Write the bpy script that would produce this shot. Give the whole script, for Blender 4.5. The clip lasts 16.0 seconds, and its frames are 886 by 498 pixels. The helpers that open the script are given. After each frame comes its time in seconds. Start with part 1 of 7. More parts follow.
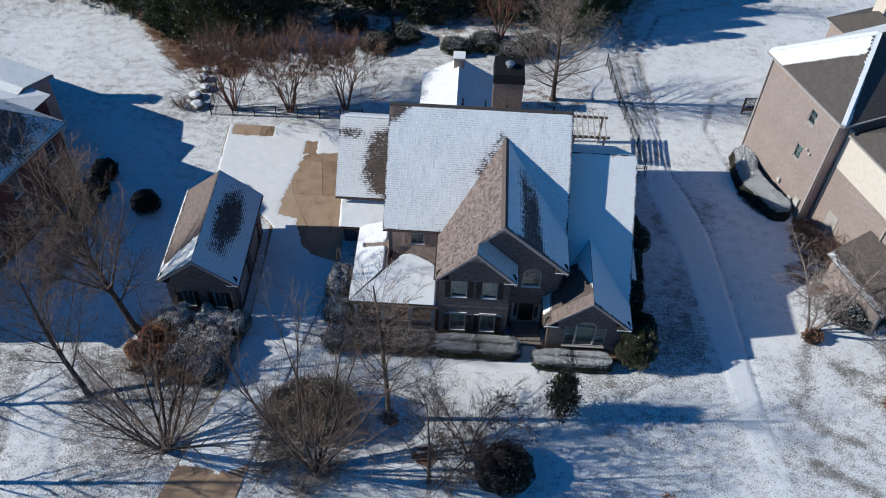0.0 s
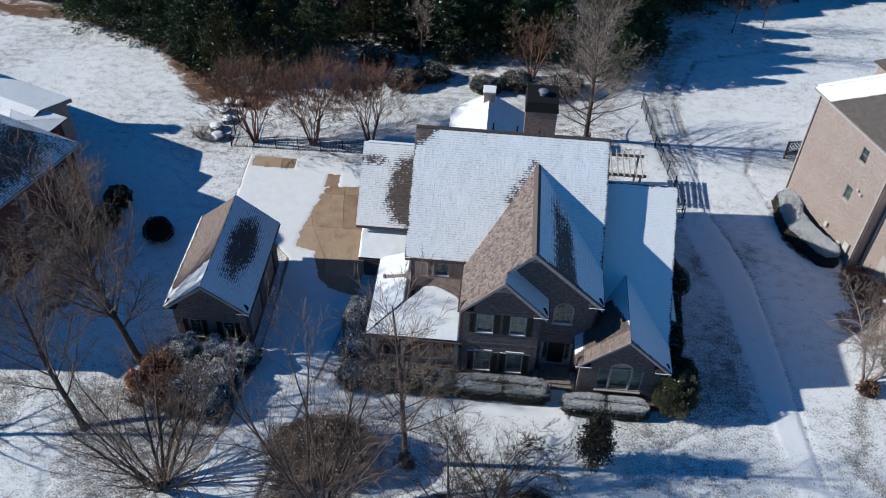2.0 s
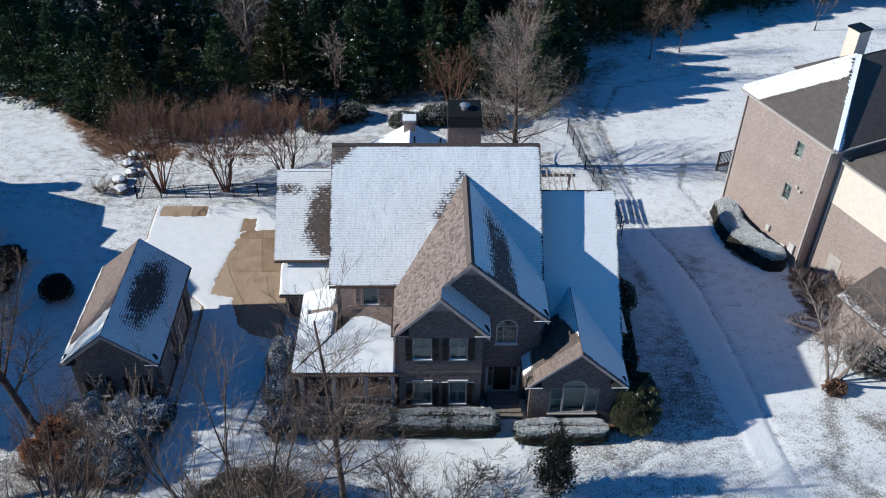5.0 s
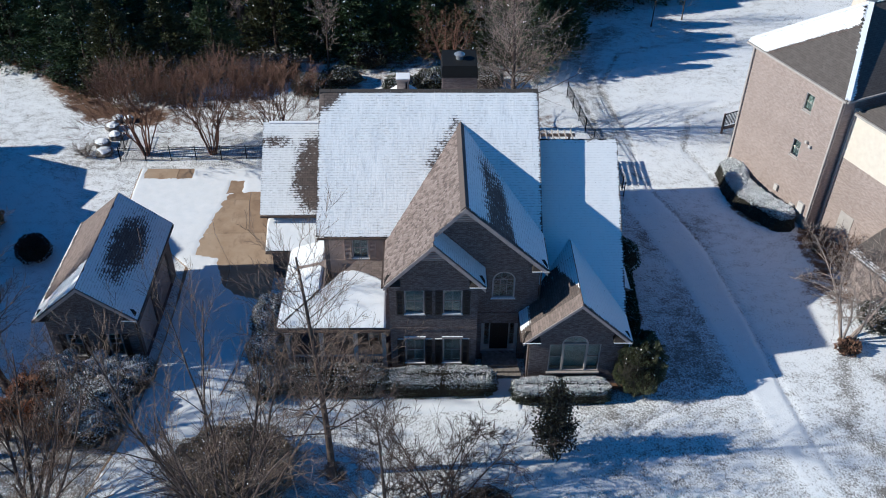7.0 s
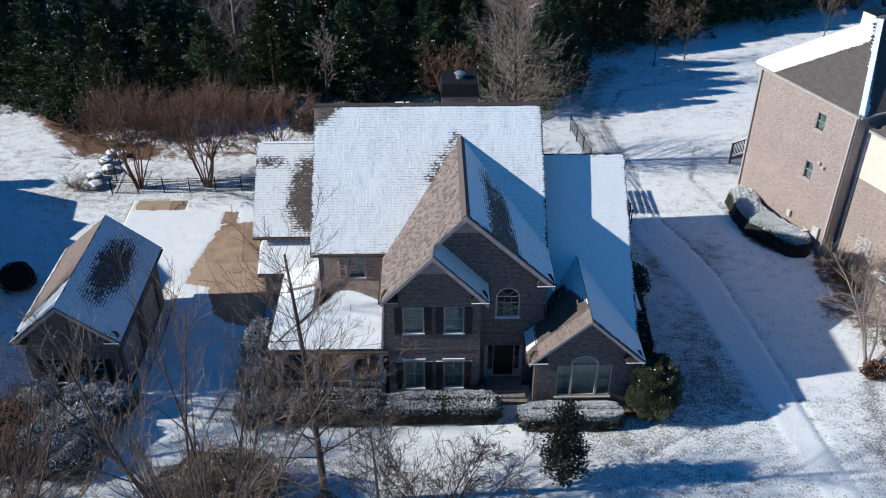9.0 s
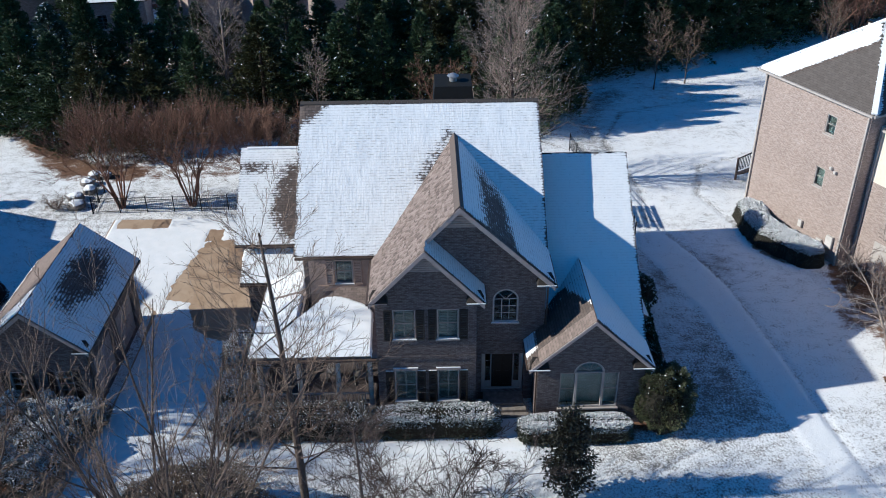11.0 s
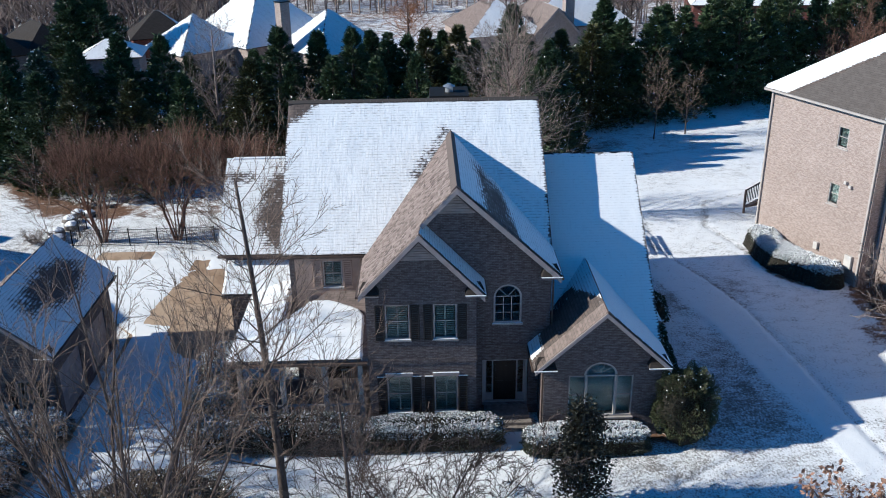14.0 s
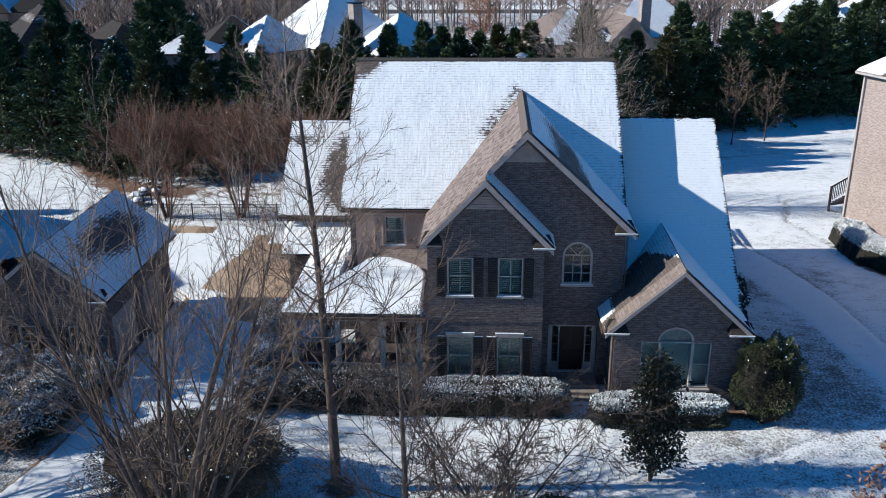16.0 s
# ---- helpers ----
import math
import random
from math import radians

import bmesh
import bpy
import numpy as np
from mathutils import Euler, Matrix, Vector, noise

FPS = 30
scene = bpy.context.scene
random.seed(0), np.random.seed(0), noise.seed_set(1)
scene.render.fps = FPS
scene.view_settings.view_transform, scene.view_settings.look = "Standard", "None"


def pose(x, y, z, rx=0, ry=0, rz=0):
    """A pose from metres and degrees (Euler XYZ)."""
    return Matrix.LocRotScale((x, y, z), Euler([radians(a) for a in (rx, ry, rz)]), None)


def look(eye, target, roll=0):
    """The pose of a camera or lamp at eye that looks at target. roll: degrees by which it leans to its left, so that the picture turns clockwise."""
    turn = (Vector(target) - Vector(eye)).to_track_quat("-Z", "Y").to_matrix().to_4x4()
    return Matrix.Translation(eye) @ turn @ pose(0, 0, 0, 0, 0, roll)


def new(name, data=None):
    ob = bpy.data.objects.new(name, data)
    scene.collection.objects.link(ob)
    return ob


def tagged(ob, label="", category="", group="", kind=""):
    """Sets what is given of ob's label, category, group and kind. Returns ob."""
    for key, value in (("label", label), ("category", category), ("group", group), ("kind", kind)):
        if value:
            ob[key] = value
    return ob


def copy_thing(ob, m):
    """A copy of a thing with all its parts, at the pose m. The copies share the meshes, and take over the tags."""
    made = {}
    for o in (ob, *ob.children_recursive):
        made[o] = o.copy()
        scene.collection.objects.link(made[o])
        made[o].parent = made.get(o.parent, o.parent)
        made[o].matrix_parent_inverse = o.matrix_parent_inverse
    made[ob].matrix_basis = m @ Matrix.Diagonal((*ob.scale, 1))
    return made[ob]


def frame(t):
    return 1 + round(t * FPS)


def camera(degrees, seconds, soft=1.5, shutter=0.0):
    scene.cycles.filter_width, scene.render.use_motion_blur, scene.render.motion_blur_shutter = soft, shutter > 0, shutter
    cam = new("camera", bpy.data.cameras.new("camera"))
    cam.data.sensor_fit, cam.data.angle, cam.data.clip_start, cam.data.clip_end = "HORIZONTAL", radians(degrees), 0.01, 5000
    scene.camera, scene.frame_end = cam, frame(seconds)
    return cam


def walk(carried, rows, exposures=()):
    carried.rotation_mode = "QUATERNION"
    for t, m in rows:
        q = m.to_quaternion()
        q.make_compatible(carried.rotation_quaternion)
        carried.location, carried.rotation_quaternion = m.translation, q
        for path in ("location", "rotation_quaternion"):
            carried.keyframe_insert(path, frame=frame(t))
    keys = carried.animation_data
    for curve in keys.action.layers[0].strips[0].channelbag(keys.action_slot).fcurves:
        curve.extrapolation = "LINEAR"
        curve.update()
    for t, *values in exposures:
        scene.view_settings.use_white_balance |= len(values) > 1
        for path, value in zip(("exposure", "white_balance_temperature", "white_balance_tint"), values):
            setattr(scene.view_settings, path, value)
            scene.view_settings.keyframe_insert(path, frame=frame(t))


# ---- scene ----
cam = camera(52.6, 16.0, soft=1.0)
PATH = [
    (0, (-1.01, -35.467, 49.898), (-1.049, -34.156, 48.387), 2.0),
    (0.5, (-0.974, -35.397, 48.777), (-1.018, -34.042, 47.307), 1.8),
    (1, (-0.897, -35.333, 47.584), (-0.949, -33.941, 46.149), 1.7),
    (1.5, (-0.975, -35.082, 46.449), (-1.047, -33.692, 45.012), 1.7),
    (2, (-1.09, -34.952, 45.29), (-1.191, -33.525, 43.893), 1.8),
    (2.5, (-1.021, -34.76, 44.303), (-1.118, -33.293, 42.948), 1.6),
    (3, (-0.964, -34.568, 43.387), (-1.021, -33.059, 42.075), 1.4),
    (3.5, (-0.887, -34.433, 42.441), (-0.882, -32.886, 41.172), 0.9),
    (4, (-0.795, -34.386, 41.498), (-0.761, -32.83, 40.242), 0.8),
    (6.5, (-0.404, -33.943, 36.662), (-0.368, -32.381, 35.415), 0.7),
    (7, (-0.278, -33.998, 35.825), (-0.243, -32.435, 34.578), 0.6),
    (7.5, (-0.346, -33.931, 34.923), (-0.311, -32.336, 33.717), 0.5),
    (8, (-0.32, -33.797, 34.043), (-0.285, -32.16, 32.893), 0.4),
    (8.5, (-0.263, -33.725, 33.093), (-0.228, -32.07, 31.971), 0.3),
    (8.7, (-0.195, -33.865, 32.704), (-0.163, -32.208, 31.585), 0.2),
    (10.8, (0.365, -33.077, 28.66), (0.388, -31.361, 27.633), -0.6),
    (11, (0.305, -32.967, 28.242), (0.332, -31.237, 27.238), -0.5),
    (11.5, (0.318, -32.861, 27.189), (0.346, -31.119, 26.208), -0.5),
    (12, (0.363, -32.809, 26.231), (0.394, -31.048, 25.285), -0.6),
    (12.5, (0.387, -32.816, 25.363), (0.419, -31.023, 24.479), -0.7),
    (13, (0.352, -32.776, 24.421), (0.384, -30.954, 23.596), -0.7),
    (13.5, (0.372, -32.698, 23.473), (0.406, -30.86, 22.684), -0.7),
    (14, (0.343, -32.594, 22.473), (0.378, -30.756, 21.683), -0.8),
    (14.5, (0.322, -32.472, 21.432), (0.318, -30.618, 20.682), -0.7),
    (15, (0.32, -32.389, 20.455), (0.269, -30.53, 19.718), -0.7),
    (15.5, (0.342, -32.333, 19.501), (0.26, -30.477, 18.76), -0.6),
    (16, (0.24, -32.238, 18.552), (0.133, -30.37, 17.846), -0.4),
]
walk(cam, [(t, look(eye, target, roll)) for t, eye, target, roll in PATH], exposures=((0.0, 0.50, 3480, -19.5), (3.5, 0.66, 3480, -19.5), (8.0, 0.75, 3480, -19.5), (13.0, 0.92, 3480, -19.5), (16.0, 0.96, 3480, -19.5)))

# ---- light ----
SUN_ELEVATION, SUN_DRIFT = 27.7, 0.075  # shadows fall along +x with a little +y
world = bpy.data.worlds.new("winter_sky")
scene.world = world
world.use_nodes = True
wn = world.node_tree.nodes
sky = wn.new("ShaderNodeTexSky")
sky.sky_type, sky.sun_disc = "NISHITA", False
sky.sun_elevation, sky.sun_rotation = radians(SUN_ELEVATION), radians(-92)
sky.altitude, sky.air_density, sky.dust_density, sky.ozone_density = 3000, 1.0, 0.0, 1.8
world.node_tree.links.new(sky.outputs[0], wn["Background"].inputs["Color"])
wn["Background"].inputs["Strength"].default_value = 0.041
sun = new("sun", bpy.data.lights.new("sun", "SUN"))
sun.data.energy, sun.data.angle, sun.data.color = 5.2, radians(0.55), (1.0, 0.53, 0.285)
sun_way = Vector((math.cos(radians(SUN_ELEVATION)), math.cos(radians(SUN_ELEVATION)) * SUN_DRIFT, -math.sin(radians(SUN_ELEVATION))))
sun.matrix_world = Matrix.Translation((-60, 0, 60)) @ sun_way.to_track_quat("-Z", "Y").to_matrix().to_4x4()


# ---- materials ----
class Mat:
    """A node material with short helpers."""

    def __init__(self, name, rough=0.8, metal=0.0, spec=0.3):
        self.m = bpy.data.materials.new(name)
        self.m.use_nodes = True
        self.t = self.m.node_tree
        self.b = self.t.nodes["Principled BSDF"]
        self.b.inputs["Roughness"].default_value = rough
        self.b.inputs["Metallic"].default_value = metal
        self.b.inputs["Specular IOR Level"].default_value = spec

    def node(self, kind, **inputs):
        n = self.t.nodes.new(kind)
        for k, v in inputs.items():
            self.put(n.inputs[k.replace("_", " ")], v)
        return n

    def put(self, socket, v):
        if isinstance(v, bpy.types.NodeSocket):
            self.t.links.new(v, socket)
        else:
            socket.default_value = v

    def coords(self, which="Object"):
        return self.node("ShaderNodeTexCoord").outputs[which]

    def scaled(self, vec, s):
        n = self.node("ShaderNodeMapping", Vector=vec)
        n.inputs["Scale"].default_value = s if isinstance(s, tuple) else (s, s, s)
        return n.outputs[0]

    def noise(self, vec, scale, detail=4.0, rough=0.55):
        n = self.node("ShaderNodeTexNoise", Vector=vec, Scale=scale, Detail=detail, Roughness=rough)
        return n.outputs["Fac"]

    def ramp(self, fac, stops):
        n = self.node("ShaderNodeValToRGB", Fac=fac)
        el = n.color_ramp.elements
        while len(el) < len(stops):
            el.new(0.5)
        for e, (p, c) in zip(el, stops):
            e.position, e.color = p, ((*c, 1) if isinstance(c, tuple) else (c, c, c, 1))
        return n.outputs["Color"]

    def mix(self, fac, a, b, mode="MIX"):
        n = self.t.nodes.new("ShaderNodeMix")
        n.data_type, n.blend_type = "RGBA", mode
        self.put(n.inputs[0], fac)
        for s, v in ((n.inputs[6], a), (n.inputs[7], b)):
            self.put(s, (*v, 1) if isinstance(v, tuple) else v)
        return n.outputs[2]

    def math(self, op, a, b=0.0):
        n = self.t.nodes.new("ShaderNodeMath")
        n.operation = op
        self.put(n.inputs[0], a)
        self.put(n.inputs[1], b)
        return n.outputs[0]

    def colour(self, v):
        self.put(self.b.inputs["Base Color"], (*v, 1) if isinstance(v, tuple) else v)
        return self

    def bump(self, height, strength=0.4, distance=0.02):
        n = self.node("ShaderNodeBump", Height=height, Strength=strength, Distance=distance)
        self.put(self.b.inputs["Normal"], n.outputs[0])
        return self

    def attribute(self, name):
        n = self.t.nodes.new("ShaderNodeAttribute")
        n.attribute_name = name
        return n.outputs["Fac"]

    def random(self):
        return self.node("ShaderNodeObjectInfo").outputs["Random"]

    def island(self):
        return self.node("ShaderNodeNewGeometry").outputs["Random Per Island"]


def plain(name, colour, rough=0.6, metal=0.0, spec=0.3, vary=0.12, scale=3.0):
    """A painted or plain surface with faint stains and grain."""
    m = Mat(name, rough, metal, spec)
    c = m.coords()
    n = m.noise(c, scale, 5)
    dark = tuple(v * (1 - vary) for v in colour)
    light = tuple(min(1, v * (1 + vary)) for v in colour)
    m.colour(m.ramp(n, [(0.3, dark), (0.7, light)])).bump(m.noise(c, scale * 14, 2), 0.15, 0.01)
    return m.m


def brick_material(name, tones, mortar, soot=0.15):
    m = Mat(name, 0.88)
    sep = m.node("ShaderNodeSeparateXYZ", Vector=m.coords())
    u = m.math("ADD", sep.outputs[0], sep.outputs[1])
    vec = m.node("ShaderNodeCombineXYZ", X=u, Y=sep.outputs[2]).outputs[0]
    b = m.node("ShaderNodeTexBrick", Vector=vec, Scale=1.0)
    b.offset, b.squash = 0.5, 1.0
    for k, v in (("Mortar Size", 0.006), ("Mortar Smooth", 0.2), ("Bias", 0.0), ("Brick Width", 0.215), ("Row Height", 0.075)):
        b.inputs[k].default_value = v
    b.inputs["Color1"].default_value, b.inputs["Color2"].default_value, b.inputs["Mortar"].default_value = (*tones[0], 1), (*tones[1], 1), (*mortar, 1)
    blotch = m.noise(m.scaled(vec, (4.2, 12.0, 1)), 1.0, 2)
    col = m.mix(m.math("MULTIPLY", m.ramp(blotch, [(0.45, 0.0), (0.62, 1.0)]), 0.6), b.outputs["Color"], tones[2])
    big = m.noise(m.coords(), 0.5, 4)
    col = m.mix(m.math("MULTIPLY", m.ramp(big, [(0.35, 0.0), (0.75, 1.0)]), soot), col, (0.03, 0.025, 0.022))
    m.colour(col).bump(b.outputs["Fac"], -0.5, 0.012)
    return m.m


def shingle_material(name, tones, pieces=False):
    """Asphalt shingles laid in courses, by the roof's own metres."""
    m = Mat(name, 0.92, spec=0.15)
    uv = m.coords("UV")
    if pieces:
        pick = m.island() if pieces == "island" else m.random()
        col = m.ramp(pick, [(0.0, tones[0]), (0.35, tones[1]), (0.7, tones[2]), (1.0, tones[1])])
        grit = m.noise(m.coords(), 30, 3)
        col = m.mix(0.35, col, m.ramp(grit, [(0.35, tones[0]), (0.65, tones[2])]))
        m.colour(col).bump(m.noise(m.coords(), 60, 2), 0.3, 0.01)
        return m.m
    b = m.node("ShaderNodeTexBrick", Vector=uv, Scale=1.0)
    for k, v in (("Mortar Size", 0.008), ("Mortar Smooth", 0.1), ("Bias", 0.0), ("Brick Width", 0.28), ("Row Height", 0.145)):
        b.inputs[k].default_value = v
    b.inputs["Color1"].default_value, b.inputs["Color2"].default_value = (*tones[0], 1), (*tones[1], 1)
    b.inputs["Mortar"].default_value = (*[v * 0.45 for v in tones[0]], 1)
    col = m.mix(m.math("MULTIPLY", m.noise(m.scaled(uv, (3.6, 6.9, 1)), 1.0, 2), 0.7), b.outputs["Color"], tones[2])
    m.colour(col).bump(b.outputs["Fac"], -0.6, 0.02)
    return m.m


def roof_snow_material(name="roof_snow", lines=1.0):
    """Thin snow over shingles: it lies on each course in rows, streaks downhill and breaks up where 'cover' falls."""
    m = Mat(name, 0.75, spec=0.25)
    uv = m.coords("UV")
    sep = m.node("ShaderNodeSeparateXYZ", Vector=uv)
    wob = m.noise(m.scaled(uv, (1.2, 0.6, 1)), 2.0, 3)
    course = m.math("FRACT", m.math("MULTIPLY", m.math("ADD", sep.outputs[1], m.math("MULTIPLY", wob, 0.03)), 1 / 0.145))
    rib = m.ramp(course, [(0.0, 0.0), (0.3, 0.85), (0.8, 1.0), (1.0, 0.0)])
    runs = m.noise(m.scaled(uv, (6.0, 0.8, 1)), 1.4, 4, 0.65)
    dash = m.noise(m.scaled(uv, (1.0, 2.2, 1)), 4.5, 3, 0.6)
    row = m.math("FLOOR", m.math("MULTIPLY", sep.outputs[1], 1 / 0.145))
    tab = m.math("FLOOR", m.math("ADD", m.math("MULTIPLY", sep.outputs[0], 1 / 0.13), m.math("MULTIPLY", row, 0.37)))
    dice = m.node("ShaderNodeTexWhiteNoise", Vector=m.node("ShaderNodeCombineXYZ", X=tab, Y=row).outputs[0]).outputs["Value"]
    flake = m.noise(m.scaled(uv, (5.0, 13.0, 1)), 1.2, 3, 0.7)
    patch = m.ramp(m.noise(uv, 0.4, 4), [(0.38, 0.0), (0.62, 1.0)])
    cover = m.attribute("cover")
    left = m.math("ADD", cover, m.math("MULTIPLY", m.math("SUBTRACT", rib, 0.5), 0.34))
    left = m.math("ADD", left, m.math("ADD", m.math("MULTIPLY", m.math("SUBTRACT", dash, 0.5), 0.7), m.math("ADD", m.math("MULTIPLY", m.math("SUBTRACT", dice, 0.5), 0.35), m.math("MULTIPLY", m.math("SUBTRACT", flake, 0.5), 1.3))))
    bare = m.ramp(left, [(0.36, 1.0), (0.62, 0.0)])
    show = m.math("MULTIPLY", m.math("MULTIPLY", m.math("SUBTRACT", 1.0, rib), m.ramp(dash, [(0.4, 0.0), (0.62, 1.0)])), m.math("ADD", m.math("MULTIPLY", patch, 0.5), 0.26))
    show = m.math("ADD", show, m.math("MULTIPLY", m.math("MULTIPLY", m.ramp(runs, [(0.55, 0.0), (0.68, 1.0)]), m.math("SUBTRACT", 1.0, m.math("MULTIPLY", patch, 0.5))), 0.22))
    show = m.math("MULTIPLY", show, lines)
    b = m.node("ShaderNodeTexBrick", Vector=uv, Scale=1.0)
    for k, v in (("Mortar Size", 0.008), ("Bias", 0.0), ("Brick Width", 0.28), ("Row Height", 0.145)):
        b.inputs[k].default_value = v
    b.inputs["Color1"].default_value, b.inputs["Color2"].default_value, b.inputs["Mortar"].default_value = (0.085, 0.07, 0.062, 1), (0.13, 0.105, 0.09, 1), (0.04, 0.034, 0.03, 1)
    col = m.mix(show, (0.84, 0.845, 0.85), (0.2, 0.185, 0.175))
    m.colour(m.mix(bare, col, b.outputs["Color"]))
    h = m.math("ADD", m.math("MULTIPLY", rib, m.math("ADD", m.math("MULTIPLY", patch, 0.5), 0.15)), m.math("MULTIPLY", runs, 1.3))
    m.bump(m.math("SUBTRACT", h, m.math("MULTIPLY", bare, 0.8)), 0.5 * lines, 0.03)
    return m.m


def ground_material():
    """Lawn under thin snow: the attribute 'grass' says how much grass pokes through, 'mulch' where the beds are bare."""
    m = Mat("snowy_ground", 0.85, spec=0.2)
    c = m.coords()
    fine = m.noise(c, 9.5, 6, 0.9)
    mid = m.noise(c, 1.7, 4, 0.65)
    strokes = m.noise(m.scaled(c, (4.0, 2.2, 1)), 3.0, 5, 0.75)
    grass = m.attribute("grass")
    poke = m.math("ADD", m.math("ADD", m.math("MULTIPLY", fine, 1.15), m.math("MULTIPLY", strokes, 0.65)), m.math("MULTIPLY", mid, 0.3))
    poke = m.math("ADD", poke, m.math("MULTIPLY", m.math("SUBTRACT", grass, 0.5), 0.8))
    blades = m.ramp(m.noise(c, 14, 3), [(0.3, (0.10, 0.09, 0.08)), (0.7, (0.30, 0.28, 0.25))])
    drift = m.noise(m.scaled(c, (0.8, 1.2, 1)), 1.3, 5, 0.6)
    poke = m.math("ADD", poke, m.math("MULTIPLY", m.math("SUBTRACT", drift, 0.5), 0.35))
    snow = m.ramp(mid, [(0.3, (0.84, 0.845, 0.85)), (0.7, (0.89, 0.89, 0.892))])
    cover = m.ramp(m.math("SUBTRACT", poke, 0.6), [(0.455, 0.0), (0.615, 1.0)])
    col = m.mix(cover, snow, blades)
    straw = m.ramp(m.noise(m.scaled(c, (2.0, 4.0, 3.0)), 2.2, 6, 0.75), [(0.3, (0.055, 0.032, 0.02)), (0.52, (0.15, 0.09, 0.052)), (0.7, (0.25, 0.165, 0.10)), (0.78, (0.7, 0.69, 0.68))])
    litter = m.math("ADD", m.math("MULTIPLY", m.math("SUBTRACT", fine, 0.5), 1.6), m.math("MULTIPLY", m.math("SUBTRACT", drift, 0.5), 1.2))
    bed = m.ramp(m.math("ADD", m.attribute("mulch"), litter), [(0.40, 0.0), (0.62, 1.0)])
    m.colour(m.mix(bed, col, straw)).bump(m.math("ADD", m.math("ADD", m.math("MULTIPLY", fine, 1.0), m.math("MULTIPLY", strokes, 0.6)), mid), 0.5, 0.05)
    return m.m


def drive_snow_material():
    m = Mat("smooth_snow", 0.7, spec=0.25)
    c = m.coords()
    n, f = m.noise(c, 1.5, 5), m.noise(c, 18.0, 4, 0.65)
    specks = m.ramp(m.noise(c, 26.0, 2), [(0.68, 0.0), (0.74, 1.0)])
    col = m.mix(m.math("MULTIPLY", specks, 0.35), m.ramp(n, [(0.3, (0.80, 0.81, 0.82)), (0.7, (0.88, 0.88, 0.885))]), (0.25, 0.22, 0.18))
    m.colour(col).bump(m.math("ADD", n, m.math("MULTIPLY", f, 0.3)), 0.3, 0.04)
    return m.m


def concrete_material():
    m = Mat("tan_concrete", 0.85)
    c = m.coords()
    slab = m.math("ADD", m.math("MULTIPLY", m.noise(c, 0.8, 5, 0.6), 0.75), m.math("MULTIPLY", m.random(), 0.3))
    dry = m.ramp(slab, [(0.32, (0.26, 0.18, 0.108)), (0.55, (0.40, 0.30, 0.19)), (0.75, (0.50, 0.395, 0.27))])
    damp = m.ramp(m.noise(m.scaled(c, (1.0, 0.5, 1)), 1.6, 6, 0.7), [(0.52, 0.0), (0.68, 0.55)])
    grit = m.noise(c, 26, 4, 0.7)
    m.colour(m.mix(m.math("MULTIPLY", grit, 0.45), m.mix(damp, dry, (0.17, 0.115, 0.07)), (0.22, 0.16, 0.1))).bump(grit, 0.3, 0.01)
    return m.m


def bark_material(name, dark, light, scale=12.0):
    m = Mat(name, 0.92, spec=0.1)
    c = m.coords()
    n = m.noise(m.scaled(c, (1, 1, 0.25)), scale, 4, 0.65)
    m.colour(m.ramp(n, [(0.3, dark), (0.7, light)])).bump(n, 0.5, 0.02)
    return m.m


def twig_material(name, dark, light):
    m = Mat(name, 0.9, spec=0.1)
    m.colour(m.ramp(m.island(), [(0.0, dark), (0.6, light), (1.0, tuple(v * 1.25 for v in light))]))
    return m.m


def leaf_material(name, dark, light, rough=0.55):
    m = Mat(name, rough, spec=0.35)
    col = m.ramp(m.island(), [(0.0, dark), (0.55, light), (1.0, tuple(v * 1.35 for v in light))])
    m.colour(m.mix(m.math("MULTIPLY", m.random(), 0.35), col, dark))
    m.b.inputs["Transmission Weight"].default_value = 0.0
    return m.m


SNOW = plain("snow", (0.84, 0.845, 0.855), 0.75, vary=0.04)
ROOF_SNOW = roof_snow_material()
DEEP_ROOF_SNOW = roof_snow_material("deeper_roof_snow", 0.35)
GROUND = ground_material()
SMOOTH_SNOW = drive_snow_material()
CONCRETE = concrete_material()
BRICK = brick_material("brown_brick", ((0.092, 0.074, 0.071), (0.16, 0.134, 0.128), (0.055, 0.044, 0.043)), (0.235, 0.222, 0.212))
TAN_BRICK = brick_material("tan_pink_brick", ((0.30, 0.245, 0.212), (0.38, 0.318, 0.28), (0.225, 0.172, 0.148)), (0.45, 0.41, 0.375), 0.14)
RED_BRICK = brick_material("red_brick", ((0.11, 0.036, 0.024), (0.14, 0.05, 0.034), (0.08, 0.026, 0.018)), (0.17, 0.13, 0.115))
DARK_BRICK = brick_material("sooty_brick", ((0.12, 0.09, 0.08), (0.17, 0.13, 0.115), (0.08, 0.06, 0.055)), (0.2, 0.18, 0.17), 0.3)
TONES = ((0.085, 0.067, 0.058), (0.19, 0.153, 0.133), (0.31, 0.262, 0.235))
SHINGLE = shingle_material("brown_shingles", TONES)
SHINGLE_PIECE = shingle_material("shingle_tab", TONES, "object")
SHINGLE_REST = shingle_material("shingle_tabs_joined", TONES, "island")
GREY_TONES = ((0.075, 0.065, 0.06), (0.11, 0.098, 0.09), (0.15, 0.135, 0.12))
GREY_SHINGLE = shingle_material("grey_brown_shingles", GREY_TONES)
DARK_SHINGLE = shingle_material("dark_shingles", tuple(tuple(v * 0.35 for v in t) for t in GREY_TONES))
TRIM = plain("taupe_trim", (0.36, 0.31, 0.28), 0.6)
WHITE_TRIM = plain("white_trim", (0.40, 0.37, 0.34), 0.55)
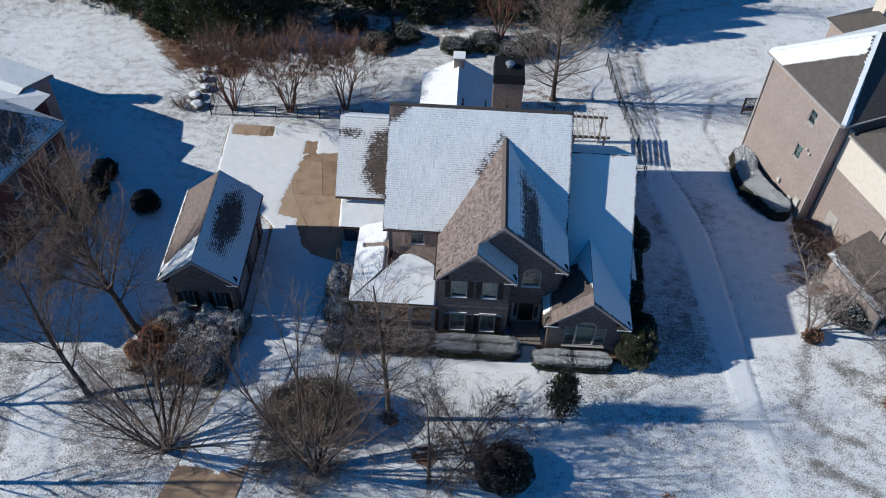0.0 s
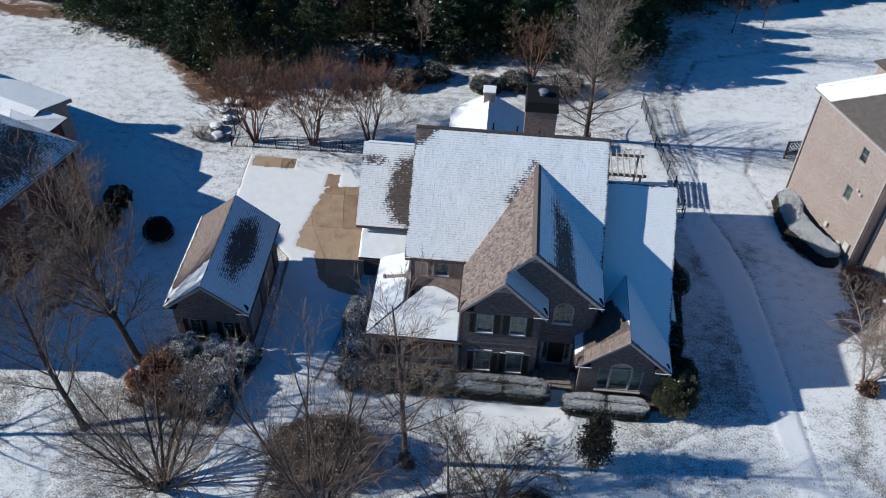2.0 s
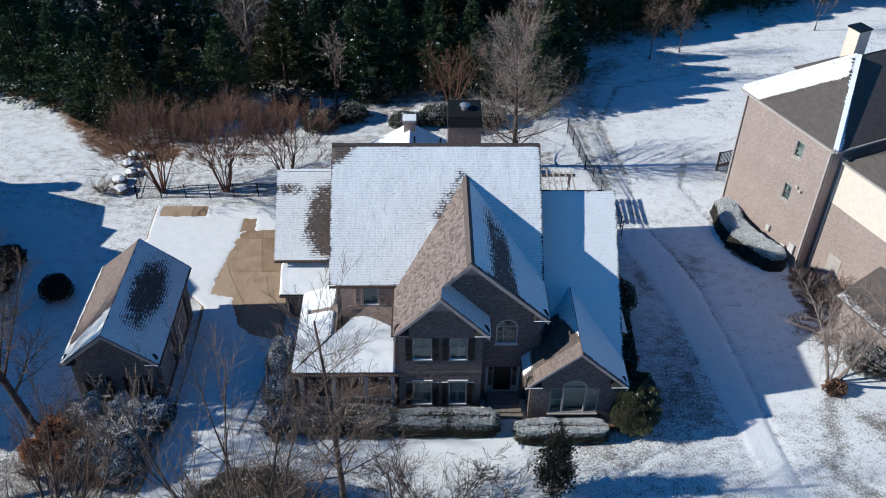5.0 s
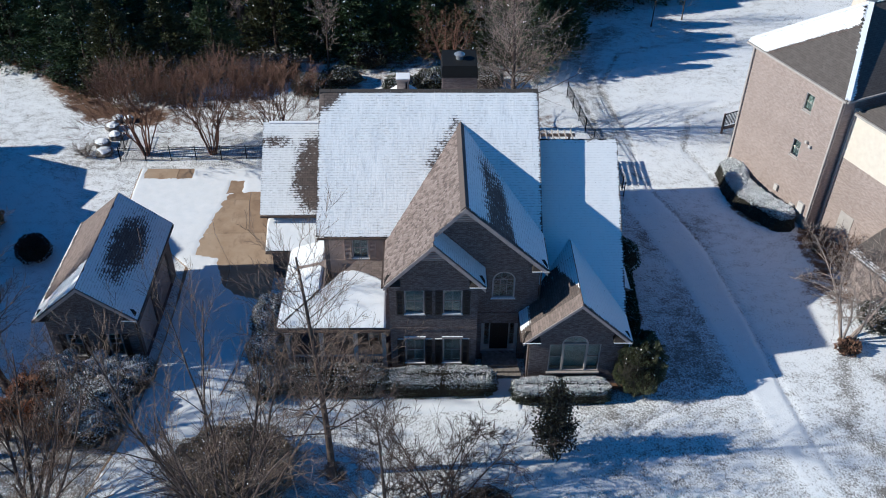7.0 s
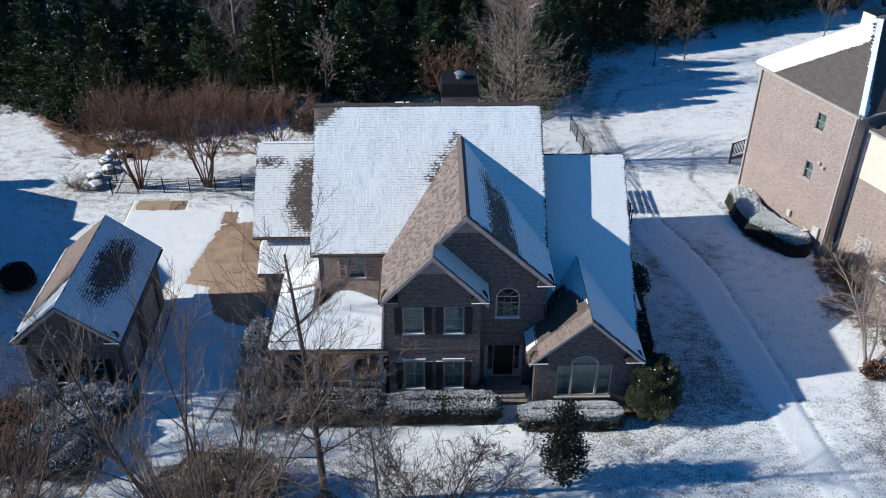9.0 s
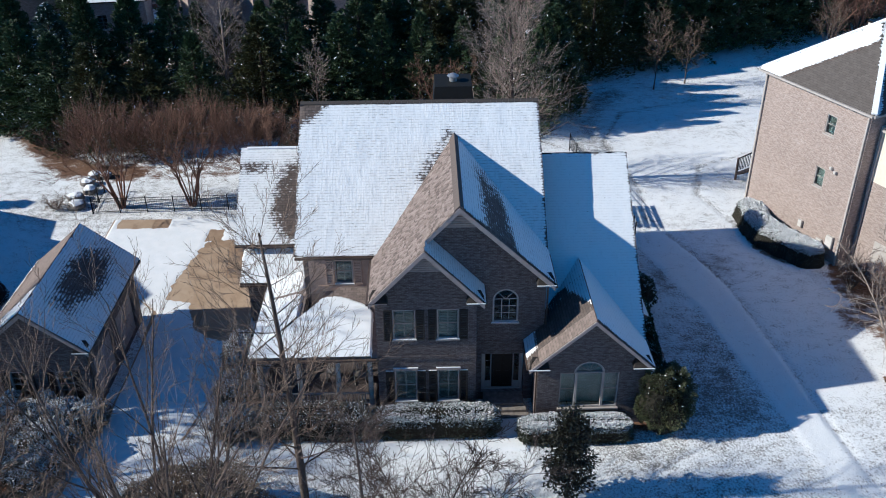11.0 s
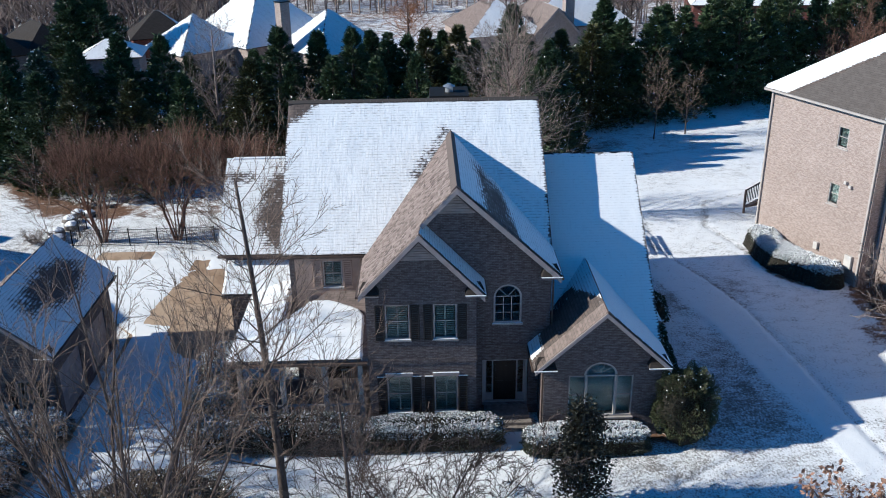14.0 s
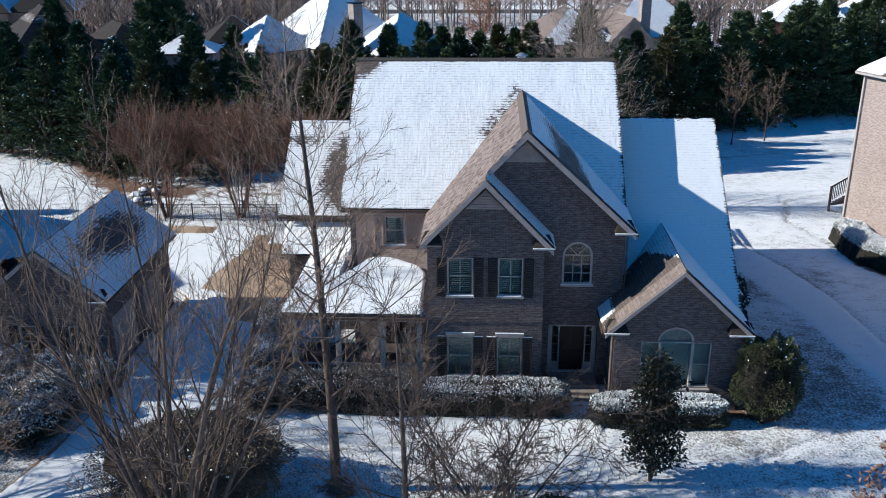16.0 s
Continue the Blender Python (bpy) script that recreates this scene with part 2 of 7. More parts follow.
TAN_SIDING = plain("tan_siding", (0.42, 0.32, 0.25), 0.7)
CREAM = plain("cream_siding", (0.66, 0.60, 0.50), 0.75, vary=0.06)
SHUTTER = plain("dark_shutter_paint", (0.022, 0.02, 0.02), 0.5)
BLACK_METAL = plain("black_metal", (0.018, 0.018, 0.02), 0.45, 0.6)
SOOT = plain("matt_black_metal", (0.014, 0.014, 0.014), 0.7, 0.0, 0.15)
GUTTER = plain("brown_gutter", (0.10, 0.075, 0.06), 0.5, 0.2)
DARK = plain("dark_door", (0.012, 0.011, 0.011), 0.35)
WOOD = plain("weathered_wood", (0.30, 0.24, 0.19), 0.8, scale=6)
STONE = plain("grey_boulder", (0.20, 0.18, 0.16), 0.9, vary=0.35, scale=5)
BARK = bark_material("grey_brown_bark", (0.045, 0.034, 0.028), (0.15, 0.12, 0.10))
STEM_BARK = bark_material("stem_bark", (0.07, 0.055, 0.045), (0.23, 0.19, 0.155))
PALE_BARK = bark_material("pale_bark", (0.16, 0.13, 0.11), (0.42, 0.36, 0.31))
RED_BARK = bark_material("myrtle_bark", (0.10, 0.055, 0.038), (0.26, 0.155, 0.11))
TWIG = twig_material("grey_twigs", (0.13, 0.103, 0.085), (0.34, 0.285, 0.24))
SHRUB_TWIG = twig_material("shrub_twigs", (0.16, 0.125, 0.098), (0.40, 0.33, 0.265))
DARK_TWIG = twig_material("dark_twigs", (0.075, 0.056, 0.042), (0.225, 0.175, 0.132))
PALE_TWIG = twig_material("pale_twigs", (0.12, 0.095, 0.078), (0.28, 0.235, 0.20))
RED_TWIG = twig_material("red_brown_twigs", (0.075, 0.048, 0.035), (0.185, 0.118, 0.082))
RUSTY_TWIG = twig_material("rusty_twigs", (0.12, 0.062, 0.03), (0.30, 0.165, 0.085))
NEEDLE = leaf_material("conifer_green", (0.014, 0.024, 0.010), (0.072, 0.098, 0.036))
BLUE_NEEDLE = leaf_material("grey_green_conifer", (0.02, 0.034, 0.023), (0.07, 0.098, 0.066))
OLIVE = leaf_material("olive_conifer", (0.02, 0.024, 0.008), (0.085, 0.085, 0.026))
LEAF = leaf_material("evergreen_leaf", (0.012, 0.02, 0.009), (0.04, 0.058, 0.024), 0.4)
CORNER_LEAF = leaf_material("olive_bush_leaf", (0.028, 0.032, 0.014), (0.10, 0.108, 0.05), 0.45)
BOX_LEAF = leaf_material("hedge_leaf", (0.022, 0.025, 0.015), (0.08, 0.082, 0.052), 0.5)
FROST_LEAF = leaf_material("frosted_leaf", (0.075, 0.072, 0.056), (0.25, 0.235, 0.19), 0.6)
DUSK_LEAF = leaf_material("dusky_leaf", (0.045, 0.042, 0.03), (0.155, 0.142, 0.105), 0.55)
RUST_LEAF = leaf_material("rust_leaf", (0.2, 0.095, 0.042), (0.46, 0.24, 0.11), 0.8)
BROWN_LEAF = leaf_material("dead_brown_leaf", (0.085, 0.05, 0.03), (0.22, 0.135, 0.085), 0.8)


# ---- building helpers ----
def part(name, bm, material, parent=None, label=""):
    """Links a bmesh as one mesh object under a thing or a part."""
    me = bpy.data.meshes.new(name)
    bm.to_mesh(me)
    bm.free()
    me.materials.append(material)
    ob = new(name, me)
    ob.parent = parent
    return tagged(ob, label=label)


def raw(name, verts, faces, material, parent=None, label="", smooth=False, uv=None):
    """The same from plain vertices and faces."""
    me = bpy.data.meshes.new(name)
    me.from_pydata([tuple(v) for v in verts], [], faces)
    if uv is not None:
        layer = me.uv_layers.new(name="UVMap")
        idx = np.empty(len(me.loops), dtype=np.int32)
        me.loops.foreach_get("vertex_index", idx)
        layer.data.foreach_set("uv", np.asarray(uv, dtype=np.float32)[idx].ravel())
    if smooth:
        me.polygons.foreach_set("use_smooth", [True] * len(me.polygons))
    me.materials.append(material)
    ob = new(name, me)
    ob.parent = parent
    return tagged(ob, label=label)


def thing(name, label, category, m=None, group="", kind=""):
    ob = new(name)
    ob.empty_display_size = 0.3
    if m is not None:
        ob.matrix_basis = m
    return tagged(ob, label, category, group, kind)


def box(bm, x0, x1, y0, y1, z0, z1, bevel=0.0, m=None):
    geo = bmesh.ops.create_cube(bm, size=1.0)
    vs = geo["verts"]
    for v in vs:
        v.co = Vector(((x0 + x1) / 2 + v.co.x * (x1 - x0), (y0 + y1) / 2 + v.co.y * (y1 - y0), (z0 + z1) / 2 + v.co.z * (z1 - z0)))
    if m is not None:
        bmesh.ops.transform(bm, matrix=m, verts=vs)
    if bevel > 0:
        bmesh.ops.bevel(bm, geom=list({e for v in vs for e in v.link_edges}), offset=bevel, segments=1, affect="EDGES")
    return bm


def boxed(*a, **k):
    return box(bmesh.new(), *a, **k)


def prism(outline, axis, a, b, bm=None):
    """A polygon of the two other axes, drawn out along axis ('x', 'y' or 'z') from a to b."""
    bm = bm or bmesh.new()

    def place(p, h):
        return {"x": (h, p[0], p[1]), "y": (p[0], h, p[1]), "z": (p[0], p[1], h)}[axis]

    lo = [bm.verts.new(place(p, a)) for p in outline]
    hi = [bm.verts.new(place(p, b)) for p in outline]
    n = len(outline)
    bm.faces.new(lo)
    bm.faces.new(hi[::-1])
    for i in range(n):
        bm.faces.new((lo[i], hi[i], hi[(i + 1) % n], lo[(i + 1) % n]))
    bmesh.ops.recalc_face_normals(bm, faces=bm.faces)
    return bm


def beam(bm, p, q, w, h=None):
    """A square bar from p to q."""
    p, q = Vector(p), Vector(q)
    d = q - p
    m = Matrix.Translation((p + q) / 2) @ d.to_track_quat("Z", "Y").to_matrix().to_4x4()
    return box(bm, -w / 2, w / 2, -(h or w) / 2, (h or w) / 2, -d.length / 2, d.length / 2, m=m)


def smooth_step(a, b, v):
    t = np.clip((v - a) / (b - a), 0, 1)
    return t * t * (3 - 2 * t)


def field(x, y, scale, seed=0.0, octaves=3):
    """Smooth noise about 0 on two arrays of metres."""
    return np.array([noise.fractal(Vector((p * scale + seed, q * scale - seed, seed)), 0.8, 2.0, octaves) for p, q in zip(np.ravel(x), np.ravel(y))]).reshape(np.shape(x))


def inside(a, b, poly):
    hit = False
    for (x0, y0), (x1, y1) in zip(poly, poly[1:] + poly[:1]):
        if (y0 > b) != (y1 > b) and a < (x1 - x0) * (b - y0) / (y1 - y0) + x0:
            hit = not hit
    return hit


def largest_sheet(cells):
    """The faces of the connected sheets that are at least half as large as the largest one; crumbs are left out."""
    left, sheets = set(cells), []
    while left:
        todo, sheet = [left.pop()], []
        while todo:
            j, i = todo.pop()
            sheet.append(cells[(j, i)])
            for k in ((j + 1, i), (j - 1, i), (j, i + 1), (j, i - 1)):
                if k in left:
                    left.discard(k)
                    todo.append(k)
        sheets.append(sheet)
    big = max((len(q) for q in sheets), default=0)
    return [f for q in sheets if len(q) >= big * 0.5 for f in q]


def roof_plane(parent, p0, p1, p3, cover=None, material=None, label="", depth=0.14, thick=0.05, step=0.16, seed=0.0, snow_label="thin ribbed snow", outline=None, snow_mat=None):
    """A slab with the eave from p0 to p1 and the upper edge from p3; cover(u, v) from 0 to 1 says where snow lies."""
    p0, p1, p3 = Vector(p0), Vector(p1), Vector(p3)
    U, V = p1 - p0, p3 - p0
    lu, lv = U.length, V.length
    eu, ev = U / lu, V / lv
    n = eu.cross(ev).normalized()
    if n.z < 0:
        n = -n
    flat = outline or [(0, 0), (lu, 0), (lu, lv), (0, lv)]
    k = len(flat)
    cs = [p0 + eu * a + ev * b for a, b in flat]
    verts = [*cs, *[c - n * depth for c in cs]]
    uv = flat * 2
    top, low = tuple(range(k)), tuple(range(2 * k - 1, k - 1, -1))
    if eu.cross(ev).z < 0:
        top, low = top[::-1], low[::-1]
    faces = [top, low, *[(i, i + k, (i + 1) % k + k, (i + 1) % k) for i in range(k)]]
    roof = raw("roof", verts, faces, material or SHINGLE, parent, label or "brown asphalt shingles", uv=uv)
    if cover is not None:
        nu, nv = max(2, int(lu / step)), max(2, int(lv / step))
        uu, vv = np.meshgrid(np.linspace(-0.02, lu + 0.02, nu + 1), np.linspace(-0.04, lv + 0.02, nv + 1))
        ragged = field(uu, vv, 0.8, seed + 3.1) * 0.28
        lay = cover(uu, vv) + ragged * smooth_step(1.02, 0.9, cover(uu, vv))
        lay -= 0.45 * smooth_step(0.14, 0.0, np.minimum(uu, lu - uu))
        c = smooth_step(-0.45, -0.3, lay)
        saw = 0.5 - np.abs(np.mod(vv / 0.29, 1) - 0.5)
        hgt = -0.03 + c * (thick + 0.03) + saw * 0.012 + 0.012 * field(uu, vv, 1.6, seed, 2)
        pts = np.array(p0)[None, :] + uu.reshape(-1, 1) * np.array(eu) + vv.reshape(-1, 1) * np.array(ev) + hgt.reshape(-1, 1) * np.array(n)
        w = nu + 1
        flip = eu.cross(ev).z < 0
        cells = {}
        for j in range(nv):
            for i in range(nu):
                a = j * w + i
                if outline and not inside((uu[j, i] + uu[j, i + 1]) / 2, (vv[j, i] + vv[j + 1, i]) / 2, outline):
                    continue
                if max(c[j, i], c[j, i + 1], c[j + 1, i], c[j + 1, i + 1]) < 0.02:
                    continue
                cells[(j, i)] = (a, a + 1, a + w + 1, a + w)[::-1] if flip else (a, a + 1, a + w + 1, a + w)
        fs = largest_sheet(cells)
        used = sorted({k for f in fs for k in f})
        at_new = {k: i for i, k in enumerate(used)}
        fs = [tuple(at_new[k] for k in f) for f in fs]
        pts, lay = pts[used], lay.ravel()[used]
        ob = raw("roof_snow", pts, fs, snow_mat or ROOF_SNOW, parent, snow_label, True, np.stack([uu.ravel(), vv.ravel()], 1)[used])
        at = ob.data.attributes.new("cover", "FLOAT", "POINT")
        at.data.foreach_set("value", lay.astype(np.float32).ravel())
    return roof


def shingle_tabs(parent, p0, p1, p3, keep, first, seed=1):
    """Single shingles on a bare slope: those in the strip 'first' are parts, the others one joined part."""
    rnd = random.Random(seed)
    p0, p1, p3 = Vector(p0), Vector(p1), Vector(p3)
    U, V = p1 - p0, p3 - p0
    lu, lv = U.length, V.length
    eu, ev = U.normalized(), V.normalized()
    n = eu.cross(ev).normalized()
    if n.z < 0:
        n = -n
    w, h = 0.19, 0.145
    meshes = []
    for k in range(4):
        bm = boxed(-w / 2 * (0.86 + 0.04 * k), w / 2 * (0.86 + 0.04 * k), 0, 0.2, 0, 0.014 + 0.004 * k)
        me = bpy.data.meshes.new("shingle")
        bm.to_mesh(me)
        bm.free()
        me.materials.append(SHINGLE_PIECE)
        meshes.append(me)
    rot = Matrix((eu, ev, n)).transposed().to_4x4()
    count, rv, rf = 0, [], []
    rows = int(lv / h)
    for r in range(rows):
        u = -rnd.random() * w
        while u < lu:
            uc, v = u + w / 2, r * h
            u += w * rnd.choice((0.8, 1.0, 1.2))
            if uc < w / 2 or uc > lu - w / 2 or not keep(uc, v):
                continue
            m = Matrix.Translation(p0 + eu * uc + ev * v + n * 0.004) @ rot @ pose(0, 0, 0, -2.5 + rnd.uniform(-1, 1), 0, rnd.uniform(-1.2, 1.2))
            if count < 290 and first(uc, v):
                ob = new("shingle", meshes[rnd.randrange(4)])
                ob.parent, ob.matrix_basis = parent, m
                count += 1
            else:
                b = len(rv)
                me = meshes[rnd.randrange(4)]
                rv += [m @ x.co for x in me.vertices]
                rf += [tuple(b + i for i in p.vertices) for p in me.polygons]
    if rv:
        tagged(raw("shingles", rv, rf, SHINGLE_REST, parent, "brown shingle tabs"), kind="stuff")


# ---- growing helpers ----
class Tubes:
    """Collects tapered tubes into one mesh."""

    def __init__(self):
        self.v, self.f = [], []

    def add(self, pts, radii, sides):
        b0 = len(self.v)
        for i, (p, r) in enumerate(zip(pts, radii)):
            d = (pts[min(i + 1, len(pts) - 1)] - pts[max(i - 1, 0)]).normalized()
            a = d.orthogonal().normalized()
            c = d.cross(a)
            for k in range(sides):
                t = 2 * math.pi * k / sides
                self.v.append(p + (a * math.cos(t) + c * math.sin(t)) * r)
        for i in range(len(pts) - 1):
            for k in range(sides):
                a, b = b0 + i * sides + k, b0 + i * sides + (k + 1) % sides
                self.f.append((a, b, b + sides, a + sides))

    def make(self, name, material, parent, label=""):
        return raw(name, self.v, self.f, material, parent, label, True)


def grow(rnd, thick, thin, p, d, length, r, level, depth, bend, up, kids, spread, shrink, twig_r, start=0.25, fork=0.42):
    """One gently curving limb with its side limbs, down to the twigs."""
    n = (9, 6, 4, 3, 3)[min(level, 4)] if level < depth else (3 if length > 0.5 else 2)
    pts, radii, way = [p.copy()], [r], d.normalized()
    curl = Vector((rnd.gauss(0, bend), rnd.gauss(0, bend), rnd.gauss(0, bend))) * (0.25 if level == 0 else 0.7)
    for i in range(n):
        way = (way + curl + Vector((rnd.gauss(0, bend), rnd.gauss(0, bend), rnd.gauss(0, bend))) * 0.7 + Vector((0, 0, up))).normalized()
        pts.append(pts[-1] + way * length / n)
        radii.append(max(twig_r * (0.5 if level == depth else 0.8), r * (1 - (0.78 if level == 0 else 0.84) * (i + 1) / n)))
    (thick if level < 2 else thin).add(pts, radii, 7 if level == 0 else (4 if level == 1 else 3))
    if level >= depth:
        return
    k = kids[min(level, len(kids) - 1)]
    turn = rnd.random() * 6.28
    for j in range(k):
        s = start + (1 - start) * (j + rnd.random()) / k
        i = min(n - 1, int(s * n))
        q = pts[i].lerp(pts[i + 1], s * n - i)
        base = (pts[i + 1] - pts[i]).normalized()
        turn += 2.4 + rnd.uniform(-0.5, 0.5)
        a = base.orthogonal().normalized()
        side = a * math.cos(turn) + base.cross(a) * math.sin(turn)
        sp = (spread[min(level, len(spread) - 1)] if type(spread) is tuple else spread) * rnd.uniform(0.7, 1.3)
        sh = shrink[min(level, len(shrink) - 1)] if type(shrink) is tuple else shrink
        grow(rnd, thick, thin, q, base * math.cos(sp) + side * math.sin(sp), length * sh * rnd.uniform(0.55, 1.15) * (1.15 - 0.55 * s), max(twig_r, radii[i] * (fork if level == 0 else 0.5)), level + 1, depth, bend * 1.25, up, kids, spread, shrink, twig_r, 0.15, fork)


def bare_tree(name, label, x, y, height, r, seed, stems=1, lean=(0, 0), flare=0.35, kids=(12, 7, 5), spread=0.8, shrink=0.5, depth=3, bark=None, twig=None, twig_r=0.012, up=0.05, bend=0.09, start=0.3, z=0.0, group="", fork=0.42):
    """A leafless tree: trunk or several stems, limbs and fine twigs."""
    rnd = random.Random(seed)
    ob = thing(name, label, "tree" if height > 3.5 else "shrub", Matrix.Translation((x, y, z)), group)
    thick, thin = Tubes(), Tubes()
    for s in range(stems):
        a = 6.28 * (s + rnd.random() * 0.6) / stems
        f = 0 if stems == 1 else flare * rnd.uniform(0.5, 1.2)
        d = Vector((math.cos(a) * f + lean[0], math.sin(a) * f + lean[1], 1))
        o = Vector((math.cos(a) * r * 1.2, math.sin(a) * r * 1.2, -0.1)) if stems > 1 else Vector((0, 0, -0.1))
        grow(rnd, thick, thin, o, d, height * (1 if stems == 1 else rnd.uniform(0.75, 1.05)), r * (1 if stems == 1 else rnd.uniform(0.6, 1)), 0, depth, bend if stems > 1 else bend * 0.3, up, kids, spread, shrink, twig_r, start, fork)
    if stems == 1:
        thick.add([Vector((0, 0, -0.1)), Vector((0, 0, 0.15)), Vector((lean[0] * 0.5, lean[1] * 0.5, 0.5))], [r * 1.7, r * 1.3, r * 1.0], 9)
    thick.make("trunk", bark or BARK, ob)
    thin.make("crown", twig or TWIG, ob)
    return ob


def forked_tree(name, label, x, y, height, seed, stems=9, flare=0.34, whips=8, bark=None, twig=None, group=""):
    """A vase of smooth stems that fork again and again into a wide umbrella of upright whips."""
    rnd = random.Random(seed)
    ob = thing(name, label, "tree", Matrix.Translation((x, y, 0)), group)
    thin = Tubes()

    def limb(p, d, length, r, level):
        n = 4 if level < 2 else 3
        pts, radii, way = [p], [r], d.normalized()
        for i in range(n):
            way = (way + Vector((rnd.gauss(0, 0.10), rnd.gauss(0, 0.10), rnd.gauss(0, 0.06) + 0.02))).normalized()
            pts.append(pts[-1] + way * length / n)
            radii.append(r * (1 - 0.3 * (i + 1) / n))
        if level == 0:
            stem = Tubes()
            stem.add(pts, radii, 6)
            stem.make("stem", bark or RED_BARK, ob)
        else:
            thin.add(pts, radii, 4 if level < 3 else 3)
        a = way.orthogonal().normalized()
        b = way.cross(a)
        if level == 3:
            for _ in range(whips):
                t, sp = rnd.random() * 6.28, rnd.uniform(0.15, 0.75)
                q = pts[rnd.randint(1, n)]
                w = way * math.cos(sp) + (a * math.cos(t) + b * math.sin(t)) * math.sin(sp) + Vector((0, 0, 0.25))
                l = height * rnd.uniform(0.07, 0.15)
                m = q + w * l * 0.5 + Vector((rnd.gauss(0, 0.05), rnd.gauss(0, 0.05), 0.03))
                thin.add([q, m, m + (w + Vector((rnd.gauss(0, 0.25), rnd.gauss(0, 0.25), 0.3))).normalized() * l * 0.5], [0.011, 0.009, 0.005], 3)
            return
        turn = rnd.random() * 6.28
        for k in range((3, 3, 4)[level]):
            turn += 6.28 / (3, 3, 4)[level] + rnd.uniform(-0.4, 0.4)
            sp = rnd.uniform(0.25, 0.66)
            q = pts[-1] if k else pts[-2]
            limb(q, way * math.cos(sp) + (a * math.cos(turn) + b * math.sin(turn)) * math.sin(sp), height * (0.22, 0.2, 0.15)[level] * rnd.uniform(0.75, 1.2), radii[-1] * (0.72, 0.62, 0.5)[level], level + 1)

    for k in range(stems):
        t = 6.28 * (k + rnd.random() * 0.7) / stems
        f = flare * rnd.uniform(0.45, 1.25)
        limb(Vector((math.cos(t) * 0.16, math.sin(t) * 0.16, -0.1)), Vector((math.cos(t) * f, math.sin(t) * f, 1)), height * rnd.uniform(0.3, 0.42), rnd.uniform(0.05, 0.085), 0)
    thin.make("crown", twig or RED_TWIG, ob)
    return ob


def leaf_cloud(points, normals, size, rnd, droop=0.0, slim=0.5, jitter=0.8, blade=False):
    """Small folded leaves at the points, turned about the normals."""
    n = len(points)
    rs = np.random.RandomState(rnd)
    d = normals + rs.normal(0, jitter, (n, 3))
    d[:, 2] -= droop
    d /= np.linalg.norm(d, axis=1)[:, None]
    a = np.cross(d, rs.normal(0, 1, (n, 3)))
    a /= np.linalg.norm(a, axis=1)[:, None] + 1e-9
    s = (size * rs.uniform(0.6, 1.4, n))[:, None]
    up = np.cross(a, d)
    tip = points + d * s
    l, r = points + d * s * 0.45 + a * s * slim * 0.5 + up * s * 0.08, points + d * s * 0.45 - a * s * slim * 0.5 + up * s * 0.08
    if blade:
        verts = np.stack([points + a * s * slim * 0.5, tip, points - a * s * slim * 0.5], 1).reshape(-1, 3)
        return verts, [(3 * i, 3 * i + 1, 3 * i + 2) for i in range(n)]
    verts = np.stack([points, l, tip, r], 1).reshape(-1, 3)
    faces = [(4 * i, 4 * i + 1, 4 * i + 2, 4 * i + 3) for i in range(n)]
    return verts, faces


def blob(points_n, rx, ry, rz, lumps, seed, box_like=0.0, lump=0.16):
    """Random places on and just under a lumpy rounded mass that stands on z = 0, with outward normals."""
    rs = np.random.RandomState(seed)
    d = rs.normal(0, 1, (points_n, 3))
    d /= np.linalg.norm(d, axis=1)[:, None]
    d[:, 2] = np.where(d[:, 2] < -0.55, -d[:, 2], d[:, 2])
    e = d.copy()
    if box_like > 0:
        e = np.sign(d) * np.abs(d) ** (1 - box_like)
        e /= np.max(np.abs(e), axis=1)[:, None] ** box_like
    wob = 1 + lump * np.array([noise.noise(Vector(q) * lumps + Vector((seed, 0, 0))) for q in d])
    shell = 1 - np.abs(rs.normal(0, 0.07, points_n))
    p = e * (wob * shell)[:, None] * np.array((rx, ry, rz * 0.6))
    p[:, 2] += rz * 0.45
    p[:, 2] = np.maximum(p[:, 2], 0.03)
    return p, d


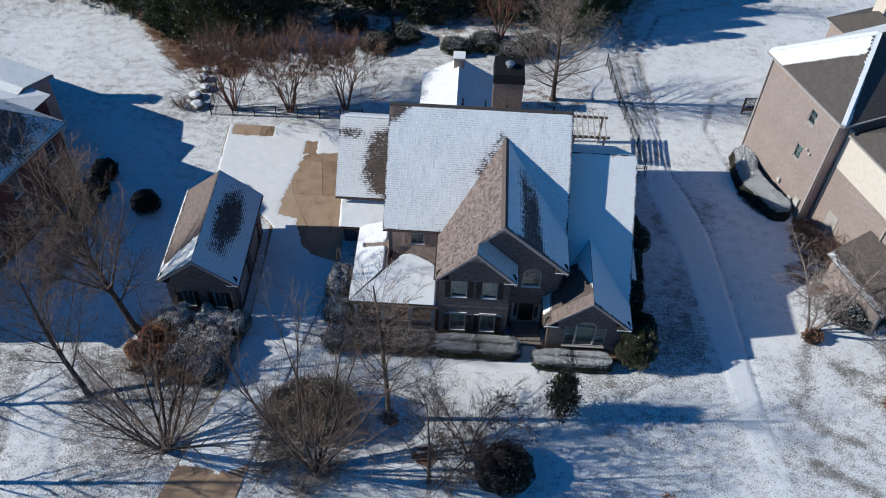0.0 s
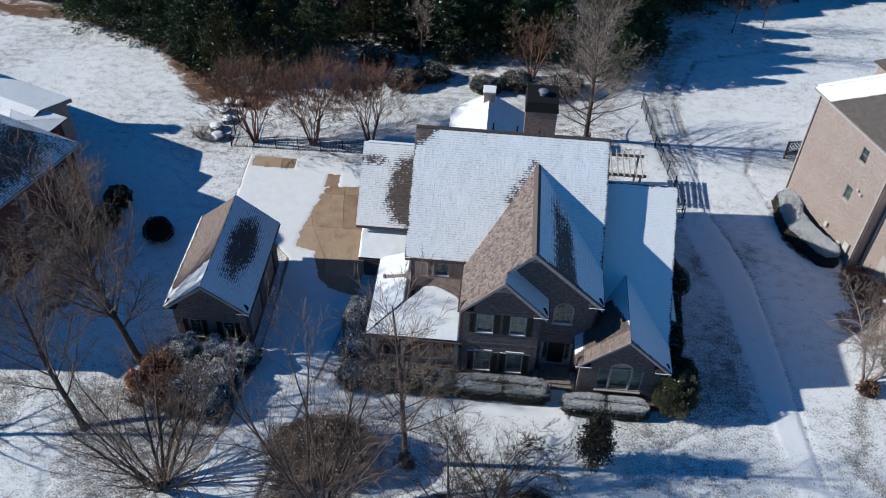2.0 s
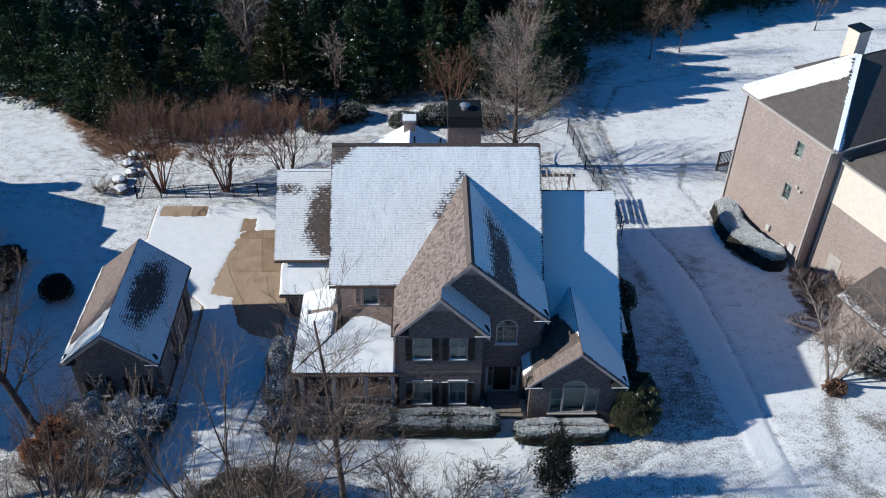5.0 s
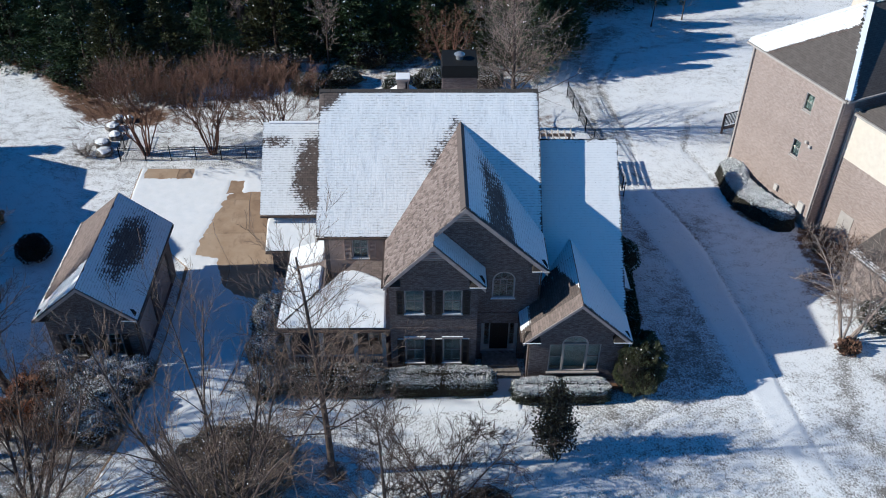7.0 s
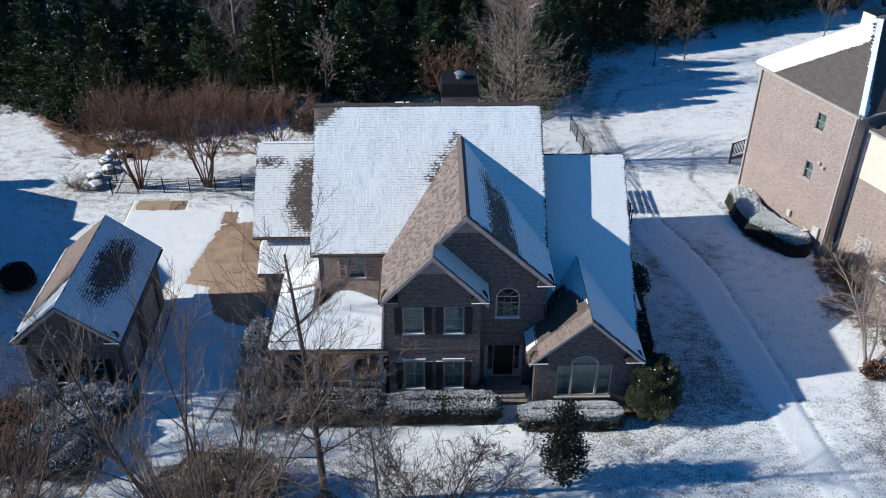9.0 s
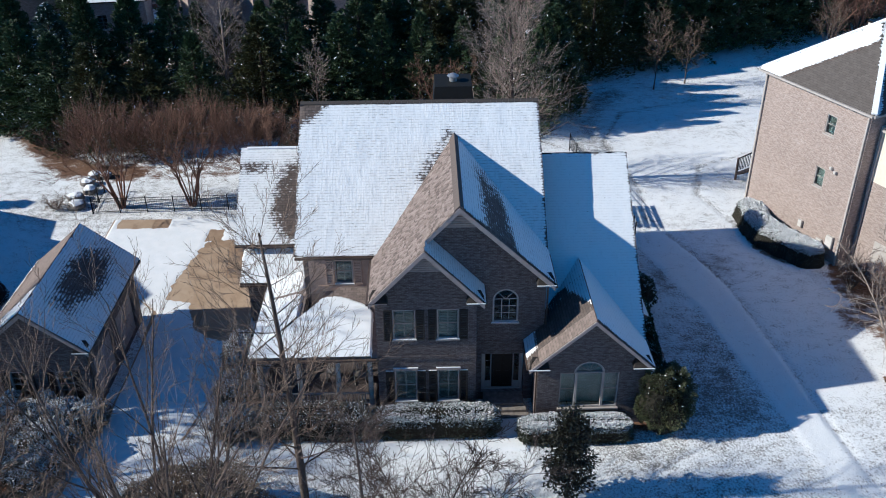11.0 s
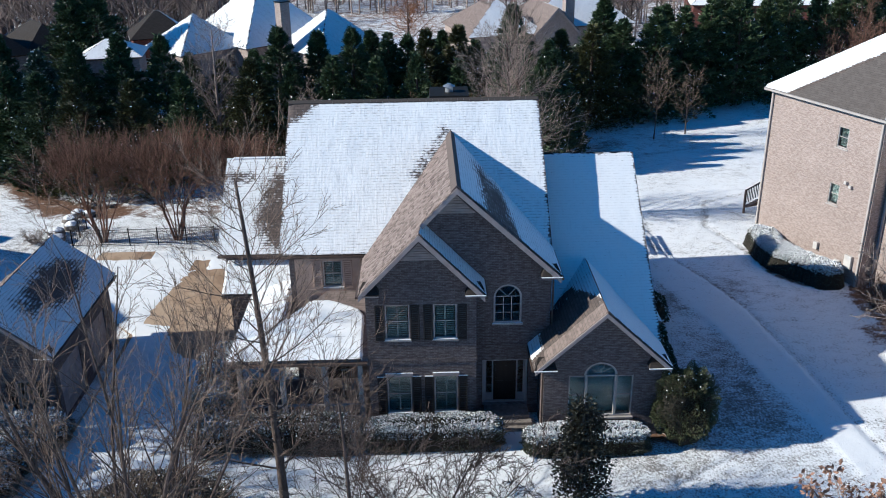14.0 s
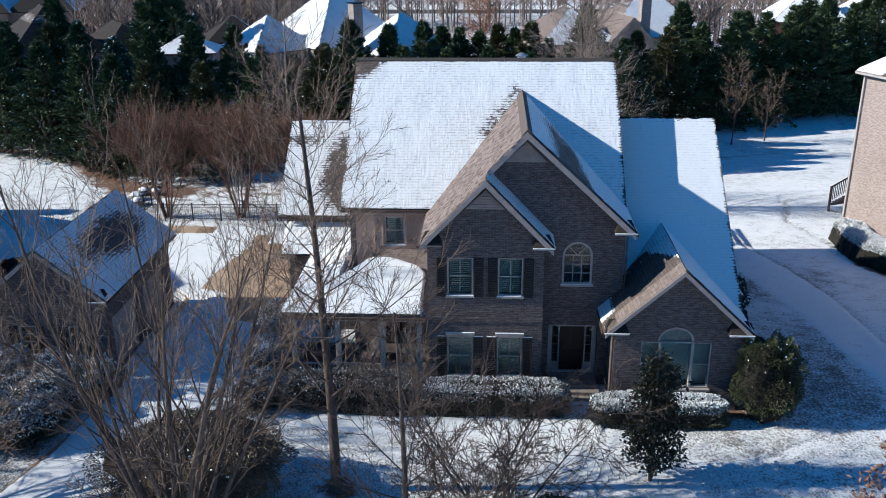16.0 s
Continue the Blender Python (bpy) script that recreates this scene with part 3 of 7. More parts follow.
def leafy(name, label, category, x, y, rx, ry, rz, n, size, seed, leaf=None, snow=0.3, turn=0, box_like=0.0, lump=0.16, lumps=2.2, z=0.0, kind="", slim=0.55, core=None):
    """An evergreen shrub or clipped hedge: leaves round a solid core coloured for inner shade, snow lying on the upper
    leaves.
    """
    ob = thing(name, label, category, pose(x, y, z, 0, 0, turn), kind=kind)
    p, nrm = blob(n, rx, ry, rz, lumps, seed, box_like=box_like, lump=lump)
    v, f = leaf_cloud(p, nrm, size, seed, slim=slim)
    raw("leaves", v, f, leaf or BOX_LEAF, ob)
    if snow > 0:
        rs = np.random.RandomState(seed + 5)
        pick = (nrm[:, 2] > 0.1) & (rs.rand(n) < snow * np.clip(nrm[:, 2] + 0.25, 0, 1)) & (p[:, 2] > rz * 0.45)
        q = p[pick] + np.array((0, 0, 0.03))
        up = np.tile((0.0, 0.0, 0.25), (len(q), 1))
        v, f = leaf_cloud(q, up, min(size * 0.95, 0.08), seed + 1, slim=0.9, jitter=0.6)
        raw("snow_on_leaves", v, f, SNOW, ob, "snow caught on the leaves")
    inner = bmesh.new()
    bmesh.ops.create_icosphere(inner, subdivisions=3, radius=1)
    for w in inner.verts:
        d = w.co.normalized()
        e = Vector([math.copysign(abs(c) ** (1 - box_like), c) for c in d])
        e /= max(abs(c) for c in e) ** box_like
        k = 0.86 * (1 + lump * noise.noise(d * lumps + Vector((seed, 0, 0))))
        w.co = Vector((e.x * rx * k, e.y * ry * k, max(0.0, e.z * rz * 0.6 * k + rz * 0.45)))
    part("core", inner, core or CORE, ob, "solid core coloured dark for the shade inside")
    return ob


# near-black colour stands in for the shade between inner twigs
CORE = plain("painted_inner_shade", (0.02, 0.018, 0.013), 0.95, vary=0.4, scale=12)


# ---- ground ----
def ground_z(x, y):
    """The lot is level; the open lawn behind falls away gently."""
    return -0.035 * np.maximum(0, y - 20) * smooth_step(6, 16, x) * smooth_step(90, 40, y) - 0.012 * np.maximum(0, np.minimum(y, 90) - 50)


def near_line(x, y, pts):
    """Distance of the places to a broken line."""
    best = np.full(np.shape(x), 1e9)
    for (x0, y0), (x1, y1) in zip(pts, pts[1:]):
        dx, dy = x1 - x0, y1 - y0
        t = np.clip(((x - x0) * dx + (y - y0) * dy) / (dx * dx + dy * dy), 0, 1)
        best = np.minimum(best, np.hypot(x - x0 - t * dx, y - y0 - t * dy))
    return best


def build_ground():
    fx = np.concatenate([np.linspace(-700, -52, 14), np.arange(-50, 12, 0.4), np.arange(12, 21, 0.15), np.arange(21, 50.1, 0.4), np.linspace(52, 700, 14)])
    fy = np.concatenate([np.linspace(-300, -24, 10), np.arange(-22, 62.1, 0.4), np.linspace(64, 160, 40), np.linspace(180, 900, 10)])
    X, Y = np.meshgrid(fx, fy)
    Z = ground_z(X, Y)
    soft = np.array([noise.fractal(Vector((a * 0.12, b * 0.12, 4)), 1, 2, 3) for a, b in zip(X.ravel(), Y.ravel())]).reshape(X.shape)
    Z = Z + 0.05 * soft
    grass = 0.545 + 0.10 * np.clip(soft, -0.7, 0.7)
    inner = np.interp(Y, [-20, -0.4, 1.9, 5.1, 8.2, 11.4, 16.3], [20.0, 16.8, 16.4, 15.8, 15.4, 14.5, 13.1])
    outer = np.interp(Y, [-20, -5.1, -0.2, 3.9, 7.3, 10.9, 14.3, 17.8, 22], [21.4, 19.2, 18.6, 18.3, 17.9, 17.5, 16.5, 15.1, 14.0])
    band = smooth_step(inner - 0.12, inner + 0.12, X) * smooth_step(outer + 0.1, outer - 0.1, X) * smooth_step(20, 17, Y)
    band *= 0.45 + 0.55 * smooth_step(-5, -1, Y)
    worn = smooth_step(12.7, 13.5, X) * smooth_step(inner + 0.05, inner - 0.3, X) * smooth_step(14.5, 11.0, Y) * smooth_step(-1.6, -0.2, Y)
    grass += (0.01 + 0.06 * soft) * worn
    grass += (0.05 + 0.05 * soft) * np.exp(-((X - np.interp(Y, [0, 11], [15.2, 13.9])) / 0.65) ** 2) * worn
    grass -= 0.20 * band
    beyond = smooth_step(outer + 0.1, outer + 0.4, X) * smooth_step(18.4, 17.5, Y) * smooth_step(-1, 2, Y)
    grass += (-0.11 + 0.05 * smooth_step(9, 14, Y)) * beyond
    grass += 0.12 * np.exp(-(np.hypot(X - 17.9, (Y - 13.2) / 1.6) / 0.9) ** 2)
    Z += 0.05 * band - 0.05 * np.exp(-((X - outer - 0.12) / 0.2) ** 2) * smooth_step(20, 16, Y) * smooth_step(-9, -4, Y)
    # ledge's shadow line along the band's upper edge, painted as extra grass
    grass += 0.10 * np.exp(-((X - outer - 0.12) / 0.14) ** 2) * smooth_step(8, 12, Y) * smooth_step(24, 20, Y)
    grass -= 0.12 * smooth_step(8, 12, X) * smooth_step(18, 22, Y)
    grass -= 0.02 * smooth_step(-24, -30, X) * smooth_step(8, 12, Y)
    grass -= 0.03 * smooth_step(3, 7, X) * smooth_step(20, 12, X) * smooth_step(-1.5, -3, Y) * smooth_step(-7, -4, Y)
    grass -= 0.04 * smooth_step(-6, -3, X) * smooth_step(14, 10, X) * smooth_step(-2, -3, Y) * smooth_step(-11, -9, Y)
    grass += 0.09 * smooth_step(-13, -17, X) * smooth_step(-2, -4, Y)
    grass += 0.13 * smooth_step(1.3, 0.3, np.hypot((X - 8.8) / 3.6, (Y + 3.3) / 1.3) + 0.4 * soft)
    grass -= 0.07 * smooth_step(-18, -22, X) * smooth_step(22, 18, Y) * smooth_step(-3, 0, Y)
    for arc in ([(23.3, 1.6), (22.2, -0.9), (22.3, -3.0)], [(24.8, -1.2), (26.2, -2.6), (27.6, -4.2)], [(21.6, -8.0), (23.6, -9.0), (24.9, -9.9)], [(24.4, -0.4), (25.8, -1.0), (28.4, -2.0)], [(21.0, -3.5), (22.6, -5.6), (25.2, -6.6)]):
        grass += 0.17 * np.exp(-(near_line(X, Y, arc) / 0.45) ** 2)
    ruts = near_line(X, Y, [(13.8, 16), (13.2, 22), (11.9, 32)])
    Z -= 0.05 * np.exp(-((ruts - 0.35) / 0.18) ** 2)
    grass += 0.13 * np.exp(-((ruts - 0.35) / 0.2) ** 2)
    worn = near_line(X, Y, [(13.6, 24), (13.0, 32), (13.6, 40), (17, 45)])
    grass += 0.16 * smooth_step(2.2, 0.4, worn + 1.0 * soft) + 0.05 * smooth_step(12, 16, X) * smooth_step(20, 26, Y)
    for track in ([(14.4, 17), (15.2, 24), (14.2, 33), (17, 40), (24, 43)], [(20.5, 17.5), (19.0, 23), (20.5, 28), (26, 31)]):
        rut = near_line(X, Y, track)
        Z -= 0.04 * np.exp(-(rut / 0.2) ** 2)
        grass += 0.14 * np.exp(-(rut / 0.25) ** 2)
    lane = np.abs(X + 26.6 + 0.10 * (Y + 9)) - 1.75
    grass -= 0.12 * smooth_step(0.2, -0.2, lane) * smooth_step(-3, -5, Y)
    Z -= 0.10 * np.exp(-(lane / 0.25) ** 2) * smooth_step(-3, -5, Y)
    mulch = np.zeros_like(X)

    def bed(cx, cy, rx, ry, amount=0.7):
        d = np.hypot((X - cx) / rx, (Y - cy) / ry) + 0.25 * soft
        np.maximum(mulch, amount * smooth_step(1.1, 0.75, d), out=mulch)

    line = near_line(X, Y, [(-60, 41), (-43, 39.4), (-36, 37.2), (-32, 35), (-29, 31.8), (-26.4, 28.6), (-22, 27.6)])
    np.maximum(mulch, 0.80 * smooth_step(2.6, 0.0, line + 1.2 * soft), out=mulch)
    np.maximum(mulch, 0.62 * smooth_step(37.5, 41, Y + 2 * soft) * smooth_step(62, 54, Y) * smooth_step(11, 8, X), out=mulch)
    np.maximum(mulch, (0.5 + 0.12 * soft) * smooth_step(92, 100, Y) * (1 - smooth_step(142, 145, Y) * smooth_step(166, 162, Y)), out=mulch)
    for args in ((-18, 28.8, 8, 2.6, 0.5), (-4, 36, 17, 4.6, 0.45), (-18.5, -1.7, 3, 2.4, 0.5), (-9.6, -8, 3.0, 2.6, 0.45), (0.6, -0.8, 3.6, 1.3), (7.5, -0.9, 4.2, 1.2), (-5.5, -1.2, 3.4, 1.4), (25.4, 11, 2.0, 3), (26, 7, 4, 2.6, 0.6), (22.4, 16.5, 2, 3.5), (11.4, 5, 1.1, 7.5, 0.6), (-30, 7, 2, 6, 0.6), (-4.9, -6.6, 0.9, 0.9), (-2.4, -9, 1.1, 0.9), (6.8, 25.6, 4.4, 3.4, 0.42)):
        bed(*args)
    ny, nx = X.shape
    verts = np.stack([X.ravel(), Y.ravel(), Z.ravel()], 1)
    faces = [(j * nx + i, j * nx + i + 1, (j + 1) * nx + i + 1, (j + 1) * nx + i) for j in range(ny - 1) for i in range(nx - 1)]
    ob = raw("ground", verts, faces, GROUND, smooth=True)
    for key, arr in (("grass", grass), ("mulch", mulch)):
        at = ob.data.attributes.new(key, "FLOAT", "POINT")
        at.data.foreach_set("value", np.clip(arr, 0, 1).astype(np.float32).ravel())
    tagged(ob, "lawn under thin patchy snow with bare mulch beds", "ground", kind="structure")


build_ground()


def drive_field(name, label, x0, x1, y0, y1, outside, cover, top=0.05, step=0.14, seed=0.0):
    """Snow lying on paving as one soft sheet, which thins out where the paving is bare."""
    nx, ny = int((x1 - x0) / step), int((y1 - y0) / step)
    X, Y = np.meshgrid(np.linspace(x0, x1, nx + 1), np.linspace(y0, y1, ny + 1))
    rag = field(X, Y, 0.5, seed + 1, 4) * 0.6 + field(X, Y, 3.0, seed + 5, 2) * 0.4
    c = smooth_step(0.30, 0.75, cover(X, Y) + rag * 0.42)
    edge = outside(X, Y)
    Z = top - 0.02 + c * 0.04 - 0.12 * smooth_step(-0.12, 0.1, edge) + 0.008 * field(X, Y, 1.3, seed, 2)
    verts = np.stack([X.ravel(), Y.ravel(), Z.ravel()], 1)
    w = nx + 1
    faces = [(j * w + i, j * w + i + 1, (j + 1) * w + i + 1, (j + 1) * w + i) for j in range(ny) for i in range(nx) if c[j:j + 2, i:i + 2].max() > 0.02 and edge[j:j + 2, i:i + 2].min() < 0.2]
    return tagged(raw(name, verts, faces, SMOOTH_SNOW, smooth=True), label, "snow", kind="structure")


def drive_edges(Y):
    left = np.interp(Y, [-13.5, -10, -5, 0.5, 9, 14.8, 20.2], [-18.2, -17.2, -15.8, -15.2, -15.2, -20.6, -20.8])
    right = np.interp(Y, [-13.5, -10, -3, 1.2, 6, 20.6], [-13.6, -13.0, -11.6, -10.6, -9.7, -9.7])
    return left, right


def drive_outside(X, Y):
    left, right = drive_edges(Y)
    return np.maximum.reduce([left - X, X - right, Y - 20.3, -13.4 - Y])


def drive_cover(X, Y):
    edge = np.interp(Y, [5.6, 6.2, 6.6, 7.6, 9.4, 10.0, 10.3, 11.1, 13.2, 14.7, 16.3, 17.0, 17.3, 17.6], [-8.5, -10.8, -11.8, -12.7, -13.25, -13.4, -14.9, -15.0, -14.6, -14.4, -14.0, -13.8, -12.5, -9])
    bare = smooth_step(-0.75, 0.6, X - edge)
    bare = np.maximum(bare, 0.95 * smooth_step(1.2, 0.85, np.maximum(np.abs(X + 18.6) / 1.7, np.abs(Y - 19.75) / 0.8)))
    bare = np.maximum(bare, 0.9 * smooth_step(1.3, 0.7, np.maximum(np.abs(X + 13.6) / 0.55, np.abs(Y - 17.9) / 0.8)))
    bare = np.maximum(bare, smooth_step(-10.2, -11.0, Y) * 0.75)
    return 1.0 - bare


def build_drive():
    drive = thing("driveway", "tan concrete driveway, half cleared of snow, between garage and house", "driveway", kind="structure")
    ys = [-13.4, -10.2, -7.0, -3.8, -0.6, 2.6, 5.8, 9.2, 12.6, 16.3, 20.2]
    for y0, y1 in zip(ys, ys[1:]):
        for k in range(4 if y0 > 12 else 2):
            n = 4 if y0 > 12 else 2
            pts = []
            for y, order in ((y0 + 0.012, 1), (y1 - 0.012, -1)):
                l, r = (float(v) for v in drive_edges(np.array(y)))
                row = [(l + (r - l) * k / n + 0.012, y), (l + (r - l) * (k + 1) / n - 0.012, y)]
                pts += row[::order]
            part("panel", prism(pts, "z", -0.1, 0.04 + 0.002 * ((k + int(y0)) % 3)), CONCRETE, drive)
    drive_field("driveway_snow", "smooth untouched snow lying on the driveway", -21.2, -9.4, -13.6, 20.6, drive_outside, drive_cover, 0.045)


build_drive()
drive_field("front_walk_snow", "smooth snow on the curved front walk", -12, 5.2, -3.6, 1.2, lambda X, Y: np.minimum(np.abs(Y + 2.2 - 0.25 * np.sin(X * 0.5)) - 0.62 + 5 * np.clip(X - 4.6, 0, 1), np.maximum(np.abs(X - 3.75) - 0.68, np.abs(Y + 0.7) - 1.8)), lambda X, Y: np.ones_like(X), 0.035, 0.13)


# ---- the brick house ----
def wall(parent, a0, a1, z0, z1, at, holes=(), axis="y", thick=0.24, material=None, label="", name="wall"):
    """A wall along x (axis 'y', outer face at y = at) or along y (axis 'x'), with openings (a0, a1, z0, z1) through it."""
    bm = bmesh.new()
    ca = sorted({a0, a1, *[v for h in holes for v in h[:2]]})
    cz = sorted({z0, z1, *[v for h in holes for v in h[2:]]})
    seen = {}

    def corner(a, z):
        if (a, z) not in seen:
            seen[a, z] = bm.verts.new((a, at, z) if axis == "y" else (at, a, z))
        return seen[a, z]

    faces = []
    for p, q in zip(ca, ca[1:]):
        for lo, hi in zip(cz, cz[1:]):
            a, z = (p + q) / 2, (lo + hi) / 2
            if not any(h[0] < a < h[1] and h[2] < z < h[3] for h in holes):
                faces.append(bm.faces.new((corner(p, lo), corner(q, lo), corner(q, hi), corner(p, hi))))
    more = bmesh.ops.extrude_face_region(bm, geom=faces)["geom"]
    step = Vector((0, thick, 0)) if axis == "y" else Vector((thick, 0, 0))
    bmesh.ops.translate(bm, vec=step, verts=[v for v in more if isinstance(v, bmesh.types.BMVert)])
    bm.faces.ensure_lookup_table()
    bmesh.ops.recalc_face_normals(bm, faces=bm.faces)
    return part(name, bm, material or BRICK, parent, label)


def clear_glass():
    m = Mat("clear_glass", 0.03, spec=0.5)
    m.colour((0.75, 0.82, 0.80))
    m.b.inputs["Transmission Weight"].default_value = 1.0
    m.b.inputs["IOR"].default_value = 1.45
    return m.m


CLEAR = clear_glass()
BLIND = plain("white_blind", (0.40, 0.43, 0.41), 0.7)


def window(parent, m, w, h, cols=2, rows=4, arch=False, trim=0.065, frame_mat=None, blind=True, sill=True, sill_snow=True):
    """A sash window in a wall's opening; local x along the wall, y inward, z up from the sill."""
    fm = frame_mat or WHITE_TRIM
    bm = bmesh.new()
    r = w / 2
    top = h - r if arch else h
    for s in (-1, 1):
        box(bm, s * r - (trim if s > 0 else 0), s * r + (0 if s > 0 else trim), -0.03, 0.14, 0, top, 0.012)
    box(bm, -r + trim, r - trim, -0.03, 0.14, 0, trim, 0.012)
    if arch:
        k = 14
        for i in range(k):
            a, b = math.pi * i / k, math.pi * (i + 1) / k
            quad = [(math.cos(a) * r, top + math.sin(a) * r), (math.cos(b) * r, top + math.sin(b) * r), (math.cos(b) * (r - trim), top + math.sin(b) * (r - trim)), (math.cos(a) * (r - trim), top + math.sin(a) * (r - trim))]
            prism(quad, "y", -0.03, 0.14, bm)
    else:
        box(bm, -r + trim, r - trim, -0.03, 0.14, h - trim, h, 0.012)
    iw = w - 2 * trim
    for i in range(1, cols):
        x = -iw / 2 + iw * i / cols
        box(bm, x - 0.014, x + 0.014, 0.05, 0.085, trim, (h - trim) if arch and i * 2 == cols else top - (0 if arch else trim))
    for j in range(1, rows):
        z = trim + (top - trim - (0 if arch else trim)) * j / rows
        t = 0.026 if j * 2 == rows else 0.013
        box(bm, -iw / 2, iw / 2, 0.045, 0.09, z - t, z + t)
    if arch:
        box(bm, -iw / 2, iw / 2, 0.045, 0.09, top - 0.02, top + 0.02)
        for a in (45, 135):
            beam(bm, (0, 0.067, top), (math.cos(radians(a)) * (r - trim), 0.067, top + math.sin(radians(a)) * (r - trim)), 0.026)
    win = part("window", bm, fm, parent)
    win.matrix_basis = m
    if arch:
        glass = [(-iw / 2, trim), (iw / 2, trim), *[(math.cos(math.pi * i / 14) * (r - trim), top + math.sin(math.pi * i / 14) * (r - trim)) for i in range(15)]]
        part("pane", prism(glass, "y", 0.064, 0.07), CLEAR, win)
    else:
        mid = h / 2
        for z0, z1 in ((trim, mid), (mid, h - trim)):
            part("pane", boxed(-iw / 2, iw / 2, 0.064, 0.07, z0, z1), CLEAR, win)
    if blind:
        bb = bmesh.new()
        n = int((top - 2 * trim) / 0.085)
        for i in range(n):
            z = trim + 0.04 + i * 0.085
            box(bb, -iw / 2 + 0.03, iw / 2 - 0.03, 0.15, 0.17, z, z + 0.062, m=None)
        box(bb, -0.04, 0.04, 0.146, 0.18, trim, top - trim)
        part("louvred_blind", bb, BLIND, win, "pale louvred inner shutters")
    if sill:
        part("sill", boxed(-r - 0.06, r + 0.06, -0.1, 0.1, -0.08, -0.004, 0.01), WHITE_TRIM, win)
        if sill_snow:
            part("sill_snow", boxed(-r - 0.04, r + 0.04, -0.1, -0.03, -0.003, 0.025, 0.008), SNOW, win)
    return win


def shutter(parent, x, y, z0, w, h, material=None):
    bm = bmesh.new()
    for s in (0, w - 0.055):
        box(bm, x + s, x + s + 0.055, y - 0.05, y - 0.004, z0, z0 + h, 0.006)
    for z in (z0, z0 + h * 0.5 - 0.04, z0 + h - 0.08):
        box(bm, x + 0.055, x + w - 0.055, y - 0.046, y - 0.004, z, z + 0.08)
    n = int(h / 0.09)
    for i in range(n):
        z = z0 + h * (i + 0.5) / n
        box(bm, x + 0.055, x + w - 0.055, y - 0.036, y - 0.01, z - 0.032, z + 0.03)
    return part("shutter", bm, material or SHUTTER, parent)


def rake(parent, a, b, depth=0.26, thick=0.05, out=(0, -1, 0), drop=0.03):
    """A barge board under a gable's sloping edge."""
    a, b, o = Vector(a), Vector(b), Vector(out)
    d = Vector((0, 0, -depth))
    bm = bmesh.new()
    lift = Vector((0, 0, -drop))
    quad = [a + lift, b + lift, b + lift + d, a + lift + d]
    front = [bm.verts.new(p + o * thick) for p in quad]
    back = [bm.verts.new(p - o * 0.02) for p in quad]
    bm.faces.new(front)
    bm.faces.new(back[::-1])
    for i in range(4):
        bm.faces.new((front[i], back[i], back[(i + 1) % 4], front[(i + 1) % 4]))
    bmesh.ops.recalc_face_normals(bm, faces=bm.faces)
    return part("barge_board", bm, TRIM, parent, "taupe painted barge board")


def soffit_return(parent, x0, x1, y, z, snow=True):
    """The short eave return at the foot of a gable, with its own little roof."""
    ret = part("eave_return", boxed(x0, x1, y, y + 0.45, z - 0.08, z, 0.01), TRIM, parent)
    a, b, h = x0 - 0.03, x1 + 0.03, 0.42
    verts = [(a, y - 0.05, z + 0.004), (b, y - 0.05, z + 0.004), (b, y + 0.45, z + 0.004), (a, y + 0.45, z + 0.004), (a + 0.2, y + 0.45, z + h), (b - 0.2, y + 0.45, z + h)]
    raw("return_roof", verts, [(0, 1, 5, 4), (1, 2, 5), (0, 4, 3), (0, 3, 2, 1), (2, 3, 4, 5)], DARK_SHINGLE, ret, "dark little hipped roof", uv=[(v[0], v[2]) for v in verts])
    if snow:
        part("return_snow", boxed(x0 - 0.04, x1 + 0.04, y - 0.06, y - 0.02, z - 0.005, z + 0.03, 0.008), SNOW, ret)


def gutter(parent, p, q):
    bm = bmesh.new()
    beam(bm, p, q, 0.11, 0.1)
    g = part("gutter", bm, GUTTER, parent)
    return g


def downspout(parent, x, y, z0, z1):
    bm = boxed(x - 0.035, x + 0.035, y - 0.035, y + 0.035, z0, z1, 0.008)
    beam(bm, (x, y, z0 + 0.05), (x, y - 0.25, z0), 0.06)
    return part("downspout", bm, GUTTER, parent)


def gable_vent(parent, x, y, z, w, h):
    """A triangular louvre under the peak."""
    bm = prism([(x - w / 2, z - h), (x + w / 2, z - h), (x, z)], "y", y - 0.03, y - 0.004)
    n = 7
    for i in range(n):
        f = (i + 0.5) / n
        ww = w / 2 * f * 0.9
        zz = z - h * f
        box(bm, x - ww, x + ww, y - 0.06, y - 0.03, zz - 0.02, zz + 0.03)
    part("gable_vent", bm, TRIM, parent, "taupe louvred gable vent")


def full(u, v):
    return np.ones_like(u)


def chimney(parent, x0, x1, y0, y1, z0, z1, cap_mat, brick, name="chimney"):
    ch = part(name, boxed(x0, x1, y0, y1, z0, z1), brick, parent)
    part("chimney_cap", boxed(x0 - 0.08, x1 + 0.08, y0 - 0.08, y1 + 0.08, z1 + 0.003, z1 + 0.12, 0.02), cap_mat, ch)
    return ch


HOUSE = thing("brick_house", "two-storey brown brick house with steep snow-covered gable roofs", "house")


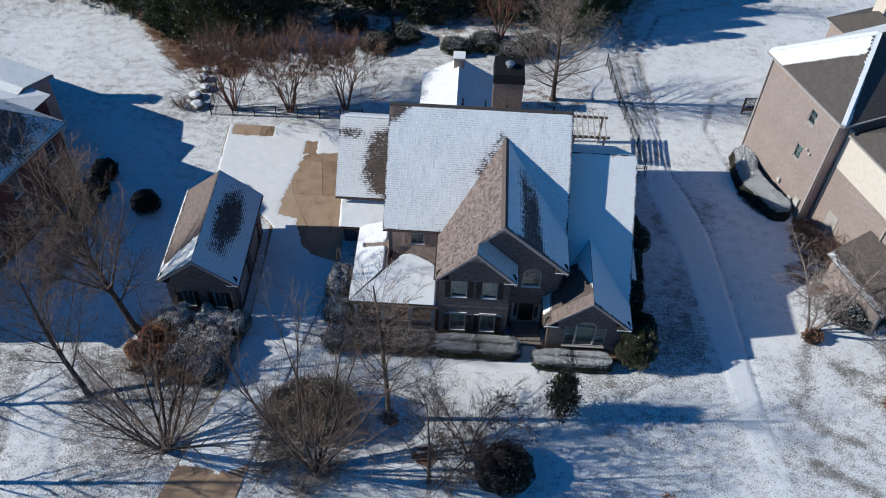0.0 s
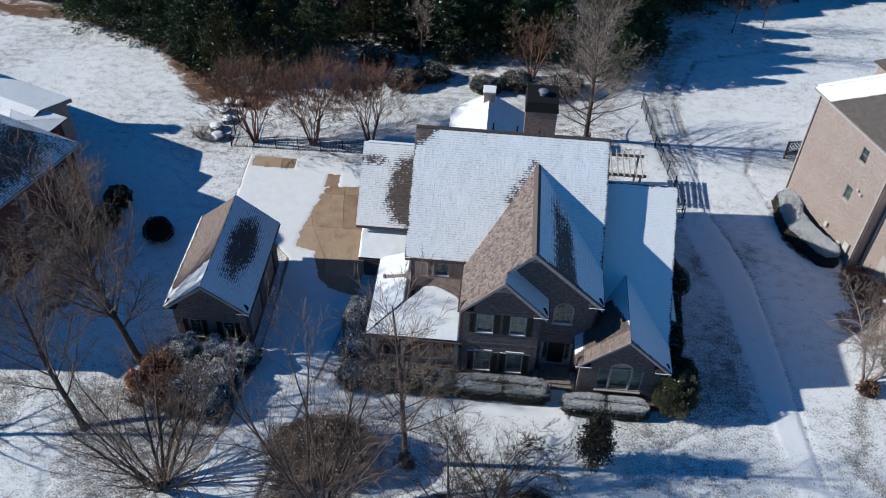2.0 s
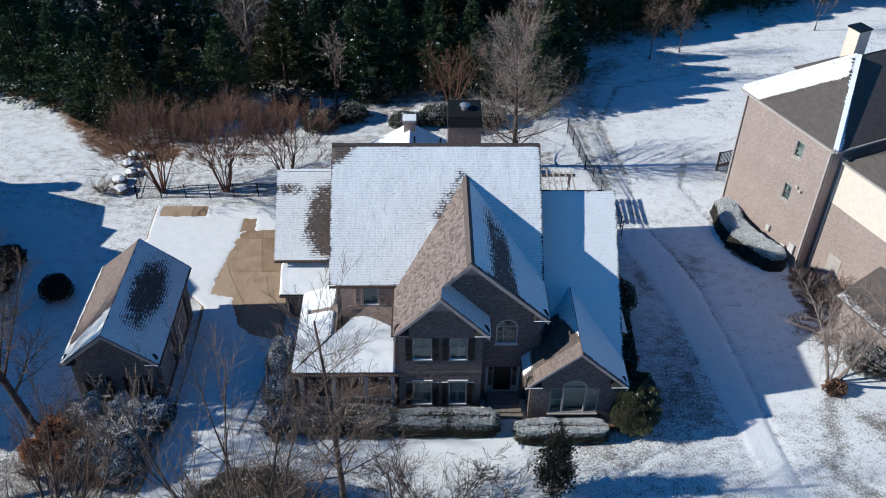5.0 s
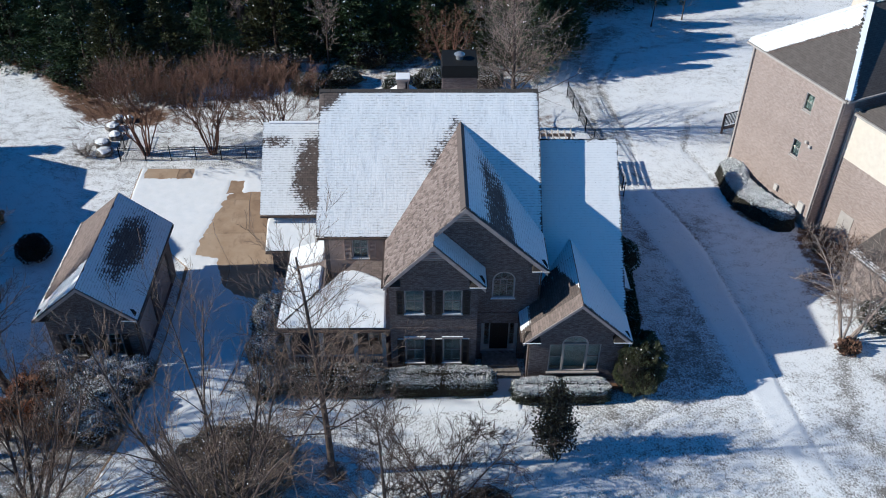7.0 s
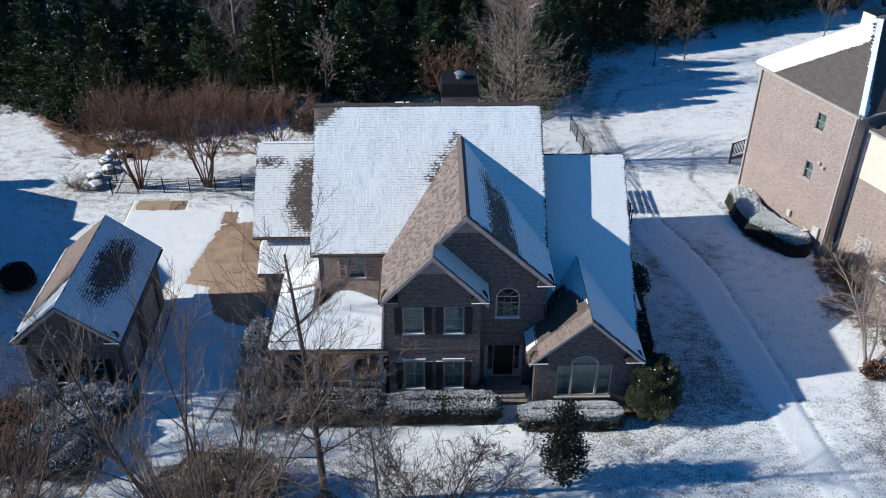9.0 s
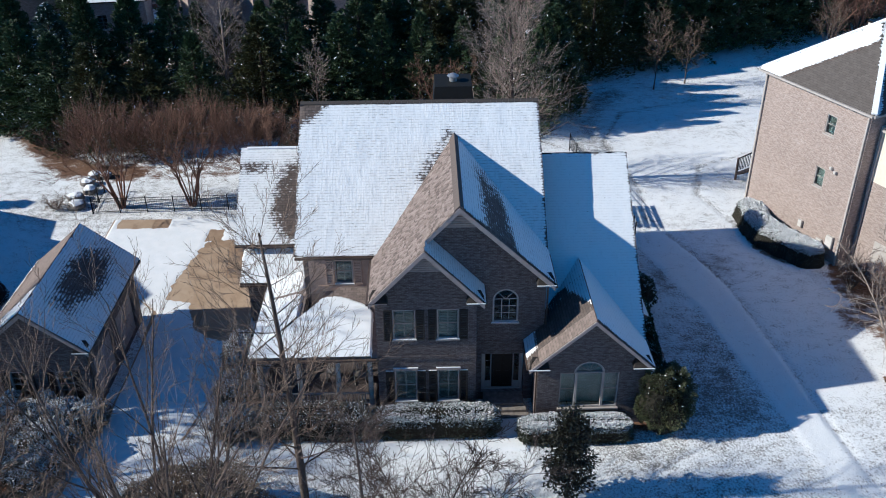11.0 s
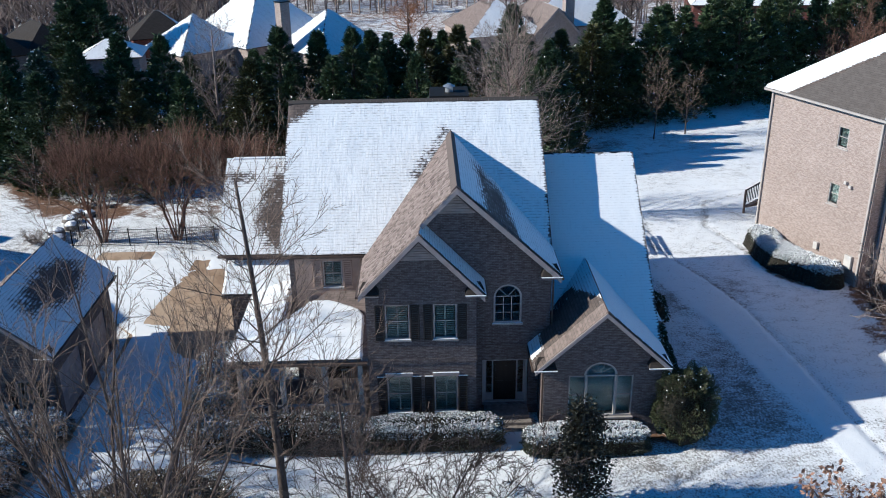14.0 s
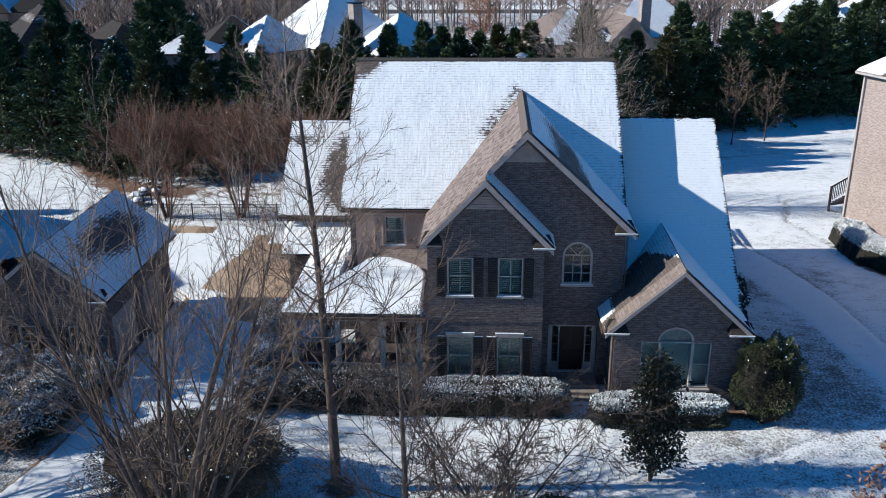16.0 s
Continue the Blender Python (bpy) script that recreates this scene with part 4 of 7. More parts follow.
def build_house():
    H = HOUSE
    # left front gable wing
    up = ((-1.46, -0.44, 4.42, 6.02), (0.52, 1.5, 4.42, 6.02))
    low = ((-1.47, -0.43, 0.86, 2.66), (0.52, 1.52, 0.86, 2.66))
    wall(H, -2.22, 2.3, 0, 6.75, 0.0, up + low)
    part("gable_wall", prism([(-2.22, 6.753), (2.3, 6.753), (2.2, 6.9), (0, 9.12), (-2.1, 6.9)], "y", 0.0, 0.24), BRICK, H)
    wall(H, 0.243, 3.9, 0, 6.75, -2.22, axis="x")
    wall(H, 0.243, 1.1, 0, 7.0, 2.3, axis="x", thick=-0.24)
    for i, (a, b, c, d) in enumerate(up + low):
        window(H, Matrix.Translation(((a + b) / 2, 0.06, c)), b - a, d - c, 2, 2, sill_snow=True)
        s = 0.37
        shutter(H, a - s - 0.03, 0.0, c - 0.02, s, d - c + 0.02)
        shutter(H, b + 0.03, 0.0, c - 0.02, s, d - c + 0.02)
        if i > 1:
            part("lintel", boxed(a - 0.06, b + 0.06, -0.07, -0.004, d + 0.02, d + 0.16, 0.01), TRIM, H)
            part("lintel_snow", boxed(a - 0.06, b + 0.06, -0.075, -0.006, d + 0.163, d + 0.19, 0.008), SNOW, H)
            for p in (a - 0.4, b + 0.03):
                part("shutter_snow", boxed(p, p + 0.37, -0.055, -0.006, d + 0.003, d + 0.022), SNOW, H)
    # belt courses of brick set proud
    part("brick_band", boxed(-2.225, 2.305, -0.025, -0.002, 3.3, 3.5), BRICK, H, "projecting brick band")
    part("brick_band", boxed(2.31, 5.48, 1.075, 1.098, 3.3, 3.5), BRICK, H, "projecting brick band")
    # entry bay and large gable
    wall(H, 2.3, 5.5, 0, 6.95, 1.1, ((2.62, 4.62, 0.45, 2.72), (3.08, 4.28, 4.5, 6.32)))
    r, cx, sp = 0.6, 3.68, 5.72
    for s in (-1, 1):
        arc = [(cx + s * math.cos(math.pi / 2 * i / 8) * r, sp + math.sin(math.pi / 2 * i / 8) * r) for i in range(9)]
        part("arch_spandrel", prism([(cx + s * r, 6.32), *arc], "y", 1.103, 1.33), BRICK, H)
    window(H, Matrix.Translation((3.68, 1.17, 4.5)), 1.2, 1.82, 3, 3, arch=True, trim=0.085, blind=False)
    part("gable_wall", prism([(-2.0, 6.953), (5.5, 6.953), (5.45, 7.1), (1.54, 10.72), (-2.0, 7.0)], "y", 1.1, 1.34), BRICK, H)
    wall(H, 1.343, 3.9, 0, 7.0, 5.5, axis="x", thick=-0.24)
    # door with side lights, recessed
    door = part("door_surround", box(box(box(box(bmesh.new(), 2.64, 2.76, 1.3, 1.5, 0.45, 2.7), 4.48, 4.6, 1.3, 1.5, 0.45, 2.7), 2.64, 4.6, 1.3, 1.5, 2.56, 2.72), 2.76, 4.48, 1.3, 1.5, 0.45, 0.52), WHITE_TRIM, H, "pale wooden door surround")
    for x0, x1 in ((2.79, 3.08), (4.16, 4.45)):
        part("side_light", boxed(x0, x1, 1.4, 1.41, 0.9, 2.52), CLEAR, door)
        bm = bmesh.new()
        box(bm, x0 - 0.03, x0 + 0.02, 1.37, 1.45, 0.52, 2.56)
        box(bm, x1 - 0.02, x1 + 0.03, 1.37, 1.45, 0.52, 2.56)
        box(bm, x0, x1, 1.38, 1.44, 0.52, 0.9)
        for z in (1.3, 1.7, 2.1):
            box(bm, x0, x1, 1.39, 1.43, z - 0.012, z + 0.012)
        part("side_light_frame", bm, WHITE_TRIM, door)
    leaf = bmesh.new()
    box(leaf, 3.12, 4.12, 1.38, 1.43, 0.52, 2.55, 0.01)
    for x0, x1 in ((3.22, 3.56), (3.68, 4.02)):
        box(leaf, x0, x1, 1.36, 1.379, 0.7, 1.35, 0.008)
        box(leaf, x0, x1, 1.36, 1.379, 1.5, 2.4, 0.008)
    dl = part("front_door", leaf, DARK, door, "black panelled front door")
    part("door_handle", boxed(4.02, 4.07, 1.31, 1.359, 1.38, 1.5, 0.01), BLACK_METAL, dl)
    for i in range(3):
        part("step", boxed(2.7 - 0.1 * i, 4.6 + 0.1 * i, 1.1 - 0.9 - 0.32 * i, 1.1 - (0.0 if i == 0 else 0.87 + 0.32 * (i - 1)), 0, 0.45 - 0.15 * i, 0.015), STONE, H, "grey stone step")
    # main block
    body = [(3.7, 0), (15.5, 0), (15.5, 7.0), (9.6, 11.9), (3.7, 7.0)]
    for x in (-5.78, 5.26):
        part("end_wall", prism(body, "x", x, x + 0.24), BRICK, H)
    wall(H, -5.54, -2.0, 0, 6.95, 3.7, ((-4.32, -3.44, 5.12, 6.42),), material=TAN_SIDING, label="tan siding")
    wall(H, -5.54, 5.26, 0, 6.95, 15.26)
    wall(H, -7.75, -5.785, 0, 3.5, 5.9)
    window(H, Matrix.Translation((-3.88, 3.77, 5.12)), 0.88, 1.3, 2, 2, trim=0.07)
    shutter(H, -4.75, 3.7, 5.08, 0.4, 1.36, TAN_SIDING)
    shutter(H, -3.41, 3.7, 5.08, 0.4, 1.36, TAN_SIDING)
    part("siding", boxed(-5.2, -2.25, 3.672, 3.697, 4.75, 5.04), TAN_SIDING, H)
    part("frieze", boxed(-5.8, -2.25, 3.64, 3.697, 6.66, 6.94), TAN_SIDING, H)
    # right wing with its ridge behind
    side = [(1.2, 0), (15.6, 0), (15.6, 3.8), (8.5, 9.45), (1.2, 3.75)]
    part("end_wall", prism(side, "x", 9.68, 9.92), BRICK, H)
    wall(H, 5.5, 9.68, 0, 3.8, 15.36)
    # front right gable room
    wall(H, 5.05, 9.92, 0, 3.6, -0.8, ((6.08, 8.78, 0.98, 2.96), (6.7, 8.1, 2.96, 3.6)))
    wall(H, -0.557, 1.2, 0, 3.6, 5.05, axis="x")
    wall(H, -0.557, 1.2, 0, 3.6, 9.92, axis="x", thick=-0.24)
    arch = [(6.7, 3.6), (6.7, 2.96), *[(7.4 - math.cos(math.pi * i / 16) * 0.7, 2.96 + math.sin(math.pi * i / 16) * 0.62) for i in range(17)], (8.1, 3.6)]
    for s in (0, 1):
        h = arch[1:10] if s == 0 else arch[10:19]
        corner = [(6.7, 3.6), (7.4, 3.6)] if s == 0 else [(7.4, 3.6), (8.1, 3.6)]
        part("arch_spandrel", prism(([corner[0], *h, corner[1]] if s == 0 else [corner[0], *h, corner[1]]), "y", -0.797, -0.56), BRICK, H)
    part("gable_wall", prism([(5.05, 3.603), (9.92, 3.603), (9.85, 3.7), (7.42, 5.95), (5.15, 3.75)], "y", -0.8, -0.56), BRICK, H)
    for x0, x1 in ((6.08, 6.82), (6.82, 8.06), (8.06, 8.78)):
        window(H, Matrix.Translation(((x0 + x1) / 2, -0.73, 0.98)), x1 - x0, 1.98, 1, 1 if x1 - x0 > 1 else 2, trim=0.06, blind=False, sill=False)
    part("curtain", boxed(6.1, 8.76, -0.42, -0.38, 1.0, 3.5), BLIND, H, "pale sheer curtain")
    part("window_sill", boxed(6.02, 8.84, -0.9, -0.7, 0.88, 0.976, 0.012), WHITE_TRIM, H)
    fan = bmesh.new()
    for i in range(16):
        a, b = math.pi * i / 16, math.pi * (i + 1) / 16
        prism([(7.4 + math.cos(t) * q * 0.7, 2.99 + math.sin(t) * q * 0.6) for t, q in ((a, 1), (b, 1), (b, 0.86), (a, 0.86))], "y", -0.77, -0.6, fan)
    for a in (36, 72, 108, 144):
        beam(fan, (7.4, -0.68, 3.0), (7.4 + math.cos(radians(a)) * 0.62, -0.68, 3.0 + math.sin(radians(a)) * 0.53), 0.03)
    fl = part("fan_light", fan, WHITE_TRIM, H, "pale arched fan light")
    part("pane", prism([(7.4 + math.cos(math.pi * i / 16) * 0.62, 2.99 + math.sin(math.pi * i / 16) * 0.53) for i in range(17)], "y", -0.685, -0.679), CLEAR, fl)
    # side bump-out
    wall(H, 3.4, 8.4, 0, 3.2, 10.55, axis="x", thick=-0.2)
    wall(H, 9.923, 10.35, 0, 3.2, 3.4)
    # left wing and porch walls
    lw = [(8.1, 0), (16.0, 0), (16.0, 5.2), (12.2, 8.4), (8.1, 5.15)]
    part("end_wall", prism(lw, "x", -9.6, -9.36), BRICK, H)
    wall(H, -9.36, -5.78, 0, 5.15, 8.1, ((-7.9, -6.9, 0.5, 2.55),))
    part("side_door", boxed(-7.9, -6.9, 8.16, 8.21, 0.5, 2.55, 0.01), DARK, H, "dark side door")
    wall(H, -9.36, -5.78, 0, 5.2, 15.76)
    wall(H, 3.943, 8.1, 0, 4.4, -5.78, axis="x")


build_house()


def build_house_roofs():
    H = HOUSE

    def main_cover(u, v):
        c = np.ones_like(u)
        c -= 1.1 * smooth_step(1.5, 0.3, np.hypot(u / 1.3, (v - 7.9) / 1.1))  # bare corner by the ridge
        xg, yg = u - 6.1, 3.35 + v * 0.768
        off = yg - (6.24 + 1.262 * xg)  # distance above the valley
        c -= 0.68 * smooth_step(0.75, 0.05, near_line(xg, yg, [(1.25, 8.05), (0.7, 7.4), (-0.05, 6.4)]) + 0.1 * np.abs(off))
        c -= 0.6 * smooth_step(7.9, 8.12, v) + 0.35 * smooth_step(0.12, 0.02, v) + 0.3 * smooth_step(0.2, 0.05, u) + 0.35 * smooth_step(11.7, 11.85, u)
        return c

    roof_plane(H, (-6.1, 3.35, 6.9), (5.8, 3.35, 6.9), (-6.1, 9.6, 12.1), main_cover, seed=1)
    roof_plane(H, (5.8, 15.85, 6.9), (-6.1, 15.85, 6.9), (5.8, 9.6, 12.1), lambda u, v: 1 - 1.0 * smooth_step(6.2, 7.4, v + 0.5 * np.sin(u)), seed=2)
    cap = None
    for i in range(40):
        x = -6.1 + 11.9 * i / 40
        if cap:
            cap = new("ridge_shingle", cap.data)
            cap.parent, cap.location = H, (x + 6.1, 0, 0)
            continue
        bm = prism([(9.6 - 0.15, 11.99), (9.6, 12.10), (9.6 + 0.15, 12.0), (9.6 + 0.15, 12.08), (9.6, 12.2), (9.6 - 0.15, 12.09)], "x", x, x + 0.29)
        cap = part("ridge_shingle", bm, GREY_SHINGLE, H)
    for x, y, h in ((-1.4, 10.4, 0.7), (0.1, 10.6, 0.6), (1.5, 10.5, 0.35), (4.6, 10.4, 0.45)):
        bm = bmesh.new()
        z = 12.1 - (y - 9.6) * 0.83
        bmesh.ops.create_cone(bm, cap_ends=True, segments=10, radius1=0.06, radius2=0.05, depth=h, matrix=Matrix.Translation((x, y, z + h / 2)))
        part("vent_pipe", bm, BLACK_METAL, H)
    # large gable: bare sunny slope on one side, snow on the other
    left = ((-2.47, 8.6, 6.71), (-2.47, -0.45, 6.71), (1.54, 8.6, 10.92))
    out = [(0, 0), (9.05, 0), (9.05, 3.585), (8.25, 3.585), (8.25, 5.813), (0, 5.813)]
    roof_plane(H, *left, None, outline=out, label="bare brown asphalt shingles in the sun")
    shingle_tabs(H, *left, lambda u, v: inside(u, v, out) and 8.6 - u < 3.35 + (6.71 + v * 0.724 - 6.9) / 0.832 + 0.2, lambda u, v: 6.2 < u < 9 and v < 5.5)

    def shady(u, v):
        return 1 - 0.95 * smooth_step(1.6, 0.35, np.abs(v - 3.25 - 0.1 * u) / 0.95) * smooth_step(8.0, 3.5, u) - 0.5 * smooth_step(0.4, 0.0, u)

    roof_plane(H, (5.78, 0.35, 6.98), (5.78, 8.6, 6.98), (1.54, 0.35, 10.92), shady, seed=3)
    roof_plane(H, (2.62, -0.45, 6.6), (2.62, 1.1, 6.6), (0, -0.45, 9.3), full, seed=4)
    cap = None
    for i in range(27):
        y = 0.33 + 8.2 * i / 27
        if cap:
            cap = new("ridge_shingle", cap.data)
            cap.parent, cap.location = H, (0, y - 0.33, 0)
            continue
        bm = prism([(1.32, 10.70), (1.54, 10.93), (1.7, 10.80), (1.72, 10.86), (1.54, 11.0), (1.3, 10.75)], "y", y, y + 0.29)
        cap = part("ridge_shingle", bm, SHINGLE, H)
    # front right gable
    # dark shingle colour above the eave snow stands in for a cast shadow
    roof_plane(H, (4.62, 2.6, 3.5), (4.62, -1.2, 3.5), (7.42, 2.6, 6.1), lambda u, v: 1 - 1.12 * smooth_step(0.45, 0.8, v) * smooth_step(3.5, 3.0, v - 0.45 * (u - 1.2)) - 1.0 * smooth_step(2.75, 3.05, u), seed=5, snow_label="snow along the eave, shingles above it darkened for shade")
    roof_plane(H, (10.2, -1.2, 3.5), (10.2, 4.3, 3.5), (7.42, -1.2, 6.1), lambda u, v: 1 - 0.3 * smooth_step(0.3, 0.0, u), seed=6, snow_mat=DEEP_ROOF_SNOW)
    roof_plane(H, (4.62, 4.4, 3.5), (4.62, 2.6, 3.5), (7.42, 4.4, 6.1), full, seed=15)
    # right wing
    roof_plane(H, (5.52, 0.9, 3.54), (10.25, 0.9, 3.54), (5.52, 8.5, 9.62), lambda u, v: 1 - 0.5 * smooth_step(9.5, 9.68, v) - 0.35 * smooth_step(4.55, 4.68, u), seed=7, snow_mat=DEEP_ROOF_SNOW)
    roof_plane(H, (10.25, 16.0, 3.62), (5.52, 16.0, 3.62), (10.25, 8.5, 9.62), full, seed=8)
    bm = prism([(8.5 - 0.16, 9.52), (8.5, 9.66), (8.5 + 0.16, 9.52), (8.5, 9.7)], "x", 5.6, 10.1)
    part("ridge_cap", bm, BLACK_METAL, H, "dark ridge vent strip")
    roof_plane(H, (10.9, 3.2, 3.2), (10.9, 8.6, 3.2), (9.93, 3.2, 3.75), full, seed=9)
    # left wing
    roof_plane(H, (-9.9, 7.8, 5.05), (-5.8, 7.8, 5.05), (-9.9, 12.2, 8.55), lambda u, v: 1 - 1.1 * smooth_step(1.35, 0.45, np.hypot((u - 3.4) / 1.75, (v - 2.4) / 2.8)) - 0.55 * smooth_step(1.2, 0.3, np.hypot((u - 0.9) / 1.0, (v - 4.4) / 0.6)), seed=10)
    roof_plane(H, (-5.8, 16.6, 5.05), (-9.9, 16.6, 5.05), (-5.8, 12.2, 8.55), full, seed=11)
    part("ridge_snow", boxed(-9.6, -6.12, 12.1, 12.32, 8.55, 8.62, 0.02), SNOW, H)
    # porch roofs
    sl = 0.36
    roof_plane(H, (-8.05, -0.2, 3.55), (-2.23, -0.2, 3.55), (-8.05, 3.7, 3.55 + 3.9 * sl), lambda u, v: 1 - 1.6 * smooth_step(3.2, 3.6, v + 0.28 * np.abs(u - 3.7) ** 1.6) - 1.6 * smooth_step(5.3, 5.65, u), seed=12, outline=[(0, 0), (5.82, 0), (5.82, 4.145), (3.9, 4.145)], thick=0.14, snow_label="deep sunlit snow", step=0.06, snow_mat=SMOOTH_SNOW)
    roof_plane(H, (-8.05, 6.3, 3.55), (-8.05, -0.2, 3.55), (-5.8, 6.3, 3.55 + 2.25 * sl), lambda u, v: 1 - 1.6 * smooth_step(0.42, 0.15, np.abs(u - 1.75 - 0.12 * v)) * smooth_step(0.2, 0.6, v) - 1.6 * smooth_step(1.95, 2.25, v), seed=13, outline=[(0, 0), (6.5, 0), (4.1, 2.39), (0, 2.39)], thick=0.14, snow_label="deep sunlit snow", step=0.06, snow_mat=SMOOTH_SNOW)
    roof_plane(H, (-9.55, 6.25, 3.6), (-5.8, 6.25, 3.6), (-9.55, 8.1, 4.5), lambda u, v: 1 - smooth_step(0.35, 0.0, u), seed=14, thick=0.14, snow_label="deep sunlit snow", step=0.06, snow_mat=SMOOTH_SNOW)
    # boards, returns, vents and gutters
    rake(H, (0, -0.45, 9.3), (-2.47, -0.45, 6.71))
    rake(H, (0, -0.45, 9.3), (2.62, -0.45, 6.6))
    rake(H, (1.54, 0.35, 10.92), (0.02, 0.35, 9.33))
    rake(H, (1.54, 0.35, 10.92), (5.78, 0.35, 6.98))
    rake(H, (7.42, -1.2, 6.1), (4.62, -1.2, 3.5), 0.2)
    rake(H, (7.42, -1.2, 6.1), (10.2, -1.2, 3.5), 0.2)
    soffit_return(H, -2.45, -1.65, -0.46, 6.68, False)
    soffit_return(H, 1.85, 2.62, -0.46, 6.6)
    soffit_return(H, 5.0, 5.8, 0.34, 6.95)
    soffit_return(H, 4.62, 5.5, -1.22, 3.48)
    soffit_return(H, 9.3, 10.18, -1.22, 3.48)
    gable_vent(H, 0, 0.0, 8.75, 1.5, 0.75)
    gable_vent(H, 1.54, 1.1, 10.35, 1.6, 0.8)
    for p, q in (((-6.1, 3.28, 6.78), (-2.45, 3.28, 6.78)), ((-2.53, 3.3, 6.6), (-2.53, -0.45, 6.6)), ((2.68, -0.45, 6.5), (2.68, 0.9, 6.5)), ((5.84, 0.35, 6.86), (5.84, 3.2, 6.86)), ((-9.9, 7.73, 4.95), (-6.12, 7.73, 4.95)), ((-8.05, -0.26, 3.46), (-2.25, -0.26, 3.46)), ((-8.11, -0.2, 3.46), (-8.11, 6.2, 3.46)), ((-9.55, 6.19, 3.5), (-8.1, 6.19, 3.5)), ((10.26, -1.1, 3.4), (10.26, 0.8, 3.4)), ((4.56, -1.1, 3.4), (4.56, 1.0, 3.4))):
        gutter(H, p, q)
    downspout(H, -2.3, 3.62, 4.3, 6.75)
    downspout(H, 5.56, 1.02, 3.6, 6.9)
    downspout(H, 5.0, -0.72, 0.05, 3.4)
    # porch
    part("porch_floor", boxed(-7.9, -2.23, 0.05, 3.69, 0, 0.42, 0.02), BRICK, H, "porch floor slab")
    for x in (-7.7, -5.9, -4.1, -2.6):
        bm = boxed(x - 0.11, x + 0.11, 0.15, 0.37, 0.42, 3.38, 0.02)
        box(bm, x - 0.16, x + 0.16, 0.1, 0.42, 0.42, 0.58, 0.02)
        box(bm, x - 0.16, x + 0.16, 0.1, 0.42, 3.2, 3.38, 0.02)
        part("porch_post", bm, WHITE_TRIM, H)
    part("porch_beam", boxed(-7.85, -2.23, 0.12, 0.4, 3.18, 3.42), WHITE_TRIM, H)
    for x0, x1 in ((-7.55, -6.02), (-5.78, -4.22), (-3.98, -2.74)):
        bm = boxed(x0, x1, 0.22, 0.3, 1.15, 1.22)
        box(bm, x0, x1, 0.22, 0.3, 0.55, 0.6)
        n = int((x1 - x0) / 0.14)
        for i in range(1, n):
            xx = x0 + (x1 - x0) * i / n
            box(bm, xx - 0.018, xx + 0.018, 0.24, 0.28, 0.6, 1.15)
        part("porch_rail", bm, WHITE_TRIM, H)
    part("porch_door", boxed(-4.4, -3.4, 3.66, 3.697, 0.42, 2.5, 0.01), DARK, H, "dark porch door")
    # back chimney with metal hood
    ch = chimney(H, 0.66, 2.74, 14.4, 16.4, 0, 10.35, BLACK_METAL, DARK_BRICK)
    part("chimney_hood", prism([(0.6, 10.47), (2.8, 10.47), (2.74, 11.15), (0.66, 11.15)], "y", 14.35, 16.45), SOOT, ch, "black metal chimney shroud")
    bm = bmesh.new()
    bmesh.ops.create_cone(bm, cap_ends=True, segments=14, radius1=0.22, radius2=0.22, depth=0.3, matrix=Matrix.Translation((1.7, 15.3, 11.3)))
    bmesh.ops.create_cone(bm, cap_ends=True, segments=14, radius1=0.34, radius2=0.1, depth=0.14, matrix=Matrix.Translation((1.7, 15.3, 11.52)))
    part("flue", bm, plain("galvanised_steel", (0.5, 0.5, 0.5), 0.35, 0.7), ch, "steel flue cap")


build_house_roofs()


def build_sun_room():
    H = thing("sun_room", "low brick room behind the house with a snowy gable roof", "house extension")
    roof_plane(H, (-4.9, 24.6, 2.9), (-4.9, 15.9, 2.9), (-1.95, 24.6, 4.6), full, seed=21)
    roof_plane(H, (1.0, 15.9, 2.9), (1.0, 24.6, 2.9), (-1.95, 15.9, 4.6), full, seed=22)
    part("end_wall", prism([(-4.6, 0), (0.7, 0), (0.7, 2.9), (-1.95, 4.4), (-4.6, 2.9)], "y", 24.0, 24.24), BRICK, H)
    wall(H, 15.9, 24.0, 0, 2.95, -4.6, axis="x")
    wall(H, 15.9, 24.0, 0, 2.95, 0.7, axis="x", thick=-0.24)
    ch = chimney(H, -2.4, -1.55, 23.5, 24.3, 3, 5.3, TRIM, TAN_BRICK)
    part("cap_snow", boxed(-2.48, -1.47, 23.42, 24.38, 5.423, 5.52, 0.03), SNOW, ch)


build_sun_room()


